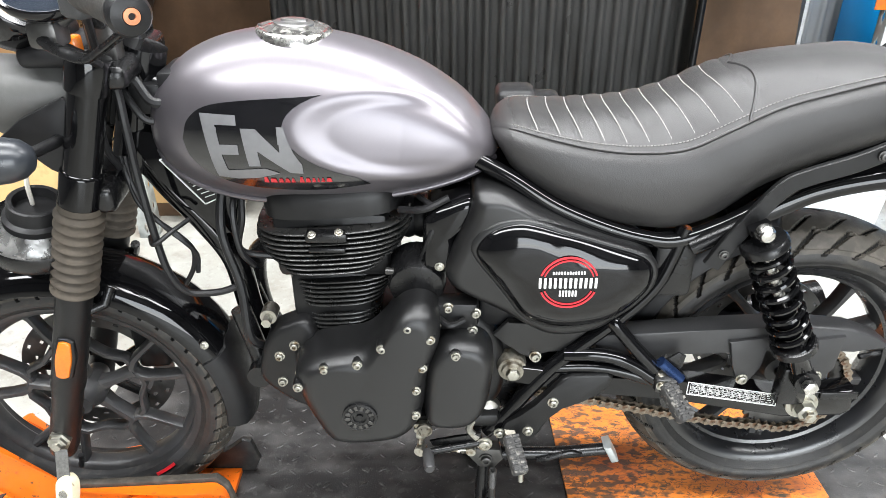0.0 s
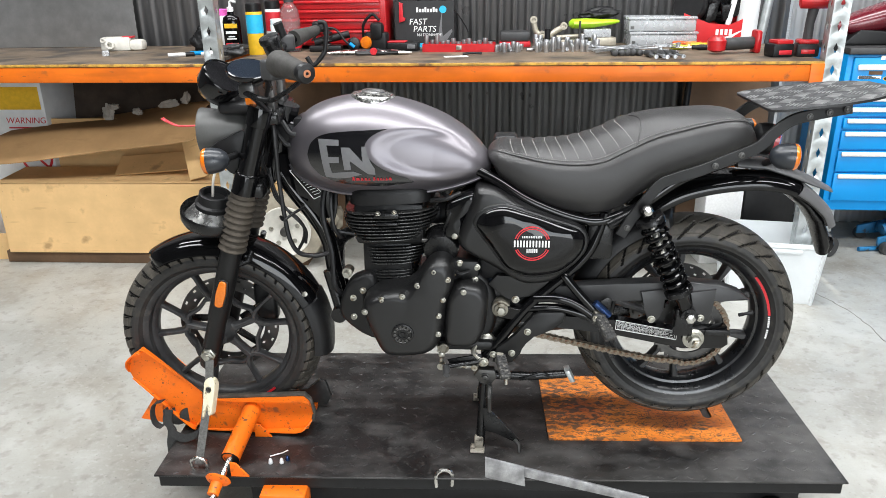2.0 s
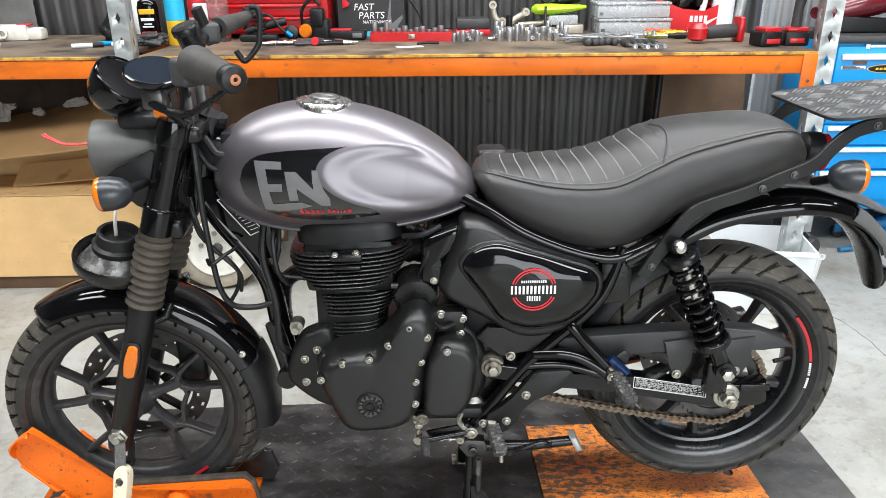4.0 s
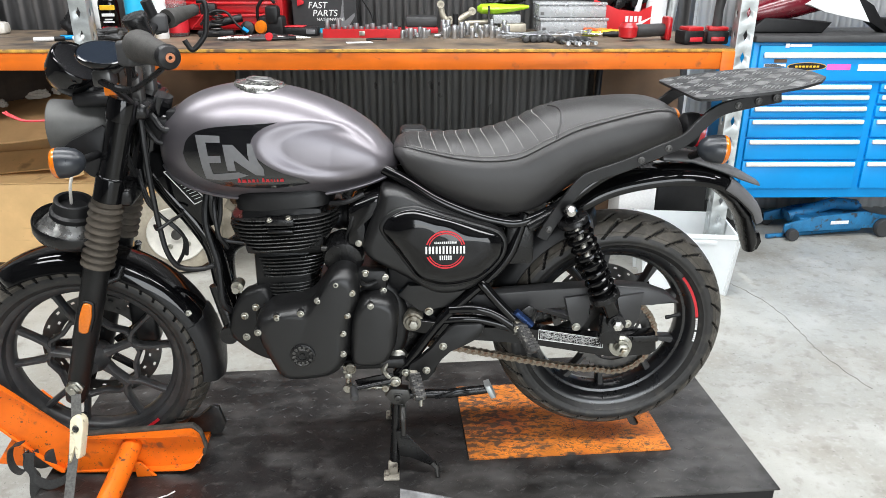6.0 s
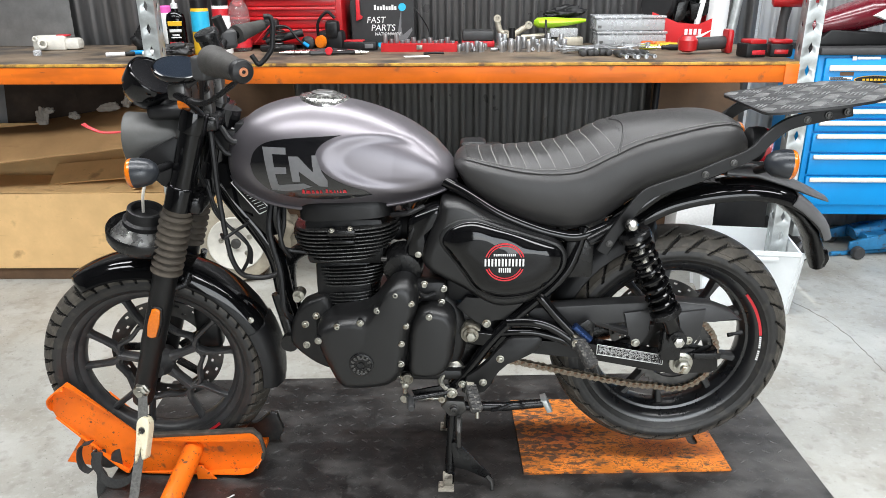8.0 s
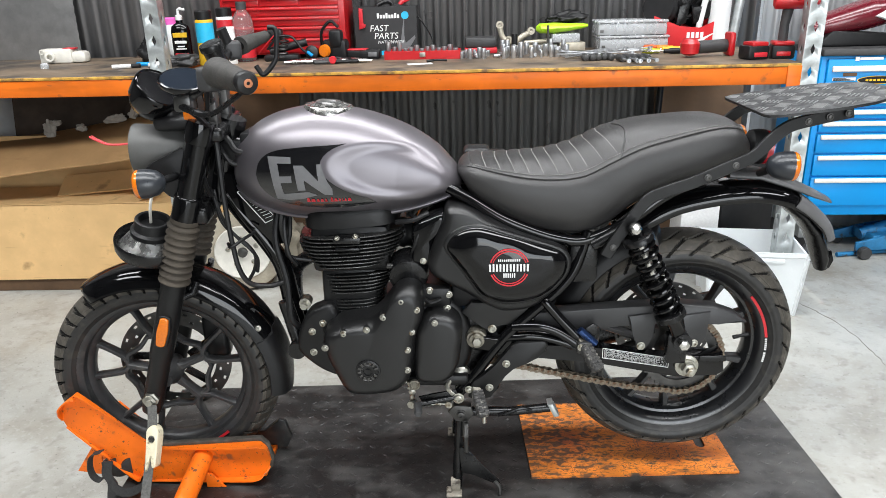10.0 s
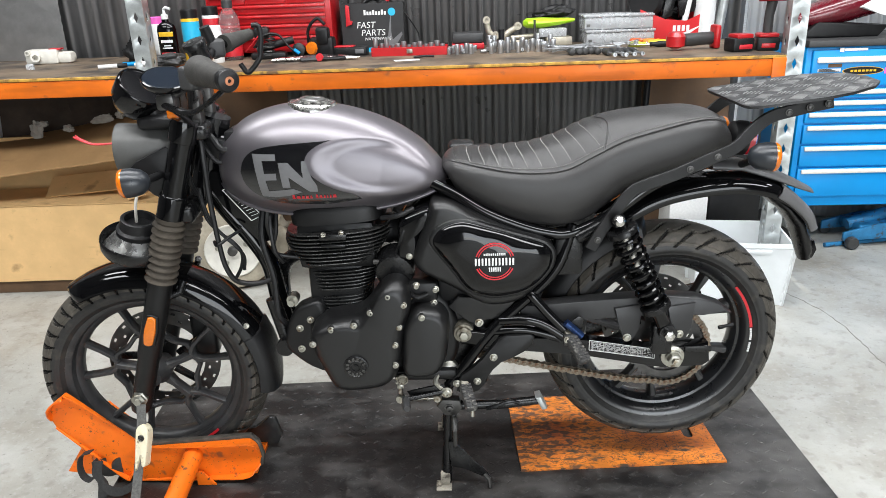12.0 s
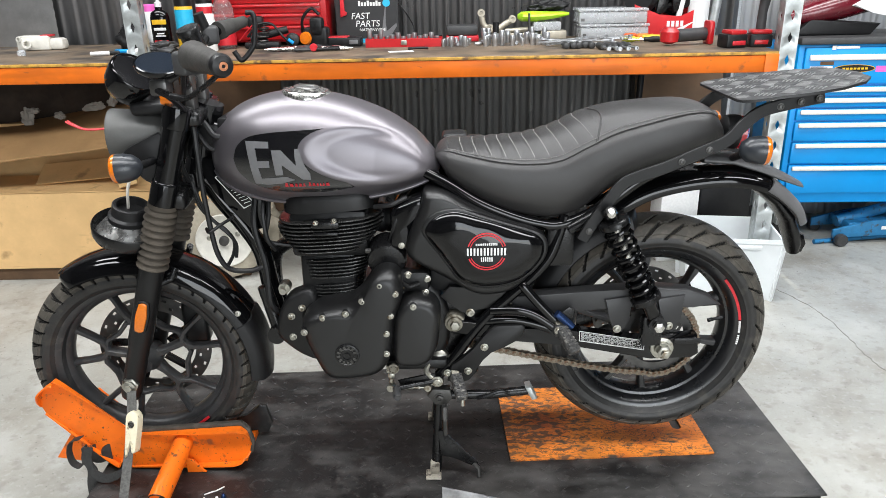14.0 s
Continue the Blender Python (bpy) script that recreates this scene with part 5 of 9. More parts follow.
up = [(0.66, 0.690), (0.5, 0.688), (0.3, 0.676), (0.12, 0.664)]
line = spline([(x, -0.081, z) for x, z in chain_line + wrap + up], 30)
acc, links, last = 0.0, [], line[0]
for p in line[1:]:
    if (p - last).length >= 0.0159:
        links.append((last, p))
        last = p
bm = bmesh.new()
tube(bm, [a for a, b in links], 0.0028, 5)
chain = part("drive_chain", bm, M_RUST, bike, "rusty roller drive chain")
bm = bmesh.new()
for s in (-1, 1):
    pts = [(-0.0095, 0), (-0.0065, 0.0055), (0, 0.0035), (0.0065, 0.0055), (0.0095, 0), (0.0065, -0.0055), (0, -0.0035), (-0.0065, -0.0055)]
    slab(bm, [(a * 1.25, b * 1.55) for a, b in pts], s * 0.006, s * 0.0085, 0)
for q in (-0.008, 0.008):
    lathe(bm, [(0.003, -0.010), (0.003, 0.010)], Matrix.Translation((q, 0, 0)) @ pose(0, 0, 0, 90, 0, 0), 6)
piece = part("link", bm, M_RUST, chain)
first = True
for k, (a, b) in enumerate(links):
    mm = Matrix.Translation((a + b) / 2) @ Matrix.Rotation(-math.atan2(b.z - a.z, b.x - a.x), 4, "Y")
    if k % 2:
        mm = mm @ Matrix.Diagonal((1, 0.72, 1, 1))
    if first:
        piece.matrix_basis = mm
        first = False
    else:
        shared("link", piece, chain, mm)

# rear mudguard, tail and hanger
def guard_along(bm, path, half, drop, thick=0.003):
    """A blade with an arched section along points (x, z, half-width scale)."""
    p = spline([(x, 0, z) for x, z, w in path], 6)
    ws = spline([(w, 0, 0) for x, z, w in path], 6)
    sec = [(-1.0, -1.0), (-0.98, -0.55), (-0.86, -0.22), (-0.6, -0.07), (-0.3, -0.015), (0, 0), (0.3, -0.015), (0.6, -0.07), (0.86, -0.22), (0.98, -0.55), (1.0, -1.0)]
    rows = []
    for i, q in enumerate(p):
        t = (p[min(i + 1, len(p) - 1)] - p[max(i - 1, 0)]).normalized()
        n = Vector((-t.z, 0, t.x))
        ring = [q + n * (drop * v * ws[i].x) + Vector((0, u * half * ws[i].x, 0)) for u, v in sec]
        ring += [q + n * (drop * v * ws[i].x - thick) + Vector((0, u * (half - thick) * ws[i].x, 0)) for u, v in reversed(sec)]
        rows.append([bm.verts.new(v) for v in ring])
    bridge(bm, rows)
    return bm


bm = bmesh.new()
guard_along(bm, [(0.520, 0.920, 0.9), (0.575, 0.960, 1.0), (0.640, 0.992, 1.0), (0.73, 1.013, 1.0), (0.83, 1.021, 1.0), (0.915, 1.006, 0.95), (0.980, 0.972, 0.88), (1.028, 0.924, 0.78), (1.046, 0.888, 0.66)], 0.076, 0.036)
rmud = part("rear_mudguard", bm, M_GLOSS, bike, "gloss black rear mudguard", smooth=70)
# the guard's end laid over again, the sky's reflection painted as pale grey
bm = bmesh.new()
guard_along(bm, [(0.948, 0.998, 0.94), (0.984, 0.972, 0.89), (1.031, 0.926, 0.80), (1.053, 0.882, 0.67)], 0.079, 0.034)
part("guard_tail", bm, M_SKYPALE, rmud, "mudguard end in paler grey, sky reflection put into its colour", smooth=70)
bm = bmesh.new()
mudguard(bm, RX - 0.005, RZ + 0.01, 0.338, 176, 100, 0.07, 0.05, Matrix.Translation((0, 0.014, 0)), 24)
part("inner_mudguard", bm, M_PLASTIC, rmud)
# black tail piece, given the same pale grey for its sky gloss
bm = bmesh.new()
rows = []
for x, z, w, h in ((0.78, 1.036, 0.03, 0.018), (0.85, 1.034, 0.045, 0.020), (0.92, 1.012, 0.052, 0.020), (0.985, 0.986, 0.05, 0.016), (1.03, 0.968, 0.036, 0.010)):
    rows.append([bm.verts.new((x, w * math.cos(a), z + h * math.sin(a) * (1 if math.sin(a) > 0 else 0.4))) for a in (2 * math.pi * i / 20 for i in range(20))])
bridge(bm, rows)
part("tail_piece", bm, M_SKYPALE, rmud, "black plastic tail piece", smooth=70)
bm = bmesh.new()
rows = []
for x, z, w, h in ((0.925, 0.965, 0.05, 0.012), (0.972, 0.930, 0.05, 0.013), (1.008, 0.888, 0.05, 0.015), (1.026, 0.85, 0.046, 0.016), (1.040, 0.815, 0.04, 0.017), (1.046, 0.790, 0.03, 0.014)):
    rows.append([bm.verts.new((x + h * math.sin(a), w * math.cos(a), z + h * math.sin(a) * 0.6)) for a in (2 * math.pi * i / 16 for i in range(16))])
bridge(bm, rows)
part("plate_hanger", bm, M_SATIN, rmud, "black plastic number plate hanger", smooth=70)
bm = bmesh.new()
slab(bm, [(1.032, 0.845), (1.055, 0.84), (1.064, 0.815), (1.055, 0.792), (1.034, 0.790)], -0.03, 0.03, 0.006)
part("plate_lamp", bm, M_GLOSS, rmud)
# rear lamp
bm = bmesh.new()
lathe(bm, [(0.02, 0), (0.038, 0.012), (0.042, 0.03), (0.042, 0.045)], along((0.815, 0, 1.108), (0.88, 0, 1.10)), 28)
rl = part("rear_lamp", bm, M_PLASTIC, bike, "round rear lamp with a red lens")
bm = bmesh.new()
lathe(bm, [(0.041, 0.045), (0.041, 0.058), (0.03, 0.066), (0.01, 0.069)], along((0.815, 0, 1.108), (0.88, 0, 1.10)), 28)
part("lens", bm, M_REDLENS, rl)


def indicator(at, aim, nm):
    a = Vector(at)
    mm = along(a, a + Vector(aim))
    bm = bmesh.new()
    lathe(bm, [(0.006, -0.049), (0.018, -0.044), (0.028, -0.031), (0.0325, -0.012), (0.033, 0.004)], mm, 28)
    q = part(nm, bm, M_INDICATOR, bike, "black indicator with an amber lens", smooth=70)
    bm = bmesh.new()
    lathe(bm, [(0.0327, 0.004), (0.0327, 0.009), (0.030, 0.014), (0.021, 0.018), (0.010, 0.0195)], mm, 28)
    part("lens", bm, M_AMBER, q, "amber lens", smooth=70)
    return q


for s in (-1, 1):
    indicator((0.857, s * 0.165, 1.094), (1, s * 0.12, -0.05), "rear_indicator")
    bm = bmesh.new()
    rod(bm, (0.84, s * 0.05, 1.05), (0.835, s * 0.15, 1.088), 0.009, 10)
    part("indicator_stem", bm, M_PLASTIC, bike)

# grab rail and carrier of tread plate
for s in (-1, 1):
    bm = bmesh.new()
    pts = spline([(0.465, s * 0.150, 0.882), (0.492, s * 0.150, 0.93), (0.548, s * 0.150, 1.012), (0.585, s * 0.150, 1.034), (0.65, s * 0.150, 1.056), (0.72, s * 0.145, 1.085), (0.785, s * 0.14, 1.112), (0.822, s * 0.135, 1.148), (0.862, s * 0.13, 1.177), (0.93, s * 0.125, 1.193), (1.0, s * 0.12, 1.205)], 5)
    rows = []
    for i, p in enumerate(pts):
        t = (pts[min(i + 1, len(pts) - 1)] - pts[max(i - 1, 0)]).normalized()
        nrm = Vector((-t.z, 0, t.x))
        rows.append([bm.verts.new(p + nrm * h + Vector((0, w, 0))) for h, w in ((-0.014, -0.0035), (-0.0125, -0.005), (0.0125, -0.005), (0.014, -0.0035), (0.014, 0.0035), (0.0125, 0.005), (-0.0125, 0.005), (-0.014, 0.0035))])
    bridge(bm, rows)
    rail = part("carrier_rail", bm, M_MATT, bike, "matt black flat-bar carrier rail")
    for p in ((0.480, 0.905), (0.683, 1.069), (0.745, 1.094), (0.90, 1.186), (0.945, 1.196), (0.985, 1.203)):
        bolt(rail, (p[0], s * 0.156 if p[0] < 0.7 else s * (0.15 if p[0] < 0.8 else 0.133), p[1]), (0, s, 0), 0.006, 0.006, M_DARKSTEEL)

# ---- handlebar, lamp shell, instruments ----
bm = bmesh.new()
BAR = spline([(-0.264, -0.415, 1.3325), (-0.345, -0.300, 1.338), (-0.400, -0.210, 1.318), (-0.440, -0.110, 1.262), (-0.452, -0.04, 1.252), (-0.466, 0.05, 1.256), (-0.482, 0.13, 1.275), (-0.490, 0.22, 1.325), (-0.472, 0.30, 1.345), (-0.425, 0.42, 1.364)], 6)
tube(bm, BAR, 0.0115, 14)
bar = part("handlebar", bm, M_SATIN, bike, "black tubular handlebar with rubber grips")
for a, b, r in (((-0.262, -0.418, 1.3325), (-0.352, -0.288, 1.337), 0.026), ((-0.428, 0.412, 1.3625), (-0.472, 0.30, 1.345), 0.021)):
    bm = bmesh.new()
    L = (Vector(b) - Vector(a)).length
    lathe(bm, [(0.0155, 0), (r * 0.74, 0.004), (r * 0.78, 0.02), (r * 0.84, 0.035), (r * 0.96, L * 0.5), (r * 1.04, L - 0.03), (r * 1.18, L - 0.018), (r * 1.18, L)], along(a, b), 24)
    part("grip", bm, M_GRIP, bar, "dusty black rubber grip")
a, b = Vector((-0.262, -0.418, 1.3325)), Vector((-0.246, -0.441, 1.332))
bm = bmesh.new()
lathe(bm, [(0.019, -0.012), (0.0222, 0.0), (0.0222, 0.008), (0.019, 0.015), (0.009, 0.0185), (0.0075, 0.017)], along(a, b), 24)
part("bar_end", bm, M_PLASTIC, bar)
bm = bmesh.new()
lathe(bm, [(0.0085, 0.0165), (0.008, 0.0195), (0.0040, 0.020), (0.0036, 0.0195), (0.003, 0.012)], along(a, b), 16)
part("bar_end_bolt", bm, mat("copper_plug", (0.5, 0.2, 0.1), 0.4, 0.2), bar, "coppery plug")
# switch cubes
for c, turn, nm in (((-0.372, -0.262, 1.322), 55, "switch_cube"), ((-0.482, 0.262, 1.338), -70, "switch_cube")):
    bm = bmesh.new()
    rbox(bm, (-0.028, -0.021, -0.024), (0.028, 0.021, 0.024), 0.009, 3, Matrix.Translation(c) @ pose(0, 0, 0, 0, 0, turn))
    sw = part(nm, bm, M_GREYPL, bar, "dusty black switch cube")
    bm = bmesh.new()
    rbox(bm, (-0.012, -0.028, -0.006), (0.012, -0.020, 0.008), 0.003, 2, Matrix.Translation(c) @ pose(0, 0, 0, 0, 0, turn))
    part("switch", bm, M_GREYPL, sw)
# clutch lever and perch
bm = bmesh.new()
tube(bm, spline([(-0.469, -0.215, 1.267), (-0.433, -0.250, 1.258), (-0.379, -0.290, 1.255), (-0.341, -0.320, 1.273), (-0.285, -0.375, 1.307), (-0.266, -0.397, 1.318)], 6), [0.008] * 12 + [0.0075] * 12 + [0.0062] * 6 + [0.009], 10, flat=0.7)
part("clutch_lever", bm, M_SATIN, bar, "black clutch lever")
bm = bmesh.new()
rbox(bm, (-0.475, -0.232, 1.250), (-0.435, -0.19, 1.285), 0.008)
tube(bm, [(-0.45, -0.21, 1.28), (-0.42, -0.19, 1.30)], 0.014, 10)
part("lever_perch", bm, M_DARKSTEEL, bar)
bm = bmesh.new()
tube(bm, spline([(-0.420, 0.41, 1.386), (-0.402, 0.412, 1.384), (-0.396, 0.41, 1.360), (-0.400, 0.405, 1.320), (-0.406, 0.40, 1.292), (-0.438, 0.39, 1.257), (-0.452, 0.386, 1.272), (-0.458, 0.385, 1.283)], 6), 0.0075, 10)
part("brake_lever", bm, M_PLASTIC, bar, "black lever guard")
bm = bmesh.new()
rod(bm, (-0.478, 0.255, 1.315), (-0.500, 0.235, 1.395), 0.014, 14)
part("mirror_socket", bm, M_PLASTIC, bar)
# brake fluid cup
bm = bmesh.new()
lathe(bm, [(0.024, 0), (0.026, 0.004), (0.026, 0.036), (0.030, 0.038), (0.030, 0.050), (0.028, 0.053), (0.012, 0.054)], along((-0.478, 0.12, 1.318), (-0.494, 0.10, 1.38)), 24)
cup = part("fluid_reservoir", bm, M_SATIN, bar, "round black brake fluid reservoir")
# clamps
for y in (-0.06, 0.03):
    bm = bmesh.new()
    rbox(bm, (-0.480, y - 0.015, 1.19), (-0.435, y + 0.018, 1.275), 0.008)
    part("bar_clamp", bm, M_DARKSTEEL, bar)
# folded mirror
mc = Vector((-0.453, -0.205, 1.314))
MM = Matrix.Translation(mc) @ Matrix.Scale(0.88, 4) @ Vector((0.17, -0.33, 0.93)).to_track_quat("Z", "Y").to_matrix().to_4x4()
bm = bmesh.new()
lathe(bm, [(0.016, -0.024), (0.046, -0.019), (0.058, -0.007), (0.0595, 0.0), (0.0585, 0.004), (0.055, 0.005), (0.0545, 0.002), (0.02, 0.0015)], MM, 40)
mir = part("mirror", bm, M_GLOSS, bar, "round black mirror folded flat")
bm = bmesh.new()
lathe(bm, [(0.0552, 0.0035), (0.054, 0.0045), (0.0530, 0.0046), (0.0522, 0.0046), (0.002, 0.0046)], MM, 40)
part("mirror_glass", bm, M_DARKGLASS, mir, "mirror glass with a dark reflection in its colour")
bm = bmesh.new()
tube(bm, spline([mc + Vector((0.0, 0.004, -0.02)), (-0.460, -0.205, 1.285), (-0.452, -0.215, 1.262)], 5), 0.009, 10)
part("mirror_stem", bm, M_SATIN, mir)
# instrument pod
pc = Vector((-0.576, -0.045, 1.276))
PM = Matrix.Translation(pc) @ Matrix.Scale(1.0, 4) @ Vector((0.66, -0.30, 0.69)).to_track_quat("Z", "Y").to_matrix().to_4x4()
bm = bmesh.new()
lathe(bm, [(0.018, -0.066), (0.044, -0.060), (0.054, -0.040), (0.0575, -0.010), (0.0575, 0.006), (0.054, 0.009), (0.051, 0.004)], PM, 48)
pod = part("instrument_pod", bm, M_GLOSS, bike, "round black instrument pod", smooth=60)
bm = bmesh.new()
lathe(bm, [(0.0512, 0.0035), (0.05, 0.0055), (0.03, 0.007), (0.003, 0.0075)], PM, 48)
part("dial_glass", bm, M_BLACKPRINT, pod, "dark dial glass")
bm = bmesh.new()
rbox(bm, (-0.595, -0.07, 1.180), (-0.49, 0.07, 1.215), 0.014, 3)
rbox(bm, (-0.615, -0.055, 1.200), (-0.54, 0.055, 1.240), 0.016, 3)
part("instrument_bracket", bm, M_PLASTIC, pod)
bm = bmesh.new()
rbox(bm, (-0.500, -0.118, 1.214), (-0.472, -0.092, 1.240), 0.005)
part("connector", bm, M_AMBER, pod, "small orange connector")
# empty headlamp shell with wires hanging out
M_SHELL = mat("faded_grey_plastic", (0.075, 0.075, 0.072), 0.5, 0.0, 0.15, 20, bump=0.1, bscale=700)
HM = Matrix.Translation((-0.556, -0.005, 1.128)) @ pose(0, 0, 0, 0, -90, 0) @ pose(0, 0, 0, 6, 0, 0)
bm = bmesh.new()
lathe(bm, [(0.030, -0.03), (0.046, -0.018), (0.052, 0.0), (0.061, 0.07), (0.064, 0.105), (0.0625, 0.108), (0.058, 0.10), (0.054, 0.07), (0.044, 0.0), (0.02, -0.01)], HM, 48)
shell = part("headlamp_shell", bm, M_SHELL, bike, "empty dark grey headlamp shell", smooth=60)
for s in (-1, 1):
    bm = bmesh.new()
    slab(bm, [(-0.640, 1.088), (-0.600, 1.118), (-0.530, 1.150), (-0.515, 1.138), (-0.528, 1.060), (-0.548, 1.020), (-0.575, 1.035), (-0.60, 1.070)], s * 0.092 - 0.006, s * 0.092 + 0.006, 0.004)
    part("lamp_bracket", turned(bm), M_PLASTIC, shell)
for dy, c in ((0, M_RED), (0.006, M_RED)):
    bm = bmesh.new()
    tube(bm, spline([(-0.640, -0.02 + dy, 1.145), (-0.675, -0.028 + dy, 1.145), (-0.705, -0.03 + dy, 1.144), (-0.730, -0.03 + dy, 1.146), (-0.757, -0.03 + dy * 1.5, 1.158), (-0.768, -0.03 + dy * 2, 1.165)], 6), 0.0022, 6)
    part("wire", bm, c, shell, "loose red wire")
for s in (-1, 1):
    q = STEER @ Vector((-0.593, s * 0.195, 1.094))
    indicator(q, (-1, -0.14, -0.05), "front_indicator")
    bm = bmesh.new()
    rod(bm, STEER @ Vector((-0.548, s * 0.10, 1.085)), STEER @ Vector((-0.575, s * 0.18, 1.088)), 0.009, 10)
    part("indicator_stem", bm, M_PLASTIC, bike)
# headlamp unit hanging below its shell
lamp = part("headlamp_unit", lathe(bmesh.new(), [(0.066, -0.010), (0.082, -0.005), (0.088, 0.006), (0.090, 0.028), (0.0875, 0.033), (0.084, 0.029), (0.082, 0.008)], pose(-0.650, -0.055, 0.884, 10, 15, 0), 48), M_SATIN, bike, "removed headlamp unit hanging by its wires")
bm = bmesh.new()
lathe(bm, [(0.083, 0.006), (0.075, 0.014), (0.064, 0.030), (0.050, 0.046), (0.02, 0.050)], pose(-0.650, -0.055, 0.884, 10, 15, 0), 40)
part("reflector_back", bm, mat("silver_reflector_back", (0.46, 0.455, 0.44), 0.30, 0.85, 0.5, 22, 0.3, bump=0.8, bscale=45), lamp, "silver reflector back")
bm = bmesh.new()
lathe(bm, [(0.046, 0.040), (0.052, 0.046), (0.052, 0.057), (0.045, 0.062), (0.043, 0.086), (0.040, 0.088), (0.034, 0.087), (0.032, 0.070)], pose(-0.650, -0.055, 0.884, 10, 15, 0), 32)
part("bulb_boot", bm, M_PLASTIC, lamp, "black rubber bulb boot")
bm = bmesh.new()
tube(bm, spline([(-0.640, -0.06, 0.955), (-0.622, -0.085, 1.01), (-0.60, -0.09, 1.06)], 6), 0.004, 6)
part("bulb_lead", bm, M_ALU, lamp)

# cables and hoses round the headstock
for k, (pts, r) in enumerate((
        ([(-0.455, -0.22, 1.262), (-0.447, -0.14, 1.216), (-0.439, -0.10, 1.173), (-0.437, -0.10, 1.104), (-0.437, -0.10, 1.034), (-0.434, -0.10, 0.967), (-0.430, -0.10, 0.908), (-0.421, -0.10, 0.843), (-0.400, -0.09, 0.800), (-0.355, -0.07, 0.786), (-0.315, -0.06, 0.795)], 0.0065),
        ([(-0.40, -0.22, 1.31), (-0.445, -0.12, 1.22), (-0.471, -0.08, 1.165), (-0.484, -0.08, 1.111), (-0.484, -0.08, 1.060), (-0.480, -0.06, 1.02)], 0.006),
        ([(-0.485, -0.04, 1.03), (-0.472, -0.06, 1.003), (-0.463, -0.06, 0.954), (-0.433, -0.06, 0.916), (-0.407, -0.06, 0.893), (-0.393, -0.05, 0.860), (-0.398, -0.05, 0.825), (-0.418, -0.05, 0.790)], 0.0045),
        ([(-0.46, -0.05, 1.2), (-0.425, -0.06, 1.16), (-0.40, -0.07, 1.13), (-0.36, -0.06, 1.13)], 0.008),
        ([(-0.47, -0.04, 1.18), (-0.43, -0.07, 1.12), (-0.41, -0.07, 1.10), (-0.38, -0.06, 1.10)], 0.006),
        ([(-0.478, -0.04, 1.03), (-0.466, -0.062, 0.99), (-0.452, -0.062, 0.945), (-0.425, -0.062, 0.908), (-0.400, -0.06, 0.880), (-0.388, -0.05, 0.850), (-0.392, -0.05, 0.815)], 0.0042),
        ([(-0.446, -0.085, 0.905), (-0.430, -0.112, 0.905), (-0.405, -0.09, 0.918), (-0.385, -0.06, 0.925)], 0.004),
        ([(-0.30, -0.03, 0.985), (-0.305, -0.075, 0.95), (-0.30, -0.085, 0.88), (-0.285, -0.07, 0.84)], 0.0055),
        ([(0.00, -0.07, 0.97), (0.03, -0.10, 0.955), (0.02, -0.115, 0.92), (0.005, -0.10, 0.87)], 0.005),
        ([(-0.03, -0.09, 0.955), (0.01, -0.11, 0.965), (0.05, -0.10, 0.98)], 0.006))):
    bm = bmesh.new()
    tube(bm, spline(pts, 7), r, 8)
    part("cable", bm, M_PLASTIC, bike)
bm = bmesh.new()
rbox(bm, (-0.40, -0.05, 1.12), (-0.33, 0.05, 1.17), 0.01)
rbox(bm, (-0.45, -0.045, 1.10), (-0.39, 0.045, 1.15), 0.01)
part("wiring_block", bm, M_PLASTIC, bike)

bm = bmesh.new()
rbox(bm, (0.135, 0.09, 1.045), (0.205, 0.165, 1.091), 0.014, 3)
rbox(bm, (0.195, 0.10, 1.040), (0.250, 0.16, 1.078), 0.012, 3)
part("wiring_cover", bm, M_PLASTIC, bike, "black plastic cover beside the seat nose")

# ---- foot controls and stands ----
bm = bmesh.new()
lathe(bm, [(0.026, -0.03), (0.027, 0.0), (0.025, 0.010), (0.020, 0.011), (0.019, 0.018), (0.016, 0.019)], along((0.161, -0.118, 0.656), (0.161, -0.2, 0.656)), 28)
piv = part("pivot_boss", bm, M_DIRTYZINC, bike, "dusty swinging arm pivot")
bm = bmesh.new()
lathe(bm, [(0.0125, 0.016), (0.0125, 0.025), (0.0105, 0.028), (0.007, 0.0285)], along((0.161, -0.118, 0.656), (0.161, -0.2, 0.656)), 6)
part("pivot_nut", bm, M_ZINC, piv)
bm = bmesh.new()
dome(bm, [(0.118, 0.70), (0.16, 0.715), (0.22, 0.70), (0.25, 0.672), (0.215, 0.62), (0.17, 0.56), (0.12, 0.53), (0.115, 0.62)], -0.04, -0.098, 0.01)
part("pivot_plate", bm, M_SATIN, bike)
bm = bmesh.new()
slab(bm, [(0.125, 0.728), (0.150, 0.758), (0.253, 0.745), (0.300, 0.760), (0.288, 0.738), (0.253, 0.694), (0.226, 0.690), (0.203, 0.692), (0.188, 0.678), (0.176, 0.692), (0.152, 0.703)], -0.124, -0.112, 0.004)
part("panel_skirt", bm, M_COVER, bike, "matt black lower skirt of the side panel")
bolt(bike, (0.200, -0.124, 0.684), r=0.008, h=0.010)
bm = bmesh.new()
rbox(bm, (0.10, -0.110, 0.735), (0.36, -0.06, 0.80), 0.012)
part("battery_tray", bm, M_PLASTIC, bike)
bm = bmesh.new()
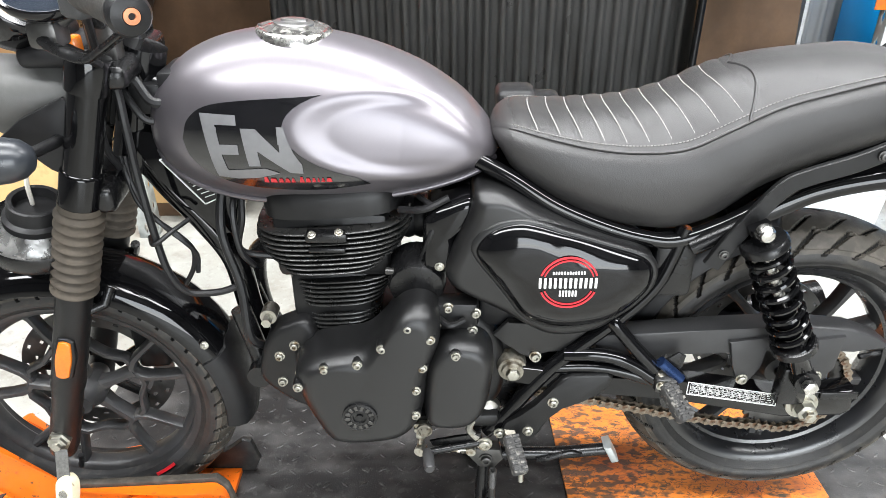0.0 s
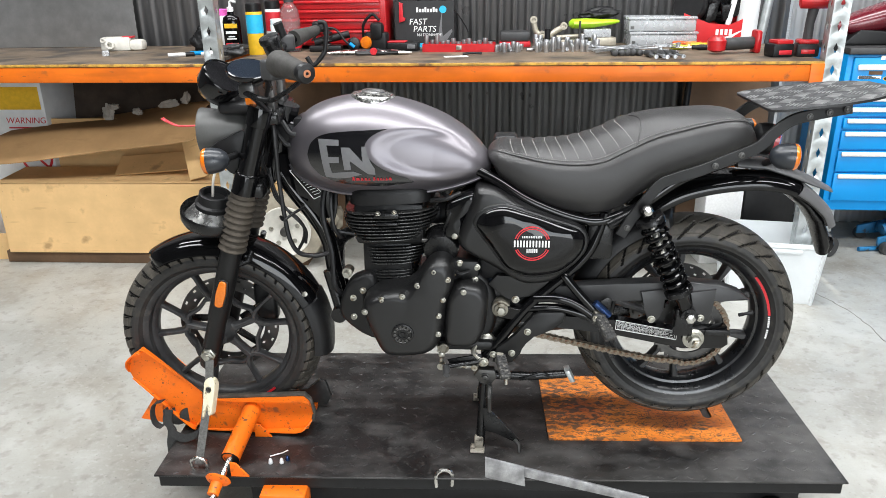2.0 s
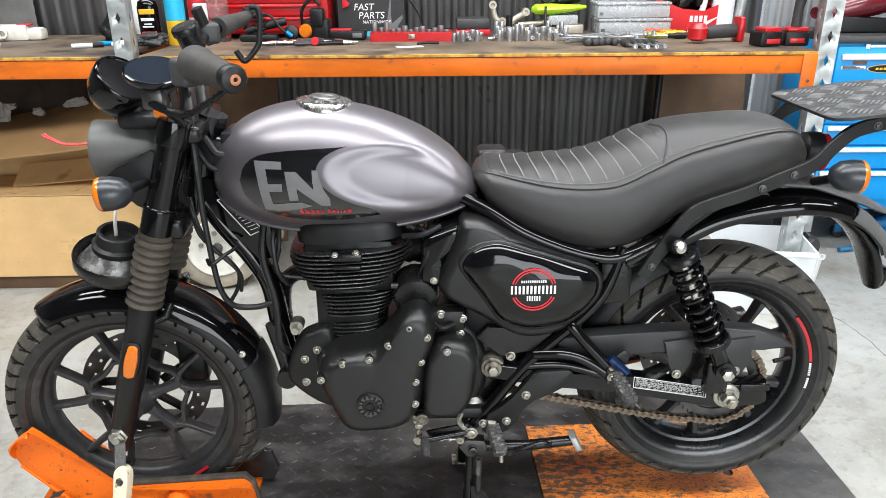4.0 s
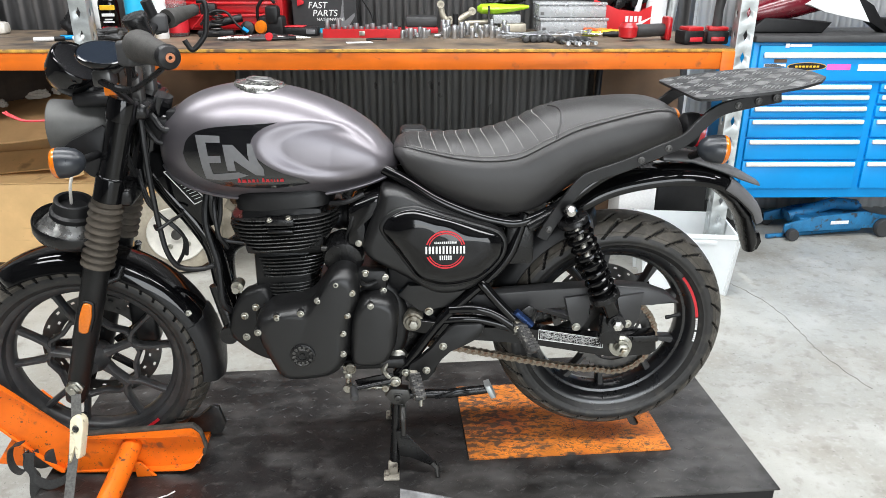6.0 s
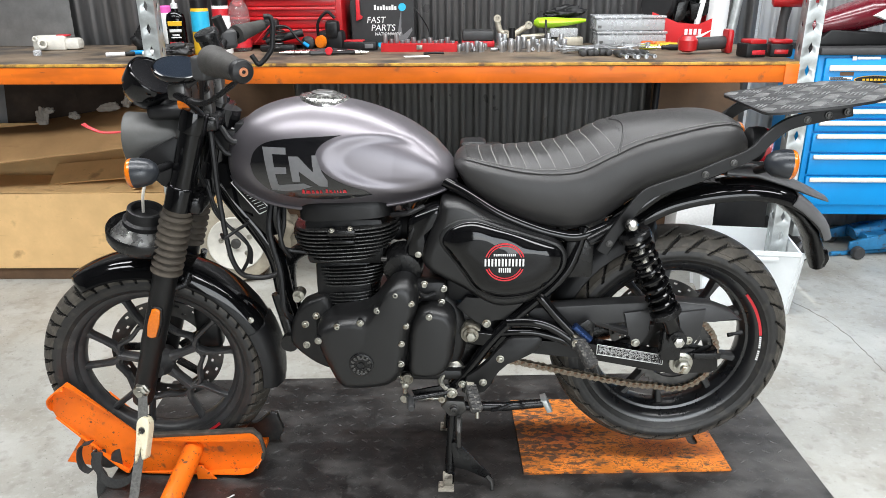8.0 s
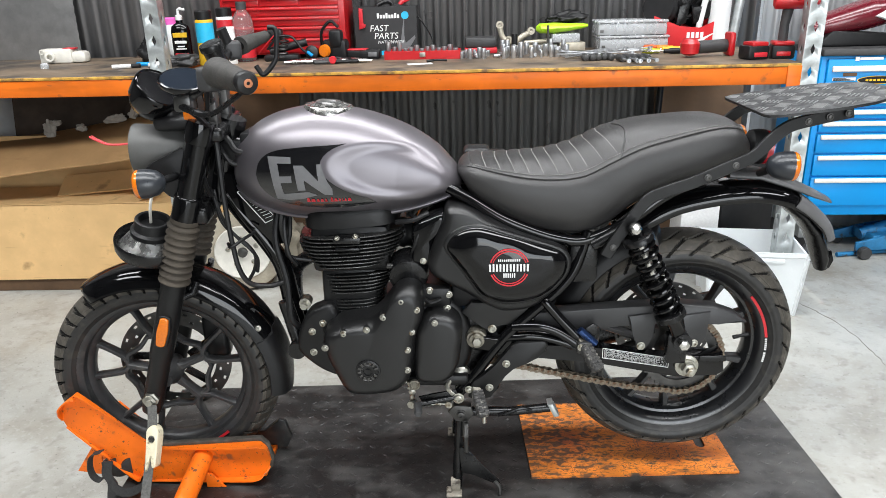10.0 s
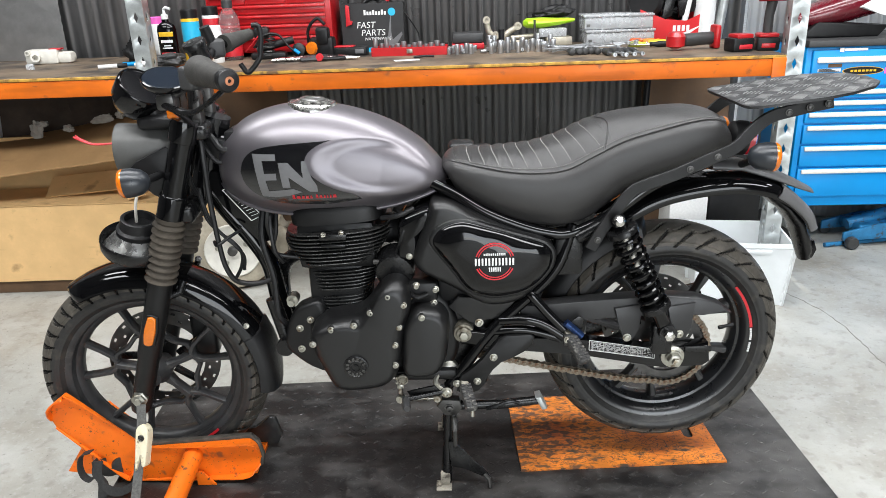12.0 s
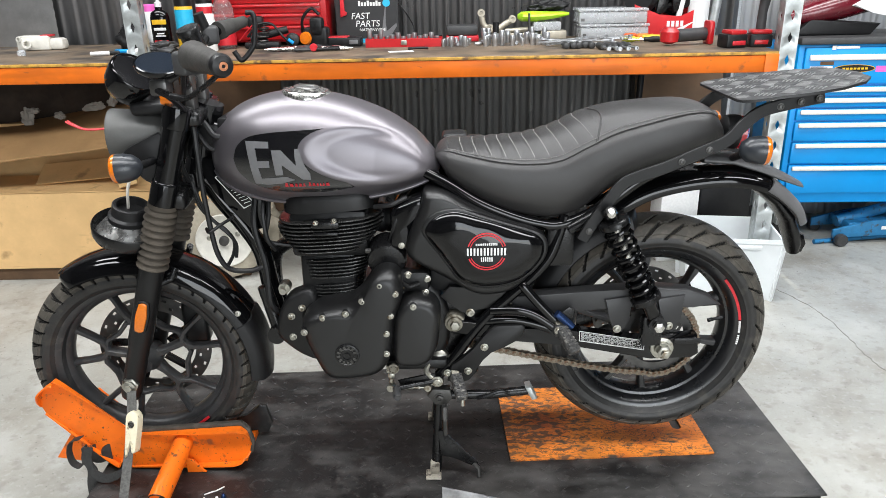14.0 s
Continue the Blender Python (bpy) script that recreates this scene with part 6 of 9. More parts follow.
slab(bm, [(0.150, 0.546), (0.180, 0.566), (0.208, 0.584), (0.233, 0.626), (0.247, 0.646), (0.266, 0.655), (0.328, 0.657), (0.337, 0.649), (0.332, 0.630), (0.316, 0.611), (0.285, 0.596), (0.252, 0.581), (0.226, 0.564), (0.216, 0.525), (0.196, 0.500), (0.160, 0.488), (0.138, 0.500)], -0.146, -0.128, 0.006)
heel = part("heel_guard", bm, M_MATT, bike, "matt black heel guard plate")
for p in ((0.234, 0.597), (0.192, 0.530), (0.140, 0.525)):
    bolt(heel, (p[0], -0.146, p[1]), r=0.0075, h=0.009)


def peg(a, b, nm, wide=0.030, deep=0.022):
    """A flat-topped rubber foot peg with cross ribs on a steel root."""
    L = (Vector(b) - Vector(a)).length
    m = along(a, b)
    bm = bmesh.new()
    rbox(bm, (-wide / 2, -deep / 2, 0.010), (wide / 2, deep / 2, L), 0.006, 3, m=m)
    n = max(4, int(L / 0.011))
    for i in range(n):
        z = 0.016 + i * (L - 0.024) / (n - 1)
        for c in (-1, 1):
            rbox(bm, (min(c * 0.0015, c * wide * 0.44), deep / 2 - 0.002, z - 0.003), (max(c * 0.0015, c * wide * 0.44), deep / 2 + 0.0025, z + 0.003), 0.001, 1, m=m)
            rbox(bm, (min(c * 0.0015, c * wide * 0.44), -deep / 2 - 0.0025, z - 0.003), (max(c * 0.0015, c * wide * 0.44), -deep / 2 + 0.002, z + 0.003), 0.001, 1, m=m)
    ob = part(nm, bm, M_PEGRUBBER, bike, "ribbed grey-black rubber foot peg", smooth=40)
    bm = bmesh.new()
    rbox(bm, (-wide * 0.34, -deep * 0.4, -0.012), (wide * 0.34, deep * 0.4, 0.012), 0.003, m=m)
    part("peg_root", bm, M_DIRTYZINC, ob, "bare steel peg root")
    return ob


M_PEGRUBBER = mat("dusty_peg_rubber", (0.045, 0.044, 0.043), 0.6, 0.0, 0.2, 60, 0.15, bump=0.2, bscale=700, dirt=(0.20, 0.19, 0.17), dirt_amount=0.35, dscale=90)
peg((0.158, -0.140, 0.524), (0.176, -0.212, 0.487), "rider_peg")
bm = bmesh.new()
rod(bm, (0.176, -0.205, 0.484), (0.1765, -0.208, 0.466), 0.005, 10)
part("peg_feeler", bm, M_ZINC, bike)
peg((0.420, -0.150, 0.655), (0.452, -0.212, 0.612), "pillion_peg")
bm = bmesh.new()
tube(bm, spline([(0.326, -0.126, 0.762), (0.333, -0.132, 0.754), (0.367, -0.136, 0.713), (0.409, -0.142, 0.668)], 5), 0.0125, 14)
part("pillion_strut", bm, M_GLOSS, bike)
bm = bmesh.new()
tube(bm, spline([(0.250, -0.128, 0.690), (0.300, -0.134, 0.694), (0.335, -0.138, 0.690), (0.370, -0.140, 0.674), (0.412, -0.146, 0.646)], 5), 0.012, 14)
part("pillion_strut", bm, M_GLOSS, bike)
bm = bmesh.new()
tube(bm, spline([(0.235, -0.126, 0.660), (0.300, -0.130, 0.664), (0.350, -0.132, 0.656), (0.400, -0.136, 0.640)], 5), 0.011, 14)
part("pillion_strut", bm, M_GLOSS, bike)
bm = bmesh.new()
rbox(bm, (0.405, -0.165, 0.630), (0.440, -0.138, 0.662), 0.007)
part("peg_clevis", bm, M_DARKSTEEL, bike)
bolt(bike, (0.415, -0.165, 0.650), r=0.007, h=0.006)
bm = bmesh.new()
tube(bm, [(0.412, -0.150, 0.690), (0.452, -0.150, 0.652)], 0.010, 10)
part("blue_sleeve", bm, M_BLUEMETAL, bike, "blue taped strut sleeve")
bm = bmesh.new()
slab(bm, [(0.41, 0.675), (0.445, 0.702), (0.458, 0.695), (0.455, 0.672), (0.43, 0.655)], -0.142, -0.137, 0.001)
part("strut_tab", bm, M_SATIN, bike)
# gear lever with linkage
bm = bmesh.new()
tube(bm, spline([(0.118, -0.148, 0.505), (0.08, -0.152, 0.500), (0.04, -0.156, 0.494), (0.008, -0.158, 0.489)], 5), 0.0065, 10)
lever = part("gear_lever", bm, M_SATIN, bike, "black gear lever with a rubber toe piece")
bm = bmesh.new()
lathe(bm, [(0.008, 0), (0.0105, 0.006), (0.0105, 0.04), (0.008, 0.045)], along((0.008, -0.155, 0.489), (0.013, -0.198, 0.486)), 14)
part("toe_rubber", bm, M_GREYPL, lever)
bm = bmesh.new()
rod(bm, (0.006, -0.150, 0.486), (0.090, -0.150, 0.486), 0.0038, 10)
rod(bm, (0.018, -0.150, 0.486), (0.050, -0.150, 0.486), 0.0055, 6)
rod(bm, (0.062, -0.150, 0.486), (0.068, -0.150, 0.486), 0.0065, 6)
rod(bm, (-0.008, -0.158, 0.487), (-0.002, -0.140, 0.487), 0.010, 14)
rod(bm, (0.088, -0.158, 0.486), (0.090, -0.140, 0.486), 0.009, 14)
part("link_rod", bm, M_ZINC, lever)
bolt(lever, (0.113, -0.150, 0.502), r=0.011, h=0.010)
bm = bmesh.new()
slab(bm, [(0.012, 0.505), (0.060, 0.515), (0.106, 0.524), (0.112, 0.503), (0.104, 0.493), (0.060, 0.497), (0.018, 0.492)], -0.148, -0.142, 0.002)
part("lever_arm", bm, M_SATIN, lever)
bm = bmesh.new()
for z in (0.532, 0.545):
    rbox(bm, (-0.016, -0.150, z - 0.0045), (0.009, -0.136, z + 0.0045), 0.002)
rbox(bm, (-0.0145, -0.147, 0.529), (0.0075, -0.138, 0.548), 0.002)
rod(bm, (-0.004, -0.144, 0.530), (-0.005, -0.146, 0.500), 0.006, 12)
lathe(bm, [(0.009, 0), (0.009, 0.006), (0.006, 0.008)], along((-0.004, -0.146, 0.522), (-0.004, -0.160, 0.522)), 14)
part("shift_joint", bm, M_ZINC, lever, "slotted dusty alloy shift joint")
bm = bmesh.new()
lathe(bm, [(0.028, 0), (0.03, 0.02), (0.022, 0.03), (0.012, 0.034)], along((0.118, -0.09, 0.545), (0.112, -0.15, 0.540)), 16)
tube(bm, spline([(0.10, -0.13, 0.555), (0.085, -0.14, 0.53), (0.10, -0.145, 0.51)], 5), 0.007, 8)
part("gear_shaft_knuckle", bm, M_ZINC, bike, "dusty alloy gear shaft knuckle")
# side stand, folded back
bm = bmesh.new()
tube(bm, [(0.135, -0.112, 0.440), (0.25, -0.112, 0.438), (0.350, -0.110, 0.447)], [0.013, 0.0125, 0.012], 12)
ss = part("side_stand", bm, M_SATIN, bike, "folded black side stand with an alloy foot")
bm = bmesh.new()
slab(bm, [(0.342, 0.464), (0.356, 0.468), (0.374, 0.430), (0.360, 0.427)], -0.130, -0.092, 0.005)
part("stand_foot", bm, M_GALV, ss, "bare alloy foot pad")
bm = bmesh.new()
tube(bm, spline([(0.215, -0.127, 0.436), (0.235, -0.130, 0.442), (0.275, -0.128, 0.456), (0.300, -0.125, 0.448)], 5), 0.005, 8)
part("stand_tang", bm, M_SATIN, ss)
# centre stand
M_WORNFOOT = mat("worn_pale_steel", (0.40, 0.37, 0.31), 0.55, 0.3, 0.3, 60, dirt=(0.10, 0.085, 0.07), dirt_amount=0.4, dscale=70)
bm = bmesh.new()
slab(bm, [(0.085, 0.445), (0.10, 0.465), (0.145, 0.462), (0.152, 0.438), (0.135, 0.415), (0.105, 0.418)], -0.128, -0.10, 0.004)
cs = part("centre_stand", bm, M_DARKSTEEL, bike, "black centre stand holding the machine upright")
bolt(cs, (0.118, -0.128, 0.440), r=0.010, h=0.010, material=M_DARKSTEEL)
for s in (-1, 1):
    bm = bmesh.new()
    tube(bm, [(0.118, s * 0.105, 0.44), (0.112, s * 0.115, 0.33), (0.104, s * 0.130, DECK + 0.012)], 0.014, 10)
    part("stand_leg", bm, M_SATIN, cs)
    bm = bmesh.new()
    rbox(bm, (0.076, s * 0.140 - 0.020, DECK + 0.001), (0.118, s * 0.140 + 0.020, DECK + 0.009), 0.003)
    rbox(bm, (0.088, s * 0.134 - 0.010, DECK + 0.006), (0.114, s * 0.134 + 0.012, DECK + 0.046), 0.006)
    part("stand_foot", bm, M_WORNFOOT, cs, "worn bare-metal foot")
bm = bmesh.new()
slab(bm, [(0.112, 0.345), (0.128, 0.345), (0.216, 0.246), (0.222, 0.228), (0.205, 0.232), (0.150, 0.262), (0.118, 0.268)], -0.142, -0.136, 0.001)
part("stand_gusset", bm, M_SATIN, cs)
bm = bmesh.new()
tube(bm, [(0.205, -0.140, 0.240), (0.218, -0.145, 0.228), (0.220, -0.150, DECK + 0.004)], 0.006, 8)
part("gusset_lip", bm, M_DARKSTEEL, cs)
bm = bmesh.new()
pts = []
for i in range(14 * 8):
    a = 2 * math.pi * i / 8
    f = i / (14 * 8)
    pts.append(Vector((0.131 + 0.006 * math.cos(a), -0.142 + 0.006 * math.sin(a), 0.425 - 0.045 * f)))
tube(bm, pts, 0.0018, 5)
tube(bm, [(0.131, -0.142, 0.382), (0.131, -0.142, 0.335)], 0.006, 8)
part("stand_spring", bm, M_DARKSTEEL, cs)

# carrier plate with raised five-bar tread
PT = Matrix.Translation((0.803, 0, 1.200)) @ pose(0, 0, 0, 0, -math.degrees(math.atan(0.118)), 0) @ Matrix.Diagonal((0.965, 1, 1, 1))
PLATE = [(0.0, 0.125), (0.006, 0.142), (0.03, 0.155), (0.17, 0.160), (0.235, 0.150), (0.30, 0.118), (0.335, 0.075), (0.345, 0.0), (0.335, -0.075), (0.30, -0.118), (0.235, -0.150), (0.17, -0.160), (0.03, -0.155), (0.006, -0.142), (0.0, -0.125)]
bm = bmesh.new()
rows = [[bm.verts.new(PT @ Vector((x, y, h))) for x, y in PLATE] for h in (-0.003, 0.003)]
bridge(bm, rows)
carrier = part("carrier_plate", bm, M_DARKPLATE, bike, "black five-bar tread plate rear carrier")
bm = bmesh.new()


def bar5(bm, m, length=0.032, w=0.0030, h=0.0026):
    sec = [(-0.5, 0), (-0.3, 1), (0.3, 1), (0.5, 0)]
    rows = []
    for t, f in ((-0.5, 0.1), (-0.35, 0.8), (0.35, 0.8), (0.5, 0.1)):
        rows.append([bm.verts.new(m @ Vector((t * length, w * u * (0.4 + 0.6 * f), h * v * f))) for u, v in sec])
    bridge(bm, rows)


def inside_plate(x, y):
    if x < 0.012 or x > 0.335:
        return False
    lim = 0.15 if x < 0.235 else 0.15 - 0.085 * ((x - 0.235) / 0.10) ** 2
    return abs(y) < lim


for i in range(-1, 7):
    for j in range(-3, 4):
        cx, cy = 0.012 + i * 0.058, j * 0.058
        turn = 45 if (i + j) % 2 else -45
        for k in range(5):
            o = (k - 2) * 0.0096
            x = cx + o * -math.sin(radians(turn))
            y = cy + o * math.cos(radians(turn))
            if inside_plate(x, y):
                bar5(bm, PT @ Matrix.Translation((x, y, 0.003)) @ pose(0, 0, 0, 0, 0, turn))
part("raised_tread", bm, M_TREADBAR, carrier, "worn raised tread bars")

# ---- lift ----
LIFT = pose(0.137, 0.088, 0, 0, 0, 1.9)
lift = thing("motorcycle_lift", (0.137, 0.088, 0), "low black scissor lift table with a worn deck and orange fittings", "lift")


def lpart(name, bm, material, label="", parent=None):
    bmesh.ops.transform(bm, matrix=LIFT, verts=bm.verts)
    return part(name, bm, material, parent or lift, label)


bm = bmesh.new()
rbox(bm, (-0.97, -0.36, DECK - 0.006), (0.97, 0.36, DECK), 0.002, 1)
deck = lpart("deck", bm, M_LIFT, "scuffed black checker deck")
bm = bmesh.new()
random.seed(3)
for i in range(46):
    for j in range(17):
        x, y = -0.95 + i * 0.0415, -0.345 + j * 0.0425
        turn = 40 if (i + j) % 2 else -40
        o = (0.028, 0.0075)
        rows = []
        mm = Matrix.Translation((x, y, DECK)) @ pose(0, 0, 0, 0, 0, turn)
        for f, h in ((1.0, -0.0005), (0.6, 0.0010)):
            rows.append([bm.verts.new(mm @ Vector((a * o[0] * 0.5 * f, b * o[1] * 0.5 * f, h))) for a, b in ((-1, 0), (-0.4, -1), (0.4, -1), (1, 0), (0.4, 1), (-0.4, 1))])
        bridge(bm, rows)
tagged(lpart("raised_tread", bm, M_LIFT, "low raised tread lugs", deck), kind="stuff")
for s in (-1, 1):
    bm = bmesh.new()
    rbox(bm, (-0.96, s * 0.34 - 0.012, DECK - 0.045), (0.96, s * 0.34 + 0.012, DECK - 0.006), 0.003, 1)
    lpart("deck_rail", bm, M_PLASTIC)
    bm = bmesh.new()
    rbox(bm, (-0.72, s * 0.27 - 0.02, 0.05), (0.88, s * 0.27 + 0.02, 0.125), 0.006)
    lpart("base_rail", bm, M_PLASTIC)
    for x in (-0.62, 0.80):
        bm = bmesh.new()
        lathe(bm, [(0.012, -0.02), (0.045, -0.02), (0.05, -0.012), (0.05, 0.012), (0.045, 0.02), (0.012, 0.02)], Matrix.Translation((x, s * 0.31, 0.05)) @ pose(0, 0, 0, 90, 0, 0), 24)
        lpart("castor_wheel", bm, M_PLASTIC)
    bm = bmesh.new()
    for k in range(2):
        tube(bm, [(-0.6 + 0.1 * k, s * (0.24 - 0.03 * k), 0.07 + 0.07 * k), (0.7 - 0.1 * k, s * (0.24 - 0.03 * k), 0.14 - 0.07 * k)], 0.018, 8)
    lpart("scissor_arm", bm, M_PLASTIC)
bm = bmesh.new()
rbox(bm, (-0.66, -0.40, 0.07), (-0.53, -0.33, 0.165), 0.006)
lpart("side_bracket", bm, M_ORANGE, "orange side bracket")
# orange plate under the rear wheel
bm = bmesh.new()
slot = [(0.677 + 0.014 * math.cos(radians(a)), -0.048 + 0.014 * math.sin(radians(a))) for a in range(360, 179, -20)]
slab(bm, [(0.168, -0.178), (0.742, -0.178), (0.742, 0.19), (0.6774, 0.19), (0.6774, 0.034), (0.691, 0.034)] + slot + [(0.663, 0.034), (0.6768, 0.034), (0.6768, 0.19), (0.168, 0.19)],
     DECK + 0.001, DECK + 0.007, 0, Matrix(((1, 0, 0, 0), (0, 0, 1, 0), (0, 1, 0, 0), (0, 0, 0, 1))))
bmesh.ops.recalc_face_normals(bm, faces=bm.faces)
lpart("wheel_plate", bm, M_PLATEO, "scuffed orange steel drop-out plate")
bm = bmesh.new()
rbox(bm, (0.655, -0.012, DECK + 0.0068), (0.676, 0.030, DECK + 0.009), 0.002)
lpart("plate_slot", bm, M_PLASTIC)


# ---- wheel chock ----
chock = thing("wheel_chock", (-0.68, 0, DECK), "orange steel wheel chock clamping the front wheel on the lift", "wheel chock")


def channel(name, top, bottom, y, s, label):
    """A flat side plate with outward lips along its top and bottom lines (x, z)."""
    top, bottom = ([(q.x, q.z) for q in spline([(x, 0, z) for x, z in line], 4)] for line in (top, bottom))
    bm = bmesh.new()
    slab(bm, top + bottom, y, y + s * 0.004, 0.001)
    ob = part(name, bm, M_ORANGE, chock, label)
    for line, reach, out in ((top, 0.030, 0.004), (bottom, 0.022, -0.006)):
        bm = bmesh.new()
        n = len(line)
        rows = []
        for i, (x, z) in enumerate(line):
            ax, az = line[max(0, i - 1)]
            bx, bz = line[min(n - 1, i + 1)]
            d = Vector((bx - ax, 0, bz - az)).normalized()
            nrm = Vector((-d.z, 0, d.x))
            p, q = Vector((x, y + s * 0.002, z)), Vector((x, y + s * (0.004 + reach * min(1.0, (i + 0.6) / 9.0, (n - 0.4 - i) / 9.0)), z)) + nrm * 0.002
            rows.append([bm.verts.new(v) for v in (p - nrm * 0.002, q - nrm * 0.002, q + nrm * 0.002, p + nrm * 0.002)])
        bridge(bm, rows)
        part("lip", bm, M_ORANGE, ob)
    return ob


for s in (-1, 1):
    e = 0.0 if s < 0 else 0.15
    channel("front_cheek", [(-0.957, 0.408 - e), (-0.956, 0.428 - e), (-0.947, 0.452 - e), (-0.934, 0.468 - e), (-0.917, 0.480 - e), (-0.902, 0.484 - e), (-0.890, 0.482 - e), (-0.742, 0.340 - e)],
            [(-0.748, 0.256 - e * 0.3), (-0.770, 0.234 - e * 0.2), (-0.795, 0.232 - e * 0.2), (-0.950, 0.388 - e)], s * 0.086, s, "orange channel-shaped cheek plate")
channel("rear_cheek", [(-0.748, 0.316), (-0.640, 0.322), (-0.500, 0.330), (-0.438, 0.334), (-0.424, 0.329), (-0.412, 0.313), (-0.406, 0.276)],
        [(-0.411, 0.255), (-0.426, 0.238), (-0.457, 0.222), (-0.600, 0.216), (-0.750, 0.212)], -0.086, -1, "orange channel-shaped cheek plate")
channel("rear_cheek", [(-0.748, 0.240), (-0.680, 0.244), (-0.620, 0.243), (-0.606, 0.232)], [(-0.612, 0.214), (-0.748, 0.212)], 0.086, 1, "orange channel-shaped cheek plate")
bm = bmesh.new()
slab(bm, [(-0.72, 0.326), (-0.50, 0.338), (-0.428, 0.344), (-0.408, 0.322), (-0.398, 0.278), (-0.404, 0.246), (-0.43, 0.225), (-0.72, 0.22)], -0.084, -0.068, 0.004)
part("rubber_liner", bm, M_RUBBER, chock, "black rubber liner pad")
bm = bmesh.new()
slab(bm, [(-0.72, 0.236), (-0.46, 0.260), (-0.420, 0.300), (-0.400, 0.296), (-0.385, 0.240), (-0.40, 0.206), (-0.72, 0.206)], 0.068, 0.084, 0.004)
part("rubber_liner", bm, M_RUBBERDARK, chock, "black rubber liner pad")
bm = bmesh.new()
slab(bm, [(-0.90, DECK + 0.10), (-0.76, DECK + 0.016), (-0.43, DECK + 0.016), (-0.43, DECK + 0.004), (-0.77, DECK + 0.004), (-0.92, DECK + 0.09)], -0.066, 0.066, 0.001)
part("cradle_floor", bm, M_ORANGE, chock)
bm = bmesh.new()
slab(bm, [(-0.958, 0.233), (-0.905, 0.310), (-0.880, 0.300), (-0.885, 0.220)], -0.075, -0.069, 0.001)
part("front_gusset", bm, M_ORANGE, chock)
bm = bmesh.new()
rod(bm, (-0.590, -0.085, DECK + 0.090), (-0.607, -0.262, DECK + 0.034), 0.027, 24)
arm = part("clamp_tube", bm, M_ORANGE, chock, "orange clamp tube")
bm = bmesh.new()
lathe(bm, [(0.0272, 0), (0.0272, 0.001), (0.023, 0.001), (0.023, -0.03)], along((-0.607, -0.262, DECK + 0.034), (-0.6077, -0.269, DECK + 0.0318)), 24)
part("tube_mouth", bm, M_PLASTIC, chock)
bm = bmesh.new()
rod(bm, (-0.606, -0.25, DECK + 0.038), (-0.630, -0.40, DECK - 0.03), 0.010, 16)
part("clamp_screw", bm, M_CHROME, chock, "bright threaded clamp screw")
bm = bmesh.new()
lathe(bm, [(0.012, 0), (0.034, 0.002), (0.036, 0.006), (0.030, 0.012), (0.017, 0.016), (0.016, 0.05)], along((-0.622, -0.32, DECK + 0.012), (-0.630, -0.40, DECK - 0.03)), 24)
part("clamp_collar", bm, M_ORANGE, chock)
bm = bmesh.new()
rbox(bm, (-0.655, -0.43, DECK - 0.11), (-0.628, -0.40, DECK - 0.02), 0.01, 3)
part("clamp_lever", bm, M_CHROME, chock)
for x0 in (-0.565, -0.575):
    bm = bmesh.new()
    y0 = -0.11 if x0 > -0.57 else -0.30
    slab(bm, [(x0 - 0.02, DECK + 0.002), (x0 + 0.032, DECK + 0.002), (x0 - 0.002, DECK + 0.045), (x0 - 0.02, DECK + 0.048)], y0, y0 + 0.006, 0.001)
    part("foot_gusset", bm, M_ORANGE, chock)
for x in (-0.90, -0.86):
    bm = bmesh.new()
    lathe(bm, [(0.008, -0.03), (0.032, -0.03), (0.034, -0.02), (0.034, 0.02), (0.032, 0.03), (0.008, 0.03)], Matrix.Translation((x + 0.06, -0.06, DECK + 0.055)) @ pose(0, 0, 0, 90, 0, 20), 20)
    part("roller", bm, M_DARKSTEEL, chock)
bm = bmesh.new()
slab(bm, [(-0.94, DECK + 0.0), (-0.72, DECK + 0.0), (-0.74, DECK + 0.05), (-0.86, DECK + 0.12)], 0.02, 0.03, 0.002)
part("base_frame", bm, M_ORANGE, chock)

# tie-down strap with its buckle
strap = thing("tie_down_strap", (-0.69, -0.26, DECK), "grey webbing tie-down with a cream buckle hooked to the deck", "strap")


def ribbon(bm, pts, w, th=0.002, across=(1, 0, 0)):
    p = spline(pts, 6)
    ac = Vector(across)
    rows = []
    for i, q in enumerate(p):
        t = (p[min(i + 1, len(p) - 1)] - p[max(i - 1, 0)]).normalized()
        n = t.cross(ac).normalized()
        rows.append([bm.verts.new(q + ac * (w / 2 * a) + n * (th / 2 * b)) for a, b in ((-1, -1), (1, -1), (1, 1), (-1, 1))])
    bridge(bm, rows)
    return bm


bm = bmesh.new()
ribbon(bm, [(-0.676, -0.150, 0.49), (-0.678, -0.170, 0.43), (-0.685, -0.196, 0.36), (-0.694, -0.232, 0.28), (-0.700, -0.265, 0.215)], 0.024)
part("webbing", bm, M_STRAP, strap)
bm = bmesh.new()
ribbon(bm, [(-0.855, -0.115, 0.325), (-0.880, -0.120, 0.318), (-0.892, -0.122, 0.285), (-0.888, -0.122, 0.250), (-0.868, -0.122, 0.238), (-0.853, -0.12, 0.262), (-0.850, -0.12, 0.30)], 0.020, 0.003, (0.25, 0.97, 0))
ribbon(bm, [(-0.838, -0.125, 0.300), (-0.845, -0.13, 0.262), (-0.832, -0.135, 0.235), (-0.838, -0.14, 0.19), (-0.835, -0.15, 0.13), (-0.84, -0.15, 0.08)], 0.028, 0.003)
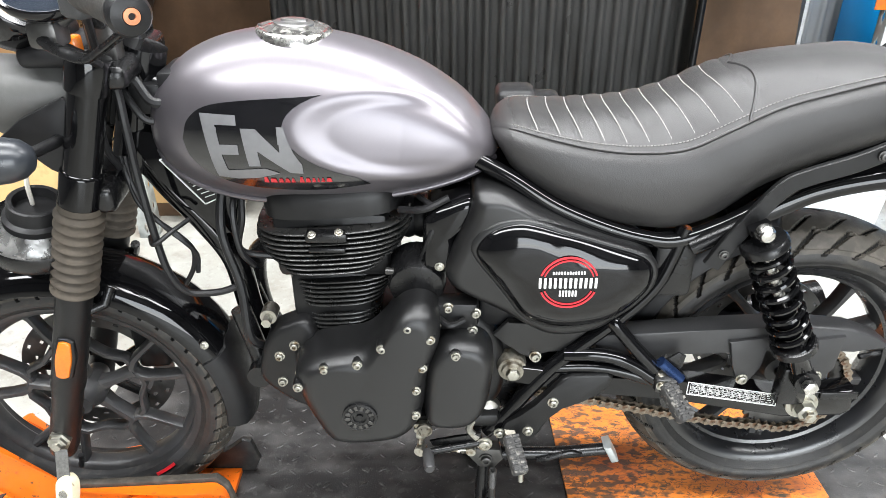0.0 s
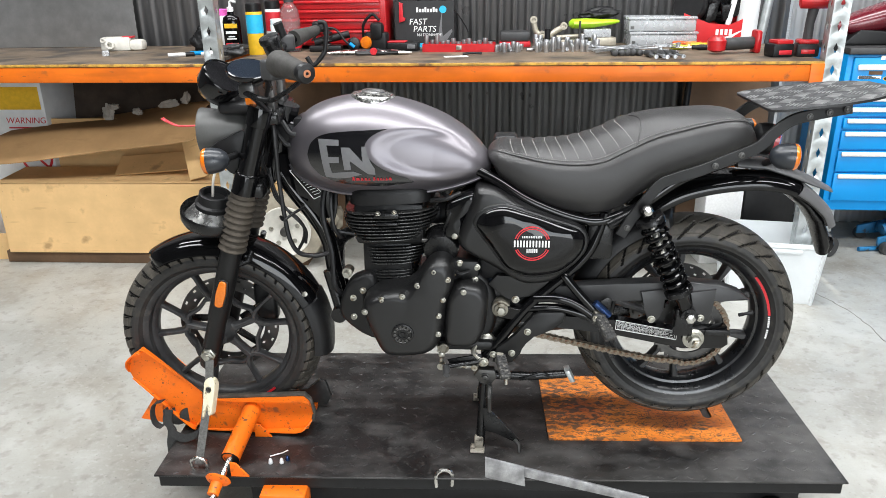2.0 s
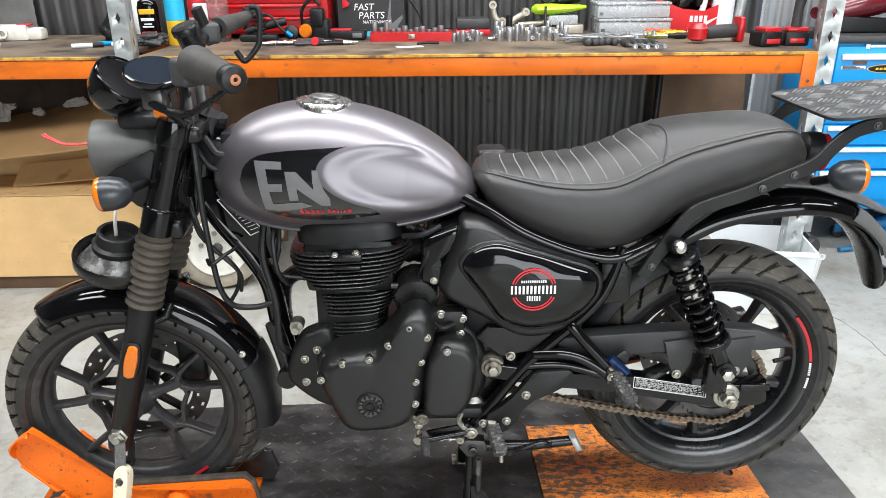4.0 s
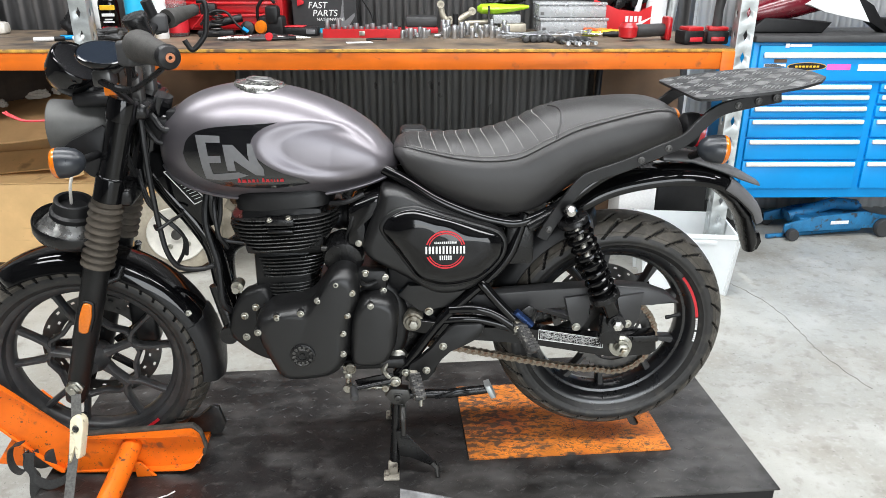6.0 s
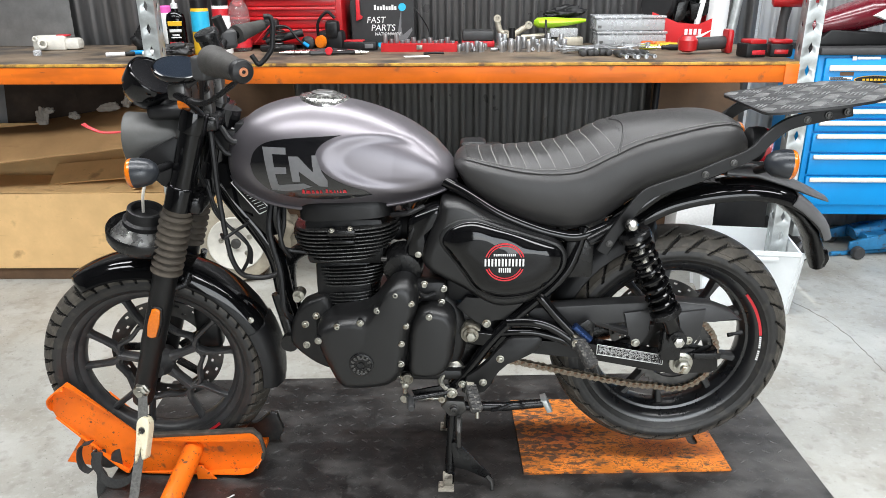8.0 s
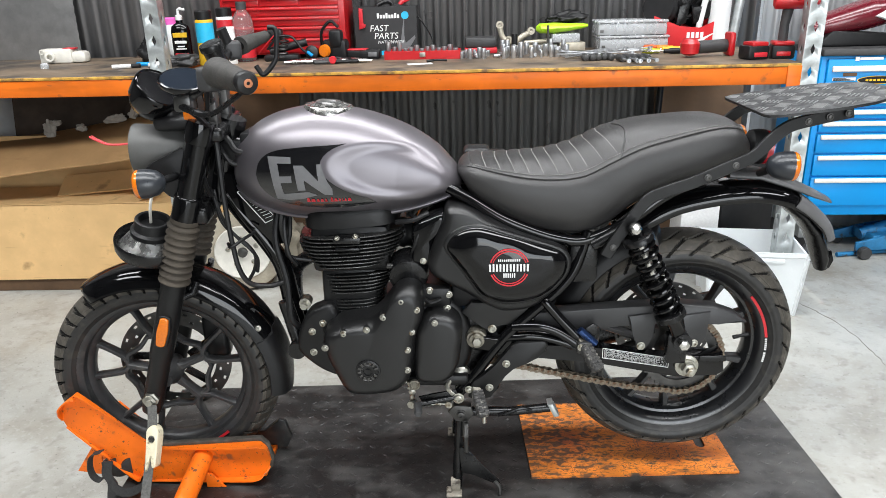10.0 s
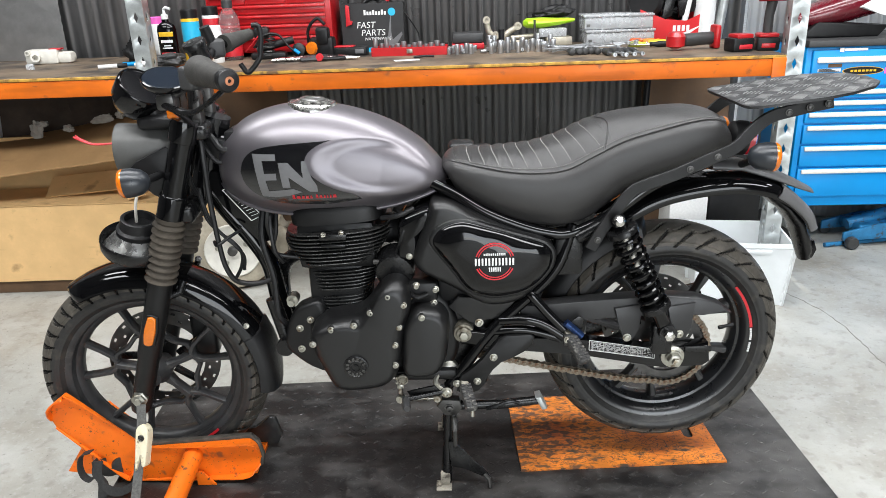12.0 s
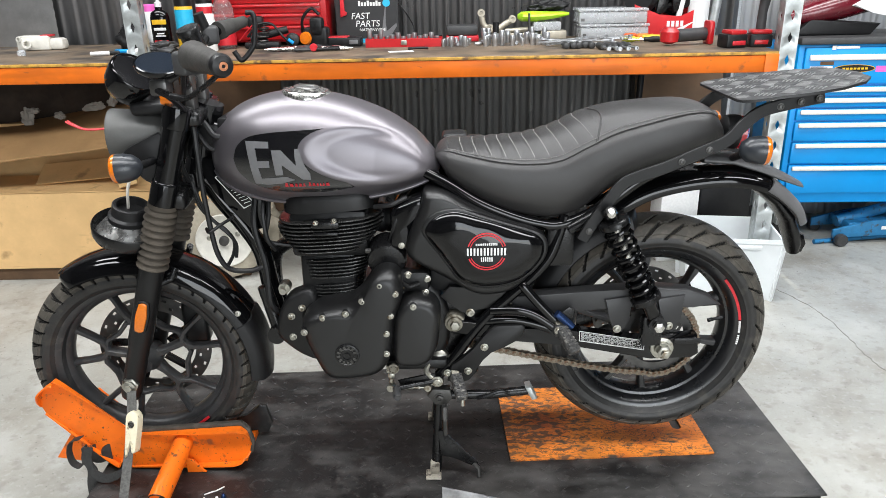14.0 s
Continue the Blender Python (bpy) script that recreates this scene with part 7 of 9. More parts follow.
ribbon(bm, [(-0.735, -0.150, 0.262), (-0.748, -0.152, 0.236), (-0.785, -0.15, 0.218), (-0.815, -0.145, 0.222), (-0.832, -0.14, 0.238)], 0.026, 0.003, (0.2, 0.3, 0.93))
part("spare_webbing", bm, M_STRAPBLACK, strap, "looped black strap tail")
bm = bmesh.new()
BK = along((-0.678, -0.208, 0.325), (-0.670, -0.162, 0.45))
oval = [(-0.015, -0.06), (-0.0175, 0.03), (-0.0145, 0.052), (0, 0.062), (0.0145, 0.052), (0.0175, 0.03), (0.014, -0.02), (0.012, -0.042), (0.003, -0.046), (-0.003, -0.02)]
dome(bm, [(x, z + 0.062) for x, z in oval], 0.012, -0.012, 0.004, 3, soft=True, k=4, m=BK @ pose(0, 0, 0, 0, 0, 0) @ pose(0, 0, 0, 0, 0, 180))
part("buckle", bm, M_CREAM, strap, "cream cam buckle")
bm = bmesh.new()
rod(bm, BK @ Vector((0, -0.014, 0.09)), BK @ Vector((0, 0.014, 0.09)), 0.009, 16)
part("buckle_pin", bm, M_CHROME, strap)
bm = bmesh.new()
tube(bm, spline([(-0.715, -0.272, DECK), (-0.717, -0.275, DECK + 0.03), (-0.695, -0.278, DECK + 0.045), (-0.673, -0.275, DECK + 0.03), (-0.675, -0.272, DECK)], 8), 0.005, 10)
part("deck_ring", bm, M_CHROME, strap, "bright steel deck ring")

# ---- bench on pallet racking ----
BENCH = pose(0.18, 1.545, 0, 0, 0, -1.4)
BTOP = 1.133


def bpose(x, y, turn=0.0, z=BTOP):
    """A place on the bench: x along it, y back from its front edge."""
    return BENCH @ pose(x - 0.18, y, z, 0, 0, turn)


def on_bench(bm):
    bmesh.ops.transform(bm, matrix=BENCH, verts=bm.verts)
    return bm


bench = thing("workbench", (0.18, 1.545, 0), "workbench of orange pallet-rack beams with a worn plywood top", "workbench")
XL, XR = -1.385, 1.435  # upright inner lines in bench space
for x0, x1 in ((XL + 0.03, XR), (-4.2, XL - 0.07)):
    bm = bmesh.new()
    rbox(bm, (x0, 0.012, BTOP - 0.018), (x1, 0.96, BTOP), 0.002, 1)
    top = part("bench_top", on_bench(bm), M_BOARD, bench, "worn oil-stained plywood top")
    bm = bmesh.new()
    rbox(bm, (x0, 0.0, BTOP - 0.016), (x1, 0.012, BTOP - 0.003), 0.002, 1)
    part("top_edge", on_bench(bm), M_YELLOWEDGE, top, "yellow painted front edge")
    for y in (0.0, 0.90):
        bm = bmesh.new()
        rbox(bm, (x0, y + 0.003, BTOP - 0.092), (x1, y + 0.045, BTOP - 0.018), 0.004)
        part("beam", on_bench(bm), M_RACKORANGE, bench, "orange rack beam")
    for xe in ((x0, x1 - 0.06) if x0 > -2 else ()):
        bm = bmesh.new()
        rbox(bm, (xe, -0.004, BTOP - 0.20), (xe + 0.06, 0.0025, BTOP - 0.012), 0.003)
        clip = part("beam_connector", on_bench(bm), M_RACKORANGE, bench)
        bm = bmesh.new()
        lathe(bm, [(0.006, 0), (0.006, 0.004), (0.003, 0.005)], along((xe + 0.03, -0.004, BTOP - 0.12), (xe + 0.03, -0.02, BTOP - 0.12)), 10)
        part("rivet", on_bench(bm), M_DARKSTEEL, clip)


def upright(x, y0):
    """A galvanised rack post: a channel with rows of teardrop slots cut through."""
    bm = bmesh.new()
    W, D, pitch = 0.072, 0.062, 0.095

    def panel(p0, ax, w):
        """A strip with a column of diamond slots."""
        o, a = Vector(p0), Vector(ax)
        for k in range(int(2.4 / pitch)):
            z0 = k * pitch

            def v(c, f):
                return bm.verts.new(o + a * (c * w) + Vector((0, 0, z0 + f * pitch)))

            for quad in (((0, 0), (1, 0), (0.5, 0.24)), ((0, 1), (0.5, 0.76), (1, 1)), ((0, 0), (0.5, 0.24), (0.36, 0.5), (0, 0.5)), ((0, 0.5), (0.36, 0.5), (0.5, 0.76), (0, 1)),
                         ((1, 0), (1, 0.5), (0.64, 0.5), (0.5, 0.24)), ((1, 0.5), (1, 1), (0.5, 0.76), (0.64, 0.5))):
                bm.faces.new([v(c, f) for c, f in quad])

    panel((x, y0, 0.0), (1, 0, 0), W)
    panel((x + W, y0, 0.0), (0, 1, 0), D)
    panel((x, y0, 0.0), (0, 1, 0), D)
    bmesh.ops.remove_doubles(bm, verts=bm.verts, dist=0.0004)
    ob = link("rack_upright", on_bench(bm), M_GALV, 4)
    sol = ob.modifiers.new("thickness", "SOLIDIFY")
    sol.thickness, sol.offset = 0.003, 0.0
    parent_to(ob, bench)
    return ob


for x in (XL - 0.06, XR - 0.002):
    upright(x, 0.0)

# ---- cartons below the bench ----
def carton(at, size, turn, label, flaps=(), tape=False):
    w, d, h = size
    root = thing("cardboard_box", (0, 0, 0), label, "box", "cartons under the bench")
    th = 0.006
    for nm, lo, hi in (("front", (0, 0, 0), (w, th, h)), ("back", (0, d - th, 0), (w, d, h)), ("side", (0, th, 0), (th, d - th, h)), ("side", (w - th, th, 0), (w, d - th, h)), ("bottom", (th, th, 0), (w - th, d - th, th))):
        bm = bmesh.new()
        rbox(bm, lo, hi, 0.0015, 1)
        part(nm, bm, M_CARTON, root)
    for fx, fy, fw, fd, rx, ry in flaps:
        bm = bmesh.new()
        rbox(bm, (0, 0, 0), (fw, fd, 0.005), 0.001, 1)
        bmesh.ops.transform(bm, matrix=Matrix.Translation((fx, fy, h)) @ pose(0, 0, 0, rx, ry, 0), verts=bm.verts)
        part("flap", bm, M_CARTON, root)
    root.matrix_basis = pose(*at, 0, 0, turn)
    return root


carton((-2.62, 1.76, 0.07), (1.72, 0.36, 0.405), 0.6, "large pale brown cardboard box on a flattened carton under the bench",
       flaps=((0.0, 0.01, 1.7, 0.30, 2.5, 0),))
carton((-2.62, 2.16, 0.0), (1.15, 0.36, 0.76), 0.0, "tall brown cardboard box behind another under the bench")

# ---- blue tool cabinet ----
def tool_cabinet():
    root = thing("tool_cabinet", (2.03, 2.07, 0), "blue roller tool cabinet with aluminium drawer pulls", "tool cabinet")
    T = pose(2.03, 2.07, 0, 0, 0, -2.0)
    W, D, H, z0 = 1.75, 0.5, 1.10, 0.25

    def tp(name, bm, material, label="", parent=None):
        bmesh.ops.transform(bm, matrix=T, verts=bm.verts)
        return part(name, bm, material, parent or root, label)

    bm = bmesh.new()
    rbox(bm, (-0.06, 0.02, z0), (W, D, H), 0.01)
    tp("body", bm, M_TBLUE, "blue steel carcass")
    bm = bmesh.new()
    rbox(bm, (-0.065, -0.01, H), (W, D, H + 0.035), 0.008)
    tp("top_mat", bm, M_GREYPL, "dark rubber top")
    for x0, x1, zz in ((-0.03, 1.72, (1.065, 0.885)),):
        bm = bmesh.new()
        rbox(bm, (x0, 0.0, 0.90), (x1, 0.024, 1.085), 0.006)
        dr = tp("drawer", bm, M_TBLUE)
        bm = bmesh.new()
        rbox(bm, (x0 + 0.02, -0.016, 1.022), (x1 - 0.02, 0.002, 1.050), 0.006)
        tp("pull", bm, M_ALU, "aluminium drawer pull", dr)
    for x0, x1 in ((-0.03, 0.60), (0.645, 1.72)):
        levels = [0.892, 0.836, 0.776, 0.706, 0.596, 0.472, 0.305]
        for a, b in zip(levels, levels[1:]):
            bm = bmesh.new()
            rbox(bm, (x0, 0.0, b + 0.006), (x1, 0.024, a - 0.004), 0.005)
            dr = tp("drawer", bm, M_TBLUE)
            if a > 0.36:
                bm = bmesh.new()
                rbox(bm, (x0 + 0.015, -0.014, a - 0.032), (x1 - 0.01, 0.002, a - 0.008), 0.006)
                tp("pull", bm, M_ALU, "aluminium drawer pull", dr)
    for x in (0.0, 1.6):
        for y in (0.08, 0.42):
            bm = bmesh.new()
            lathe(bm, [(0.015, -0.018), (0.055, -0.018), (0.06, -0.01), (0.06, 0.01), (0.055, 0.018), (0.015, 0.018)], Matrix.Translation((x, y, 0.06)) @ pose(0, 0, 0, 0, 90, 40), 24)
            c = tp("castor", bm, M_GREYPL)
            bm = bmesh.new()
            rbox(bm, (x - 0.03, y - 0.03, 0.11), (x + 0.03, y + 0.03, z0), 0.006)
            tp("castor_fork", bm, M_GALV, "", c)
    return root, T


cabinet, CAB = tool_cabinet()

# ---- things on the bench ----
def at_bench(root, x, y, turn=0.0, z=BTOP):
    """Sets a thing, built round its own origin, down on the bench at x, y of the workshop."""
    root.matrix_basis = pose(x, y, z, 0, 0, turn)
    return root


def flat_text(parent, words, size, m, material, name="lettering"):
    cu = bpy.data.curves.new(name, "FONT")
    cu.body, cu.size, cu.extrude = words, size, 0.0004
    cu.align_x = "LEFT"
    cu.shear = 0.15
    tmp = new(name, cu)
    me = bpy.data.meshes.new_from_object(tmp)
    bpy.data.objects.remove(tmp)
    me.transform(m)
    me.materials.clear()
    me.materials.append(material)
    ob = new(name, me)
    return tagged(parent_to(ob, parent), "white printed words")


def front_text(parent, words, size, x, y, z, material):
    return flat_text(parent, words, size, pose(x, y, z, 90, 0, 0), material)


def pump_bottle():
    r = thing("polish_bottle", label="black polish bottle with a yellow label and white pump", category="bottle")
    bm = bmesh.new()
    lathe(bm, [(0.040, 0), (0.044, 0.004), (0.044, 0.16), (0.038, 0.185), (0.016, 0.20), (0.016, 0.215)], None, 24)
    bmesh.ops.scale(bm, vec=(1.1, 0.7, 1), verts=bm.verts)
    part("body", bm, M_GLOSS, r)
    bm = bmesh.new()
    lathe(bm, [(0.017, 0.213), (0.018, 0.235), (0.008, 0.24), (0.006, 0.265)], None, 16)
    tube(bm, [(0, 0, 0.262), (0.012, -0.005, 0.27), (0.035, -0.01, 0.262)], 0.007, 8)
    part("pump", bm, M_WHITEPL, r, "white pump head")
    for z0, z1, m in ((0.128, 0.152, M_YELLOW), (0.02, 0.05, M_RED)):
        bm = bmesh.new()
        rbox(bm, (-0.035, -0.0325, z0), (0.035, -0.029, z1), 0.002, 1)
        part("label", bm, m, r)
    bm = bmesh.new()
    for k, w in ((0.098, 0.03), (0.080, 0.018), (0.068, 0.026)):
        rbox(bm, (-w, -0.0325, k), (w, -0.030, k + (0.014 if k > 0.09 else 0.007)), 0.001, 1)
    part("label_bars", bm, M_WHITE, r, "white label bars")
    return r


def spray_can(body, cap, stripe=None, h=0.19, rad=0.031, label="", nm="spray_can"):
    r = thing(nm, label=label, category="can")
    bm = bmesh.new()
    lathe(bm, [(rad - 0.002, 0), (rad, 0.004), (rad, h * 0.82), (rad * 0.85, h * 0.87), (rad * 0.62, h * 0.9)], None, 24)
    part("body", bm, body, r)
    bm = bmesh.new()
    lathe(bm, [(rad * 0.95, h * 0.80), (rad * 0.97, h * 0.98), (rad * 0.85, h)], None, 24)
    part("cap", bm, cap, r)
    if stripe:
        bm = bmesh.new()
        lathe(bm, [(rad + 0.0006, h * 0.42), (rad + 0.0006, h * 0.78)], None, 24)
        part("label_band", bm, stripe, r)
    return r


def clear_bottle():
    r = thing("clear_bottle", label="clear plastic bottle with pale fluid and a grey cap", category="bottle")
    bm = bmesh.new()
    lathe(bm, [(0.048, 0), (0.053, 0.006), (0.053, 0.19), (0.044, 0.225), (0.024, 0.255), (0.022, 0.262)], None, 24)
    part("body", bm, M_CLEARBOTTLE, r)
    bm = bmesh.new()
    lathe(bm, [(0.027, 0.258), (0.027, 0.292), (0.023, 0.296)], None, 18)
    part("cap", bm, M_GREYPL, r)
    bm = bmesh.new()
    lathe(bm, [(0.0536, 0.02), (0.0536, 0.10)], None, 24)
    part("label_band", bm, M_RED, r)
    return r


at_bench(pump_bottle(), -1.315, 2.15, 8)
at_bench(spray_can(M_YELLOW, M_PLASTIC, M_CYAN, 0.262, 0.043, "yellow and blue spray can with a black cap"), -1.137, 2.00)
at_bench(spray_can(M_WHITE, M_PLASTIC, M_RED, 0.27, 0.042, "white spray can with a black cap"), -1.076, 2.14)
at_bench(spray_can(M_WHITE, M_WHITE, None, 0.18, 0.032, "short white aerosol can"), -1.03, 2.03)
at_bench(clear_bottle(), -0.985, 2.145)
at_bench(spray_can(M_WHITE, M_MAGENTA, None, 0.22, 0.036, "white spray can with a pink cap"), -1.44, 2.36)


def crumpled(nm, sx, sy, sz, material, label, category, seed=1, lumps=9):
    random.seed(seed)
    bm = bmesh.new()
    bmesh.ops.create_icosphere(bm, subdivisions=4, radius=1.0)
    for v in bm.verts:
        d = noise.noise(v.co * 1.7 + Vector((seed * 7.3, 0, 0))) * 0.55 + noise.noise(v.co * 4.1 + Vector((seed, 3, 0))) * 0.25
        v.co *= 1 + d
        v.co = Vector((v.co.x * sx, v.co.y * sy, max(0.0, v.co.z * sz + sz * 0.8)))
    return solo(nm, bm, material, label, category, smooth=60)


crumpled("work_glove", 0.085, 0.05, 0.030, M_GREYPL, "crumpled dark grey work gloves", "gloves", 3).matrix_basis = pose(-1.27, 1.98, BTOP, 0, 0, 10)


def red_chest():
    r = thing("tool_chest", label="red steel tool chest with shallow drawers on the bench", category="tool chest")
    W, D, H = 0.66, 0.30, 0.52
    bm = bmesh.new()
    rbox(bm, (-W / 2, 0.012, 0.02), (W / 2, D, H), 0.008)
    part("body", bm, M_TRED, r)
    zs = [0.03, 0.105, 0.165, 0.215, 0.265, 0.315, 0.375, 0.44]
    for k, (a, b) in enumerate(zip(zs, zs[1:])):
        cols = ((-W / 2 + 0.02, W / 2 - 0.03),) if k < 4 else ((-W / 2 + 0.02, -0.12), (-0.11, 0.09), (0.10, W / 2 - 0.03))
        for x0, x1 in cols:
            bm = bmesh.new()
            rbox(bm, (x0, 0.0, a + 0.003), (x1, 0.014, b - 0.003), 0.003)
            d = part("drawer", bm, M_TRED, r)
            bm = bmesh.new()
            rbox(bm, (x0, -0.012, b - 0.018), (x1, 0.003, b - 0.006), 0.004)
            part("pull_lip", bm, M_TRED, d)
    return r


at_bench(red_chest(), -0.80, 2.24, -1)


def shock_unit():
    r = thing("shock_absorber", label="small black shock absorber with a coil spring and cables", category="shock absorber")
    bm = bmesh.new()
    rod(bm, (-0.09, 0, 0.05), (0.10, 0.02, 0.09), 0.02, 14)
    part("body", bm, M_PLASTIC, r)
    bm = bmesh.new()
    mm = along((-0.03, -0.01, 0.01), (-0.01, 0.0, 0.14))
    tube(bm, [mm @ Vector((0.024 * math.cos(a), 0.024 * math.sin(a), 0.12 * i / 84)) for i, a in enumerate(2 * math.pi * q / 14 for q in range(85))], 0.0045, 6)
    part("spring", bm, M_DARKSTEEL, r)
    bm = bmesh.new()
    rbox(bm, (-0.12, -0.03, 0), (0.06, 0.05, 0.035), 0.012)
    rbox(bm, (-0.10, 0.0, 0.10), (-0.02, 0.06, 0.16), 0.015)
    part("bracket", bm, M_PLASTIC, r)
    bm = bmesh.new()
    tube(bm, spline([(-0.1, -0.02, 0.06), (-0.04, -0.03, 0.12), (0.03, -0.03, 0.12), (0.08, -0.04, 0.06), (0.12, -0.04, 0.03)], 6), 0.006, 8)
    part("cable", bm, M_PLASTIC, r)
    bm = bmesh.new()
    tube(bm, [(0.105, -0.04, 0.045), (0.13, -0.04, 0.025)], 0.009, 8)
    part("connector", bm, M_TBLUE, r)
    bm = bmesh.new()
    tube(bm, spline([(-0.15, 0.02, 0.04), (-0.10, 0.0, 0.09), (-0.06, 0.0, 0.13)], 6), 0.003, 6)
    part("wire", bm, M_RED, r)
    return r


at_bench(shock_unit(), -0.76, 2.12, 5)


def lamp_parts():
    r = thing("switch_assembly", label="black handlebar switch assembly with an amber lens", category="motorcycle part")
    bm = bmesh.new()
    rbox(bm, (-0.02, -0.02, 0.0), (0.11, 0.06, 0.10), 0.018)
    rbox(bm, (0.02, -0.03, 0.06), (0.09, 0.03, 0.15), 0.018)
    part("body", bm, M_PLASTIC, r)
    bm = bmesh.new()
    lathe(bm, [(0.03, 0), (0.034, 0.006), (0.030, 0.018), (0.012, 0.022)], along((0.0, -0.02, 0.045), (-0.01, -0.06, 0.05)), 24)
    part("lens", bm, M_AMBER, r, "amber lens")
    bm = bmesh.new()
    tube(bm, spline([(-0.03, 0.02, 0.06), (-0.02, 0.0, 0.14), (0.03, 0.0, 0.19), (0.07, 0.0, 0.16)], 6), 0.008, 8)
    part("loop", bm, M_PLASTIC, r)
    bm = bmesh.new()
    lathe(bm, [(0.02, 0), (0.035, 0.008), (0.035, 0.03), (0.02, 0.04)], along((-0.07, -0.01, 0.035), (-0.07, -0.06, 0.045)), 20)
    part("housing", bm, M_PLASTIC, r)
    return r


at_bench(lamp_parts(), -0.56, 2.14, -8)


def pliers(m, handle, label):
    r = thing("pliers", label=label, category="pliers", group="pliers on the bench")
    for s in (-1, 1):
        bm = bmesh.new()
        tube(bm, spline([(0.0, 0.0, 0.012), (0.04, s * 0.018, 0.012), (0.09, s * 0.026, 0.012), (0.14, s * 0.020, 0.012)], 5), 0.009, 8)
        part("handle", bm, handle, r)
        bm = bmesh.new()
        tube(bm, [(0.01, 0, 0.012), (-0.02, s * 0.010, 0.012), (-0.06, s * 0.003, 0.012)], [0.011, 0.009, 0.003], 8)
        part("jaw", bm, M_CHROME, r)
    r.matrix_basis = m
    return r


for k, (x, y, t, hm) in enumerate(((-0.68, 1.93, 15, M_CHROME), (-0.60, 1.97, 30, M_GREYPL), (-0.45, 1.93, 200, M_GREYPL), (-0.40, 1.97, 160, M_PLASTIC), (-0.36, 1.92, 185, M_PLASTIC))):
    pliers(pose(x, y, BTOP, 0, 0, t), hm, "steel pliers with " + ("bare" if hm is M_CHROME else "dark rubber") + " handles")
bm = bmesh.new()
lathe(bm, [(0.018, 0), (0.019, 0.004), (0.019, 0.02), (0.016, 0.024)], pose(0, 0, 0.02, 90, 0, 0), 20)
solo("red_cap", bm, M_RED, "round red plastic cap lying on the bench", "cap", m=pose(-0.49, 1.90, BTOP, 0, 0, 0))


def charger():
    r = thing("battery_tester", label="black and red battery tester with a small display", category="tester")
    bm = bmesh.new()
    rbox(bm, (-0.09, -0.04, 0), (0.09, 0.04, 0.045), 0.01)
    part("body", bm, M_PLASTIC, r)
    bm = bmesh.new()
    rbox(bm, (-0.088, -0.038, 0.043), (0.02, 0.038, 0.05), 0.004)
    part("lid", bm, M_RED, r)
    bm = bmesh.new()
    rbox(bm, (0.03, -0.0425, 0.012), (0.075, -0.039, 0.034), 0.002)
    part("display", bm, M_GREYPRINT, r)
    return r


at_bench(charger(), -0.37, 2.16, -4)


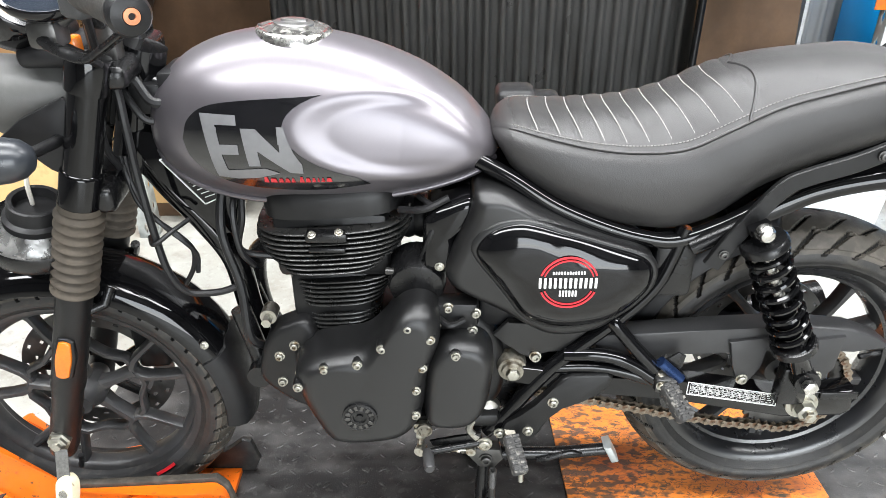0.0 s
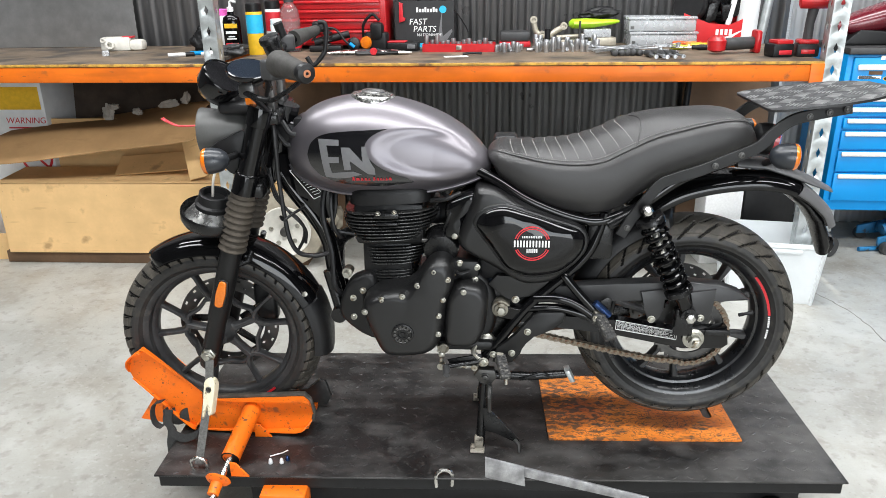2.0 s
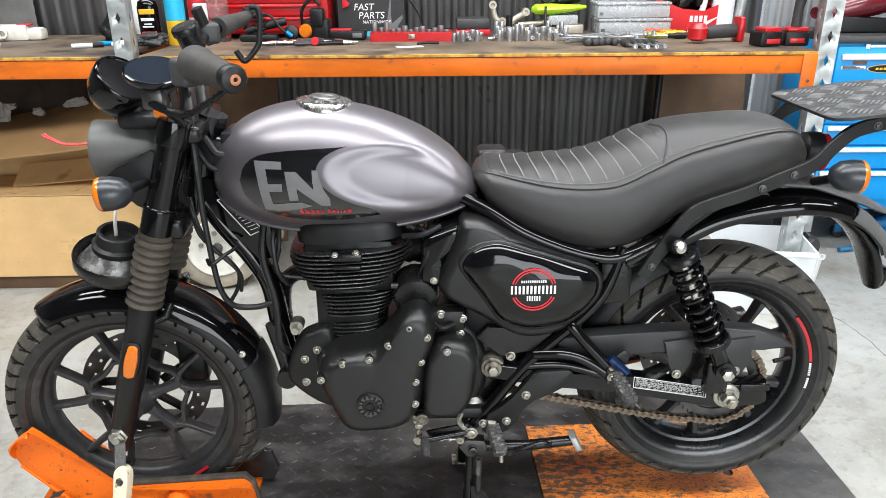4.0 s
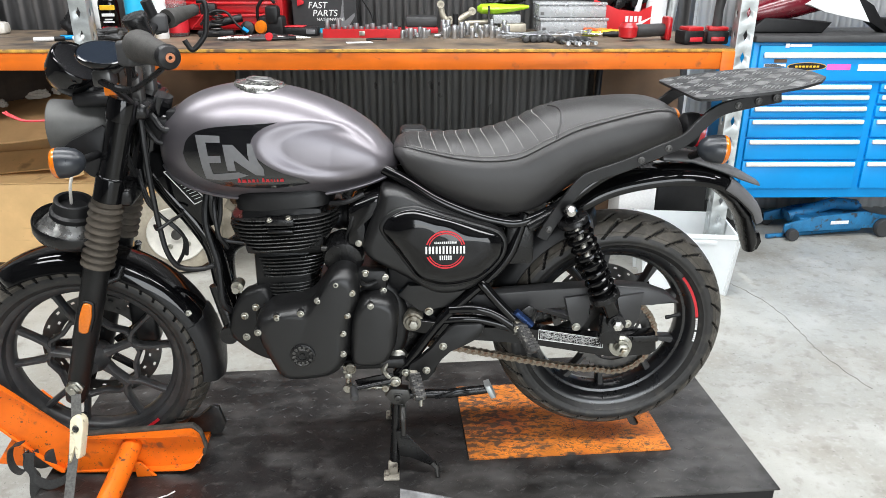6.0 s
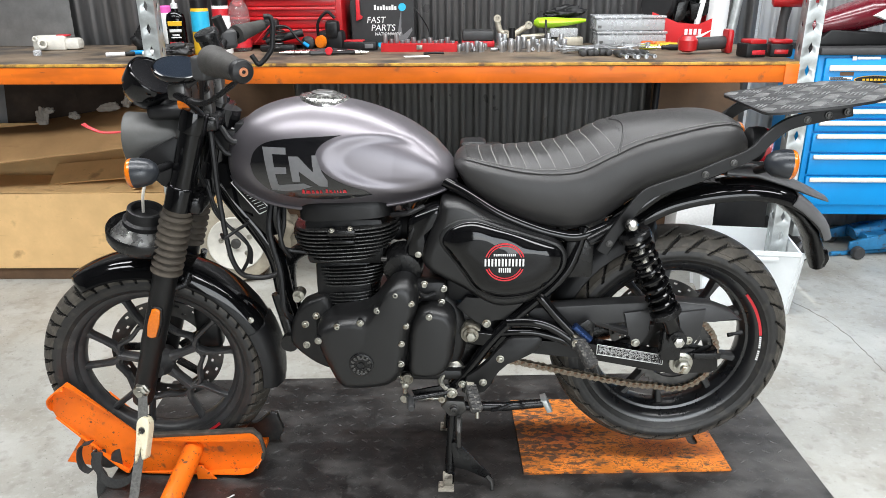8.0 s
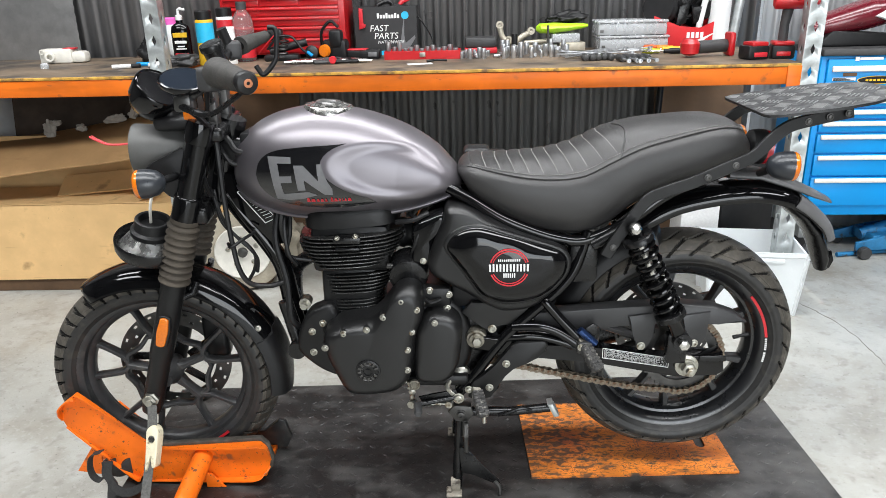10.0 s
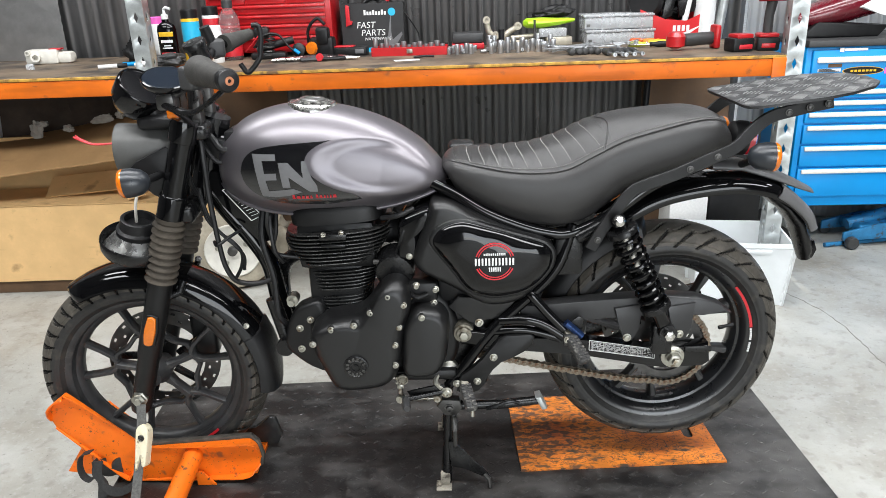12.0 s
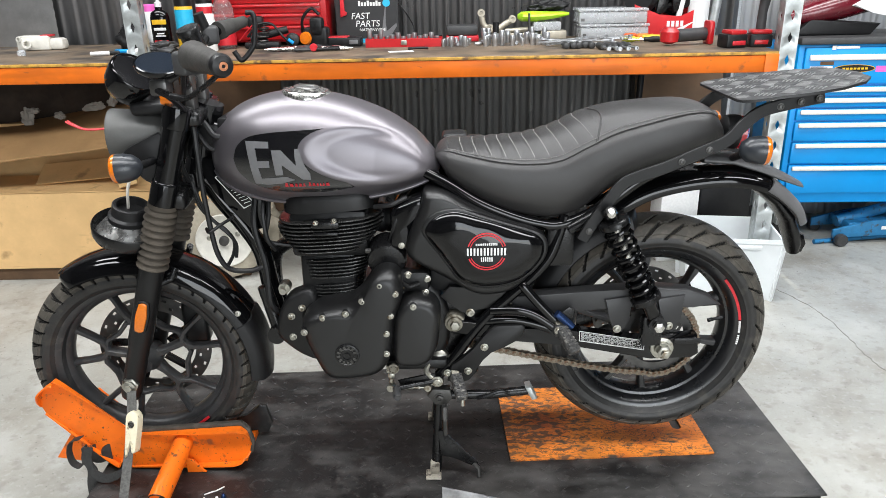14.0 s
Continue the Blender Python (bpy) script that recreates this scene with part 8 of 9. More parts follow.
def parts_box():
    r = thing("parts_carton", label="open black printed carton with cables and grips sticking out", category="box")
    W, D, H = 0.335, 0.20, 0.25
    for nm, lo, hi in (("front", (-W / 2, 0, 0), (W / 2, 0.004, H)), ("back", (-W / 2, D, 0), (W / 2, D + 0.004, H)), ("side", (-W / 2, 0.004, 0), (-W / 2 + 0.004, D, H)), ("side", (W / 2 - 0.004, 0.004, 0), (W / 2, D, H))):
        bm = bmesh.new()
        rbox(bm, lo, hi, 0.001, 1)
        part(nm, bm, M_BOXBLACK, r)
    bm = bmesh.new()
    rbox(bm, (-W / 2, -0.0005, 0.0), (W / 2, 0.0, 0.022), 0)
    rbox(bm, (W / 2 - 0.07, -0.001, 0.0), (W / 2 - 0.001, 0.0, 0.02), 0)
    part("printed_band", bm, M_CYAN, r)
    front_text(r, "FAST", 0.046, -0.088, -0.001, 0.124, M_WHITE)
    front_text(r, "PARTS", 0.046, -0.066, -0.001, 0.084, M_WHITE)
    front_text(r, "NATIONWIDE", 0.022, -0.046, -0.001, 0.060, M_WHITE)
    bm = bmesh.new()
    for i in range(8):
        rbox(bm, (-0.045 + i * 0.0155, -0.001, 0.190), (-0.034 + i * 0.0155, 0.0, 0.190 + (0.026 if i in (0, 3, 6) else 0.018)), 0)
    part("printed_name_bars", bm, M_WHITE, r, "white bars of a printed name")
    bm = bmesh.new()
    lathe(bm, [(0.02, 0), (0.02, 0.0012), (0.002, 0.0013)], pose(0.105, 0.0, 0.204, 90, 0, 0), 24)
    part("printed_disc", bm, M_CYAN, r, "cyan printed disc")
    bm = bmesh.new()
    slab(bm, [(0.07, 0.02), (0.098, 0.19), (0.101, 0.19), (0.098, 0.10), (0.104, 0.06), (0.155, 0.10), (0.158, 0.085), (0.115, 0.02)], -0.001, 0.0, 0)
    part("printed_ray", bm, M_GREYPRINT, r)
    bm = bmesh.new()
    slab(bm, [(-0.142, 0.135), (-0.110, 0.145), (-0.105, 0.16), (-0.122, 0.165), (-0.118, 0.24), (-0.140, 0.245)], -0.016, -0.004, 0.003)
    part("clip", bm, M_RED, r, "red battery clip over the edge")
    for c, pts in ((M_PLASTIC, [(-0.1, 0.1, 0.15), (-0.05, 0.08, 0.25), (0.02, 0.1, 0.27), (0.05, 0.1, 0.2)]), (M_RED, [(0.05, 0.06, 0.18), (0.08, 0.03, 0.26), (0.13, 0.06, 0.29)]), (M_PLASTIC, [(0.0, 0.05, 0.18), (0.05, 0.02, 0.25), (0.12, 0.05, 0.24)])):
        bm = bmesh.new()
        tube(bm, spline(pts, 6), 0.012, 8)
        part("grip_end", bm, c, r)
    bm = bmesh.new()
    tube(bm, spline([(0.15, 0.02, 0.22), (0.20, 0.02, 0.16), (0.245, 0.03, 0.08), (0.25, 0.0, 0.01), (0.30, 0.02, 0.03), (0.40, 0.0, 0.03)], 8), 0.004, 6)
    part("lead", bm, M_PLASTIC, r)
    return r


M_BOXBLACK = mat("black_printed_card", (0.02, 0.02, 0.021), 0.5, 0.0, 0.15, 20)
at_bench(parts_box(), -0.265, 2.33, 0)


def socket_mesh(h, r):
    bm = bmesh.new()
    lathe(bm, [(r * 0.8, 0), (r * 0.86, 0.002), (r * 0.86, h * 0.42), (r, h * 0.5), (r, h - 0.002), (r * 0.93, h), (r * 0.62, h), (r * 0.6, h * 0.6)], None, 14)
    return bm


def sockets():
    kinds = [solo("socket", socket_mesh(h, r), M_SOCKET, "chromed steel socket standing on the bench", "socket", "loose sockets") for h, r in ((0.035, 0.009), (0.03, 0.011), (0.05, 0.012), (0.06, 0.0145), (0.075, 0.013), (0.045, 0.016))]
    random.seed(11)
    spots = []
    for i in range(40):
        spots.append((0.13 + 0.17 * random.random(), 2.0 + 0.14 * random.random(), random.choice((0, 0, 1, 2))))
    for i in range(60):
        spots.append((0.34 + 0.33 * random.random(), 1.98 + 0.22 * random.random(), random.choice((0, 2, 2, 3, 3, 4, 5))))
    kept = []
    for x, y, k in spots:
        if all((x - a) ** 2 + (y - b) ** 2 > 0.026 ** 2 for a, b, _ in kept):
            kept.append((x, y, k))
    used = set()
    for x, y, k in kept:
        m = pose(x, y, BTOP, 0, 0, random.random() * 360)
        if random.random() < 0.15:
            m = pose(x, y, BTOP + 0.012, 90, 0, random.random() * 360)
        if k in used:
            copy_thing(kinds[k], m)
        else:
            kinds[k].matrix_basis = m
            used.add(k)
    for k in range(6):
        if k not in used:
            kinds[k].matrix_basis = pose(0.30 + 0.04 * k, 2.22, BTOP)


sockets()


def socket_tray():
    r = thing("socket_tray", label="red steel socket tray with a row of chromed sockets", category="socket set")
    W, D, H = 0.385, 0.12, 0.042
    for nm, lo, hi in (("front", (-W / 2, 0, 0), (W / 2, 0.003, H)), ("back", (-W / 2, D, 0), (W / 2, D + 0.003, H)), ("side", (-W / 2, 0.003, 0), (-W / 2 + 0.003, D, H)), ("side", (W / 2 - 0.003, 0.003, 0), (W / 2, D, H)), ("bottom", (-W / 2 + 0.003, 0.003, 0), (W / 2 - 0.003, D, 0.004))):
        bm = bmesh.new()
        rbox(bm, lo, hi, 0.001, 1)
        part(nm, bm, M_TRED, r)
    bm = bmesh.new()
    rbox(bm, (-0.012, -0.005, 0.012), (0.018, 0.0, 0.034), 0.002)
    part("latch", bm, M_ZINC, r, "brass latch")
    for i in range(13):
        h, rad = (0.085, 0.0115) if i in (0, 2) else (0.05 + 0.008 * (i % 3), 0.012 + 0.001 * (i % 2))
        bm = bmesh.new()
        lathe(bm, [(rad * 0.8, 0.004), (rad * 0.86, h * 0.45), (rad, h * 0.5), (rad, h), (rad * 0.6, h), (rad * 0.6, h * 0.6)], Matrix.Translation((-0.175 + i * 0.0285, 0.05 + 0.02 * (i % 2), 0)), 14)
        part("socket", bm, M_SOCKET, r)
    return r


at_bench(socket_tray(), -0.06, 2.03, -3)
bm = bmesh.new()
rbox(bm, (-0.06, -0.025, 0), (0.06, 0.025, 0.003), 0.001, 1)
solo("label_card", bm, M_WHITEPL, "small white card on the bench", "card", m=pose(-0.06, 1.80, BTOP, 0, 0, 12))
bm = bmesh.new()
tube(bm, spline([(-0.05, 0, 0.008), (0, 0.005, 0.01), (0.05, 0.0, 0.008)], 4), 0.006, 8)
solo("paint_brush", bm, M_PLASTIC, "small dark brush lying on the bench", "brush", m=pose(0.02, 1.87, BTOP, 0, 0, 15))


def charger_dock():
    r = thing("battery_charger", label="grey cordless battery charger with a red base", category="charger")
    bm = bmesh.new()
    rbox(bm, (-0.085, 0, 0.03), (0.085, 0.12, 0.085), 0.014)
    part("body", bm, M_GREYPL, r)
    bm = bmesh.new()
    rbox(bm, (-0.087, -0.002, 0.0), (0.087, 0.122, 0.03), 0.006)
    part("base", bm, M_RED, r)
    return r


at_bench(charger_dock(), 0.245, 2.27, 0)
bm = bmesh.new()
rod(bm, (0, 0, 0), (0, 0, 0.10), 0.016, 16)
solo("black_sleeve", bm, M_PLASTIC, "black plastic tube standing on the bench", "tube", m=pose(0.42, 2.22, BTOP))
bm = bmesh.new()
rod(bm, (0, 0, 0), (0, 0, 0.145), 0.006, 10)
solo("steel_rod", bm, M_DARKSTEEL, "slim dark steel extension bar standing up", "extension bar", m=pose(0.585, 2.14, BTOP))


def linkage():
    r = thing("suspension_linkage", label="cast alloy suspension link with bolt bosses", category="motorcycle part")
    bm = bmesh.new()
    tube(bm, spline([(-0.08, 0, 0.13), (-0.06, 0, 0.07), (0.0, 0, 0.05), (0.05, 0, 0.08), (0.09, 0, 0.10)], 6), 0.016, 10)
    part("arm", bm, M_CREAMMETAL, r)
    for p in ((-0.08, 0.14), (0.09, 0.105), (-0.03, 0.06)):
        bm = bmesh.new()
        lathe(bm, [(0.010, -0.018), (0.020, -0.018), (0.020, 0.018), (0.010, 0.018), (0.008, 0.012)], Matrix.Translation((p[0], 0, p[1])) @ pose(0, 0, 0, 90, 0, 0), 18)
        part("boss", bm, M_CREAMMETAL, r)
    bm = bmesh.new()
    rbox(bm, (-0.02, -0.04, 0.0), (0.16, 0.06, 0.035), 0.01)
    part("block", bm, M_CREAMMETAL, r)
    bm = bmesh.new()
    rod(bm, (0.05, -0.03, 0.045), (0.20, -0.03, 0.055), 0.012, 12)
    part("shaft", bm, M_CREAMMETAL, r)
    return r


M_CREAMMETAL = mat("dusty_cast_alloy", (0.48, 0.44, 0.36), 0.5, 0.6, 0.2, 30)
at_bench(linkage(), 0.43, 2.38, 0)


def lime_item():
    r = thing("lever_guard", label="lime green plastic guard on a small clear box", category="guard")
    bm = bmesh.new()
    rows = []
    for x, w, h in ((-0.13, 0.010, 0.012), (-0.11, 0.05, 0.026), (-0.03, 0.055, 0.028), (0.05, 0.045, 0.020), (0.12, 0.02, 0.014), (0.15, 0.012, 0.008)):
        rows.append([bm.verts.new((x, w * math.cos(a), 0.118 + h * math.sin(a) + 0.06 * max(0, x))) for a in (2 * math.pi * i / 14 for i in range(14))])
    bridge(bm, rows)
    part("body", bm, M_LIME, r)
    bm = bmesh.new()
    rbox(bm, (-0.05, -0.05, 0.045), (0.10, 0.05, 0.09), 0.006)
    part("clear_box", bm, M_CLEARPL, r)
    bm = bmesh.new()
    rbox(bm, (-0.01, -0.055, 0.0), (0.13, 0.05, 0.045), 0.006)
    part("lower_box", bm, M_CREAMMETAL, r)
    return r


at_bench(lime_item(), 0.675, 2.36, 4)
ob = crumpled("black_brush_head", 0.10, 0.045, 0.035, M_PLASTIC, "black bristle brush head", "brush", 8)
ob.matrix_basis = pose(0.72, 2.44, BTOP + 0.135, 0, -8, 0)


def organiser():
    r = thing("parts_organiser", label="clear plastic parts organiser with small hardware inside", category="organiser", group="stacked parts organisers")
    bm = bmesh.new()
    rbox(bm, (-0.18, -0.10, 0.0), (0.18, 0.10, 0.062), 0.008)
    part("case", bm, M_CLEARPL, r)
    bm = bmesh.new()
    rbox(bm, (-0.185, -0.105, 0.062), (0.185, 0.105, 0.076), 0.005)
    part("lid", bm, M_CLEARPL, r)
    random.seed(4)
    for i in range(6):
        bm = bmesh.new()
        for k in range(5):
            x, y, z = -0.15 + i * 0.06 + random.uniform(-0.015, 0.015), -0.09 + random.uniform(-0.006, 0.02), 0.012 + random.uniform(0, 0.02)
            rbox(bm, (x - 0.011, y - 0.006, z - 0.008), (x + 0.011, y + 0.006, z + 0.010), 0.002, 1, None)
        part("hardware", bm, M_DARKSTEEL, r)
    return r


org = at_bench(organiser(), 1.055, 2.36, 0)
copy_thing(org, pose(1.045, 2.36, BTOP + 0.078, 0, 0, -1))


def wrench_mesh(L):
    bm = bmesh.new()
    slab(bm, [(-L / 2 + 0.01, -0.005), (L / 2 - 0.01, -0.0045), (L / 2 - 0.01, 0.0045), (-L / 2 + 0.01, 0.005)], -0.0025, 0.0025, 0.001)
    lathe(bm, [(0.0065, -0.004), (0.012, -0.004), (0.012, 0.004), (0.0065, 0.004)], Matrix.Translation((L / 2, 0, 0)) @ pose(0, 0, 0, 90, 0, 0), 14, closed=True)
    slab(bm, [(-L / 2 - 0.014, -0.012), (-L / 2 - 0.004, -0.014), (-L / 2 + 0.014, -0.006), (-L / 2 + 0.014, 0.006), (-L / 2 - 0.004, 0.014), (-L / 2 - 0.014, 0.012), (-L / 2 - 0.004, 0.006), (-L / 2 - 0.004, -0.006)], -0.003, 0.003, 0)
    bmesh.ops.transform(bm, matrix=pose(0, 0, 0, 90, 0, 0), verts=bm.verts)
    return bm


w0 = solo("spanner", wrench_mesh(0.2), M_SOCKET, "chromed combination spanner in a loose pile", "spanner", "pile of spanners", m=pose(0.75, 2.0, BTOP + 0.006, 0, 0, 10))
random.seed(21)
for i in range(22):
    copy_thing(w0, pose(0.70 + 0.28 * random.random(), 1.86 + 0.22 * random.random(), BTOP + 0.008 + 0.022 * random.random(), random.uniform(-14, 14), random.uniform(-6, 6), random.uniform(-35, 35)))


def nut_driver():
    r = thing("nut_driver", label="steel nut driver with a dark round handle", category="nut driver", group="row of nut drivers")
    bm = bmesh.new()
    lathe(bm, [(0.010, 0), (0.015, 0.004), (0.016, 0.05), (0.011, 0.085), (0.012, 0.09)], pose(0, 0, 0.016, 90, 0, 0), 14)
    part("handle", bm, M_GREYPL, r)
    bm = bmesh.new()
    lathe(bm, [(0.005, 0.09), (0.005, 0.17), (0.009, 0.172), (0.009, 0.19), (0.006, 0.19), (0.006, 0.18)], pose(0, 0, 0.016, 90, 0, 0), 12)
    part("shaft", bm, M_SOCKET, r)
    return r


nd = at_bench(nut_driver(), 0.72, 1.75, 180)
for i in range(9):
    copy_thing(nd, pose(0.755 + i * 0.029, 1.755 + 0.01 * (i % 3), BTOP, 0, 0, (180 + 8 * (i % 2)) if i < 4 else 3 * (i % 3)))


def screwdriver(x, y, turn, hm):
    r = thing("screwdriver", label="screwdriver with a coloured plastic handle", category="screwdriver", group="screwdrivers")
    bm = bmesh.new()
    lathe(bm, [(0.008, 0), (0.014, 0.006), (0.015, 0.05), (0.010, 0.07), (0.012, 0.085), (0.008, 0.09)], pose(0, 0, 0.015, 0, 90, 0), 10)
    part("handle", bm, hm, r)
    bm = bmesh.new()
    lathe(bm, [(0.0035, 0.09), (0.0035, 0.19), (0.002, 0.20)], pose(0, 0, 0.015, 0, 90, 0), 8)
    part("blade", bm, M_CHROME, r)
    r.matrix_basis = pose(x, y, BTOP, 0, 0, turn)
    return r


screwdriver(1.05, 2.06, -5, mat("green_yellow_handle", (0.42, 0.45, 0.03), 0.35))
screwdriver(1.26, 2.12, 170, M_YELLOW)
screwdriver(1.16, 2.20, 8, mat("orange_handle", (0.75, 0.22, 0.02), 0.4))
screwdriver(1.10, 2.24, 4, mat("red_orange_handle", (0.6, 0.1, 0.02), 0.4))
screwdriver(1.24, 2.02, 176, M_PLASTIC)


def shoe_box():
    r = thing("shoe_box", label="open red cardboard shoe box full of black motorcycle parts", category="box")
    W, D, H = 0.33, 0.20, 0.14
    for nm, pts, y in (("front", [(-W / 2, 0), (W / 2, 0), (W / 2 + 0.012, H + 0.02), (0.05, H - 0.035), (-0.06, H - 0.025), (-W / 2 - 0.035, H + 0.03)], 0.0), ("back", [(-W / 2, 0), (W / 2, 0), (W / 2, H), (-W / 2, H)], D)):
        bm = bmesh.new()
        slab(bm, pts, y, y + 0.004, 0)
        part(nm, bm, M_SHOEBOX, r)
    for x in (-W / 2, W / 2 - 0.004):
        bm = bmesh.new()
        rbox(bm, (x, 0.004, 0), (x + 0.004, D, H), 0.001, 1)
        part("side", bm, M_SHOEBOX, r)
    bm = bmesh.new()
    slab(bm, [(0.0, 0.035), (0.05, 0.025), (0.14, 0.085), (0.045, 0.045)], -0.001, 0.0, 0)
    for i in range(4):
        rbox(bm, (-0.02 + i * 0.024, -0.001, 0.052), (-0.004 + i * 0.024, 0.0, 0.082), 0)
    part("printed_logo", bm, M_WHITE, r, "white printed logo shape")
    random.seed(6)
    bm = bmesh.new()
    lathe(bm, [(0.02, 0), (0.085, 0.02), (0.095, 0.06), (0.085, 0.09)], along((-0.12, 0.1, 0.20), (-0.20, 0.0, 0.22)), 24)
    part("black_lamp_bowl", bm, M_PLASTIC, r)
    for k in range(7):
        pts = [Vector((random.uniform(-0.13, 0.16), random.uniform(0.02, 0.18), random.uniform(0.10, 0.30))) for _ in range(4)]
        bm = bmesh.new()
        tube(bm, spline(pts, 7), random.choice((0.006, 0.010, 0.016)), 8)
        part("cable", bm, random.choice((M_PLASTIC, M_PLASTIC, M_SATIN, M_RED)) if k == 3 else M_PLASTIC, r)
    bm = bmesh.new()
    slab(bm, [(0.02, 0.12), (0.10, 0.15), (0.17, 0.24), (0.14, 0.27), (0.06, 0.20), (0.0, 0.22)], 0.03, 0.06, 0.01)
    slab(bm, [(-0.08, 0.10), (-0.02, 0.13), (0.0, 0.25), (-0.06, 0.24)], 0.02, 0.06, 0.01)
    part("bracket", bm, M_SATIN, r)
    return r


M_SHOEBOX = mat("bright_red_card", (0.58, 0.010, 0.014), 0.45, 0.0, 0.06, 20)
at_bench(shoe_box(), 1.366, 2.32, 0)


def grinder():
    r = thing("angle_driver", label="red and grey cordless angle driver lying on the bench", category="power tool")
    bm = bmesh.new()
    lathe(bm, [(0.02, 0), (0.03, 0.01), (0.03, 0.16), (0.024, 0.18)], along((-0.02, 0, 0.045), (0.2, 0.06, 0.05)), 18)
    part("body", bm, M_GREYPL, r)
    bm = bmesh.new()
    lathe(bm, [(0.02, -0.035), (0.042, -0.025), (0.045, 0.02), (0.03, 0.04)], Matrix.Translation((-0.05, -0.01, 0.045)), 20)
    part("head", bm, M_TRED, r)
    bm = bmesh.new()
    rbox(bm, (0.14, 0.0, 0.0), (0.17, 0.09, 0.11), 0.012)
    part("collar", bm, M_TRED, r)
    return r


at_bench(grinder(), 1.27, 1.84, 0)


def battery(m):
    r = thing("tool_battery", label="black and red cordless tool battery standing on the bench", category="battery", group="cordless batteries")
    bm = bmesh.new()
    rbox(bm, (-0.052, -0.04, 0.0), (0.052, 0.05, 0.062), 0.010)
    part("body", bm, M_PLASTIC, r)
    bm = bmesh.new()
    rbox(bm, (-0.035, -0.038, 0.058), (0.045, 0.045, 0.078), 0.006)
    part("top", bm, M_TRED, r, "red top")
    bm = bmesh.new()
    rbox(bm, (-0.025, -0.043, 0.012), (0.04, -0.038, 0.032), 0.003)
    part("label_patch", bm, M_RED, r)
    r.matrix_basis = m
    return r


battery(pose(1.475, 1.70, BTOP, 0, 0, 12))


def drill():
    r = thing("cordless_drill", label="red and grey cordless drill standing on its battery", category="drill")
    bm = bmesh.new()
    rbox(bm, (-0.05, -0.045, 0.0), (0.05, 0.045, 0.06), 0.010)
    part("battery", bm, M_PLASTIC, r)
    bm = bmesh.new()
    rbox(bm, (-0.045, -0.042, 0.058), (0.045, 0.042, 0.078), 0.008)
    rbox(bm, (-0.03, -0.046, 0.014), (0.03, -0.042, 0.034), 0.002)
    part("foot", bm, M_TRED, r)
    bm = bmesh.new()
    tube(bm, [(0, 0, 0.07), (0.0, 0, 0.15), (0.008, 0, 0.22)], [0.022, 0.020, 0.024], 14)
    part("handle", bm, M_GREYPL, r)
    bm = bmesh.new()
    lathe(bm, [(0.02, 0), (0.036, 0.01), (0.036, 0.12), (0.025, 0.15), (0.018, 0.19)], along((-0.06, 0, 0.25), (0.10, -0.03, 0.25)), 20)
    part("motor", bm, M_TRED, r)
    return r


at_bench(drill(), 1.60, 1.71, -8)
# tall offcuts leaning at the back
for nm, lab, x, r0, mm, lean in (("steel_pipe", "grey steel pipe standing behind the bench tools", 1.60, 0.024, M_GALV, 6), ("white_pipe", "white plastic pipe standing at the back of the bench", 1.52, 0.055, M_WHITEPL, 1), ("white_pipe", "slim white plastic pipe leaning at the wall", 1.40, 0.016, M_WHITEPL, 10)):
    bm = bmesh.new()
    lathe(bm, [(r0, 0), (r0, 0.9), (r0 * 0.85, 0.9), (r0 * 0.85, 0.85)], None, 18)
    solo(nm, bm, mm, lab, "pipe", m=pose(x, 2.36, BTOP, 0, lean, 0))

# left bay of the bench
def white_bracket():
    r = thing("caliper_bracket", label="white cast caliper bracket lying on the bench", category="motorcycle part")
    bm = bmesh.new()
    rbox(bm, (-0.12, -0.05, 0), (0.05, 0.05, 0.075), 0.012)
    rbox(bm, (0.04, -0.045, 0), (0.12, 0.045, 0.06), 0.02)
    part("casting", bm, M_CREAMWHITE, r)
    bm = bmesh.new()
    lathe(bm, [(0.012, 0.0), (0.022, 0.0), (0.024, 0.03), (0.014, 0.03)], along((-0.06, -0.05, 0.035), (-0.05, -0.1, 0.04)), 18, closed=True)
    lathe(bm, [(0.008, 0.0), (0.013, 0.0), (0.013, 0.01), (0.008, 0.01)], along((-0.1, -0.05, 0.06), (-0.1, -0.1, 0.06)), 14, closed=True)
    part("bore", bm, M_CREAMWHITE, r)
    bm = bmesh.new()
    rbox(bm, (0.0, -0.03, 0.07), (0.06, 0.03, 0.079), 0.003)
    part("red_shim", bm, M_RED, r)
    return r


M_CREAMWHITE = mat("off_white_casting", (0.66, 0.64, 0.58), 0.45, 0.0, 0.1, 25)
at_bench(white_bracket(), -2.02, 2.30, 6)
bm = bmesh.new()
lathe(bm, [(0.018, 0), (0.02, 0.004), (0.02, 0.022), (0.012, 0.028)], None, 16)
solo("small_jar", bm, M_CLEARPL, "tiny glass jar lid on the bench", "jar", m=pose(-1.97, 1.98, BTOP))
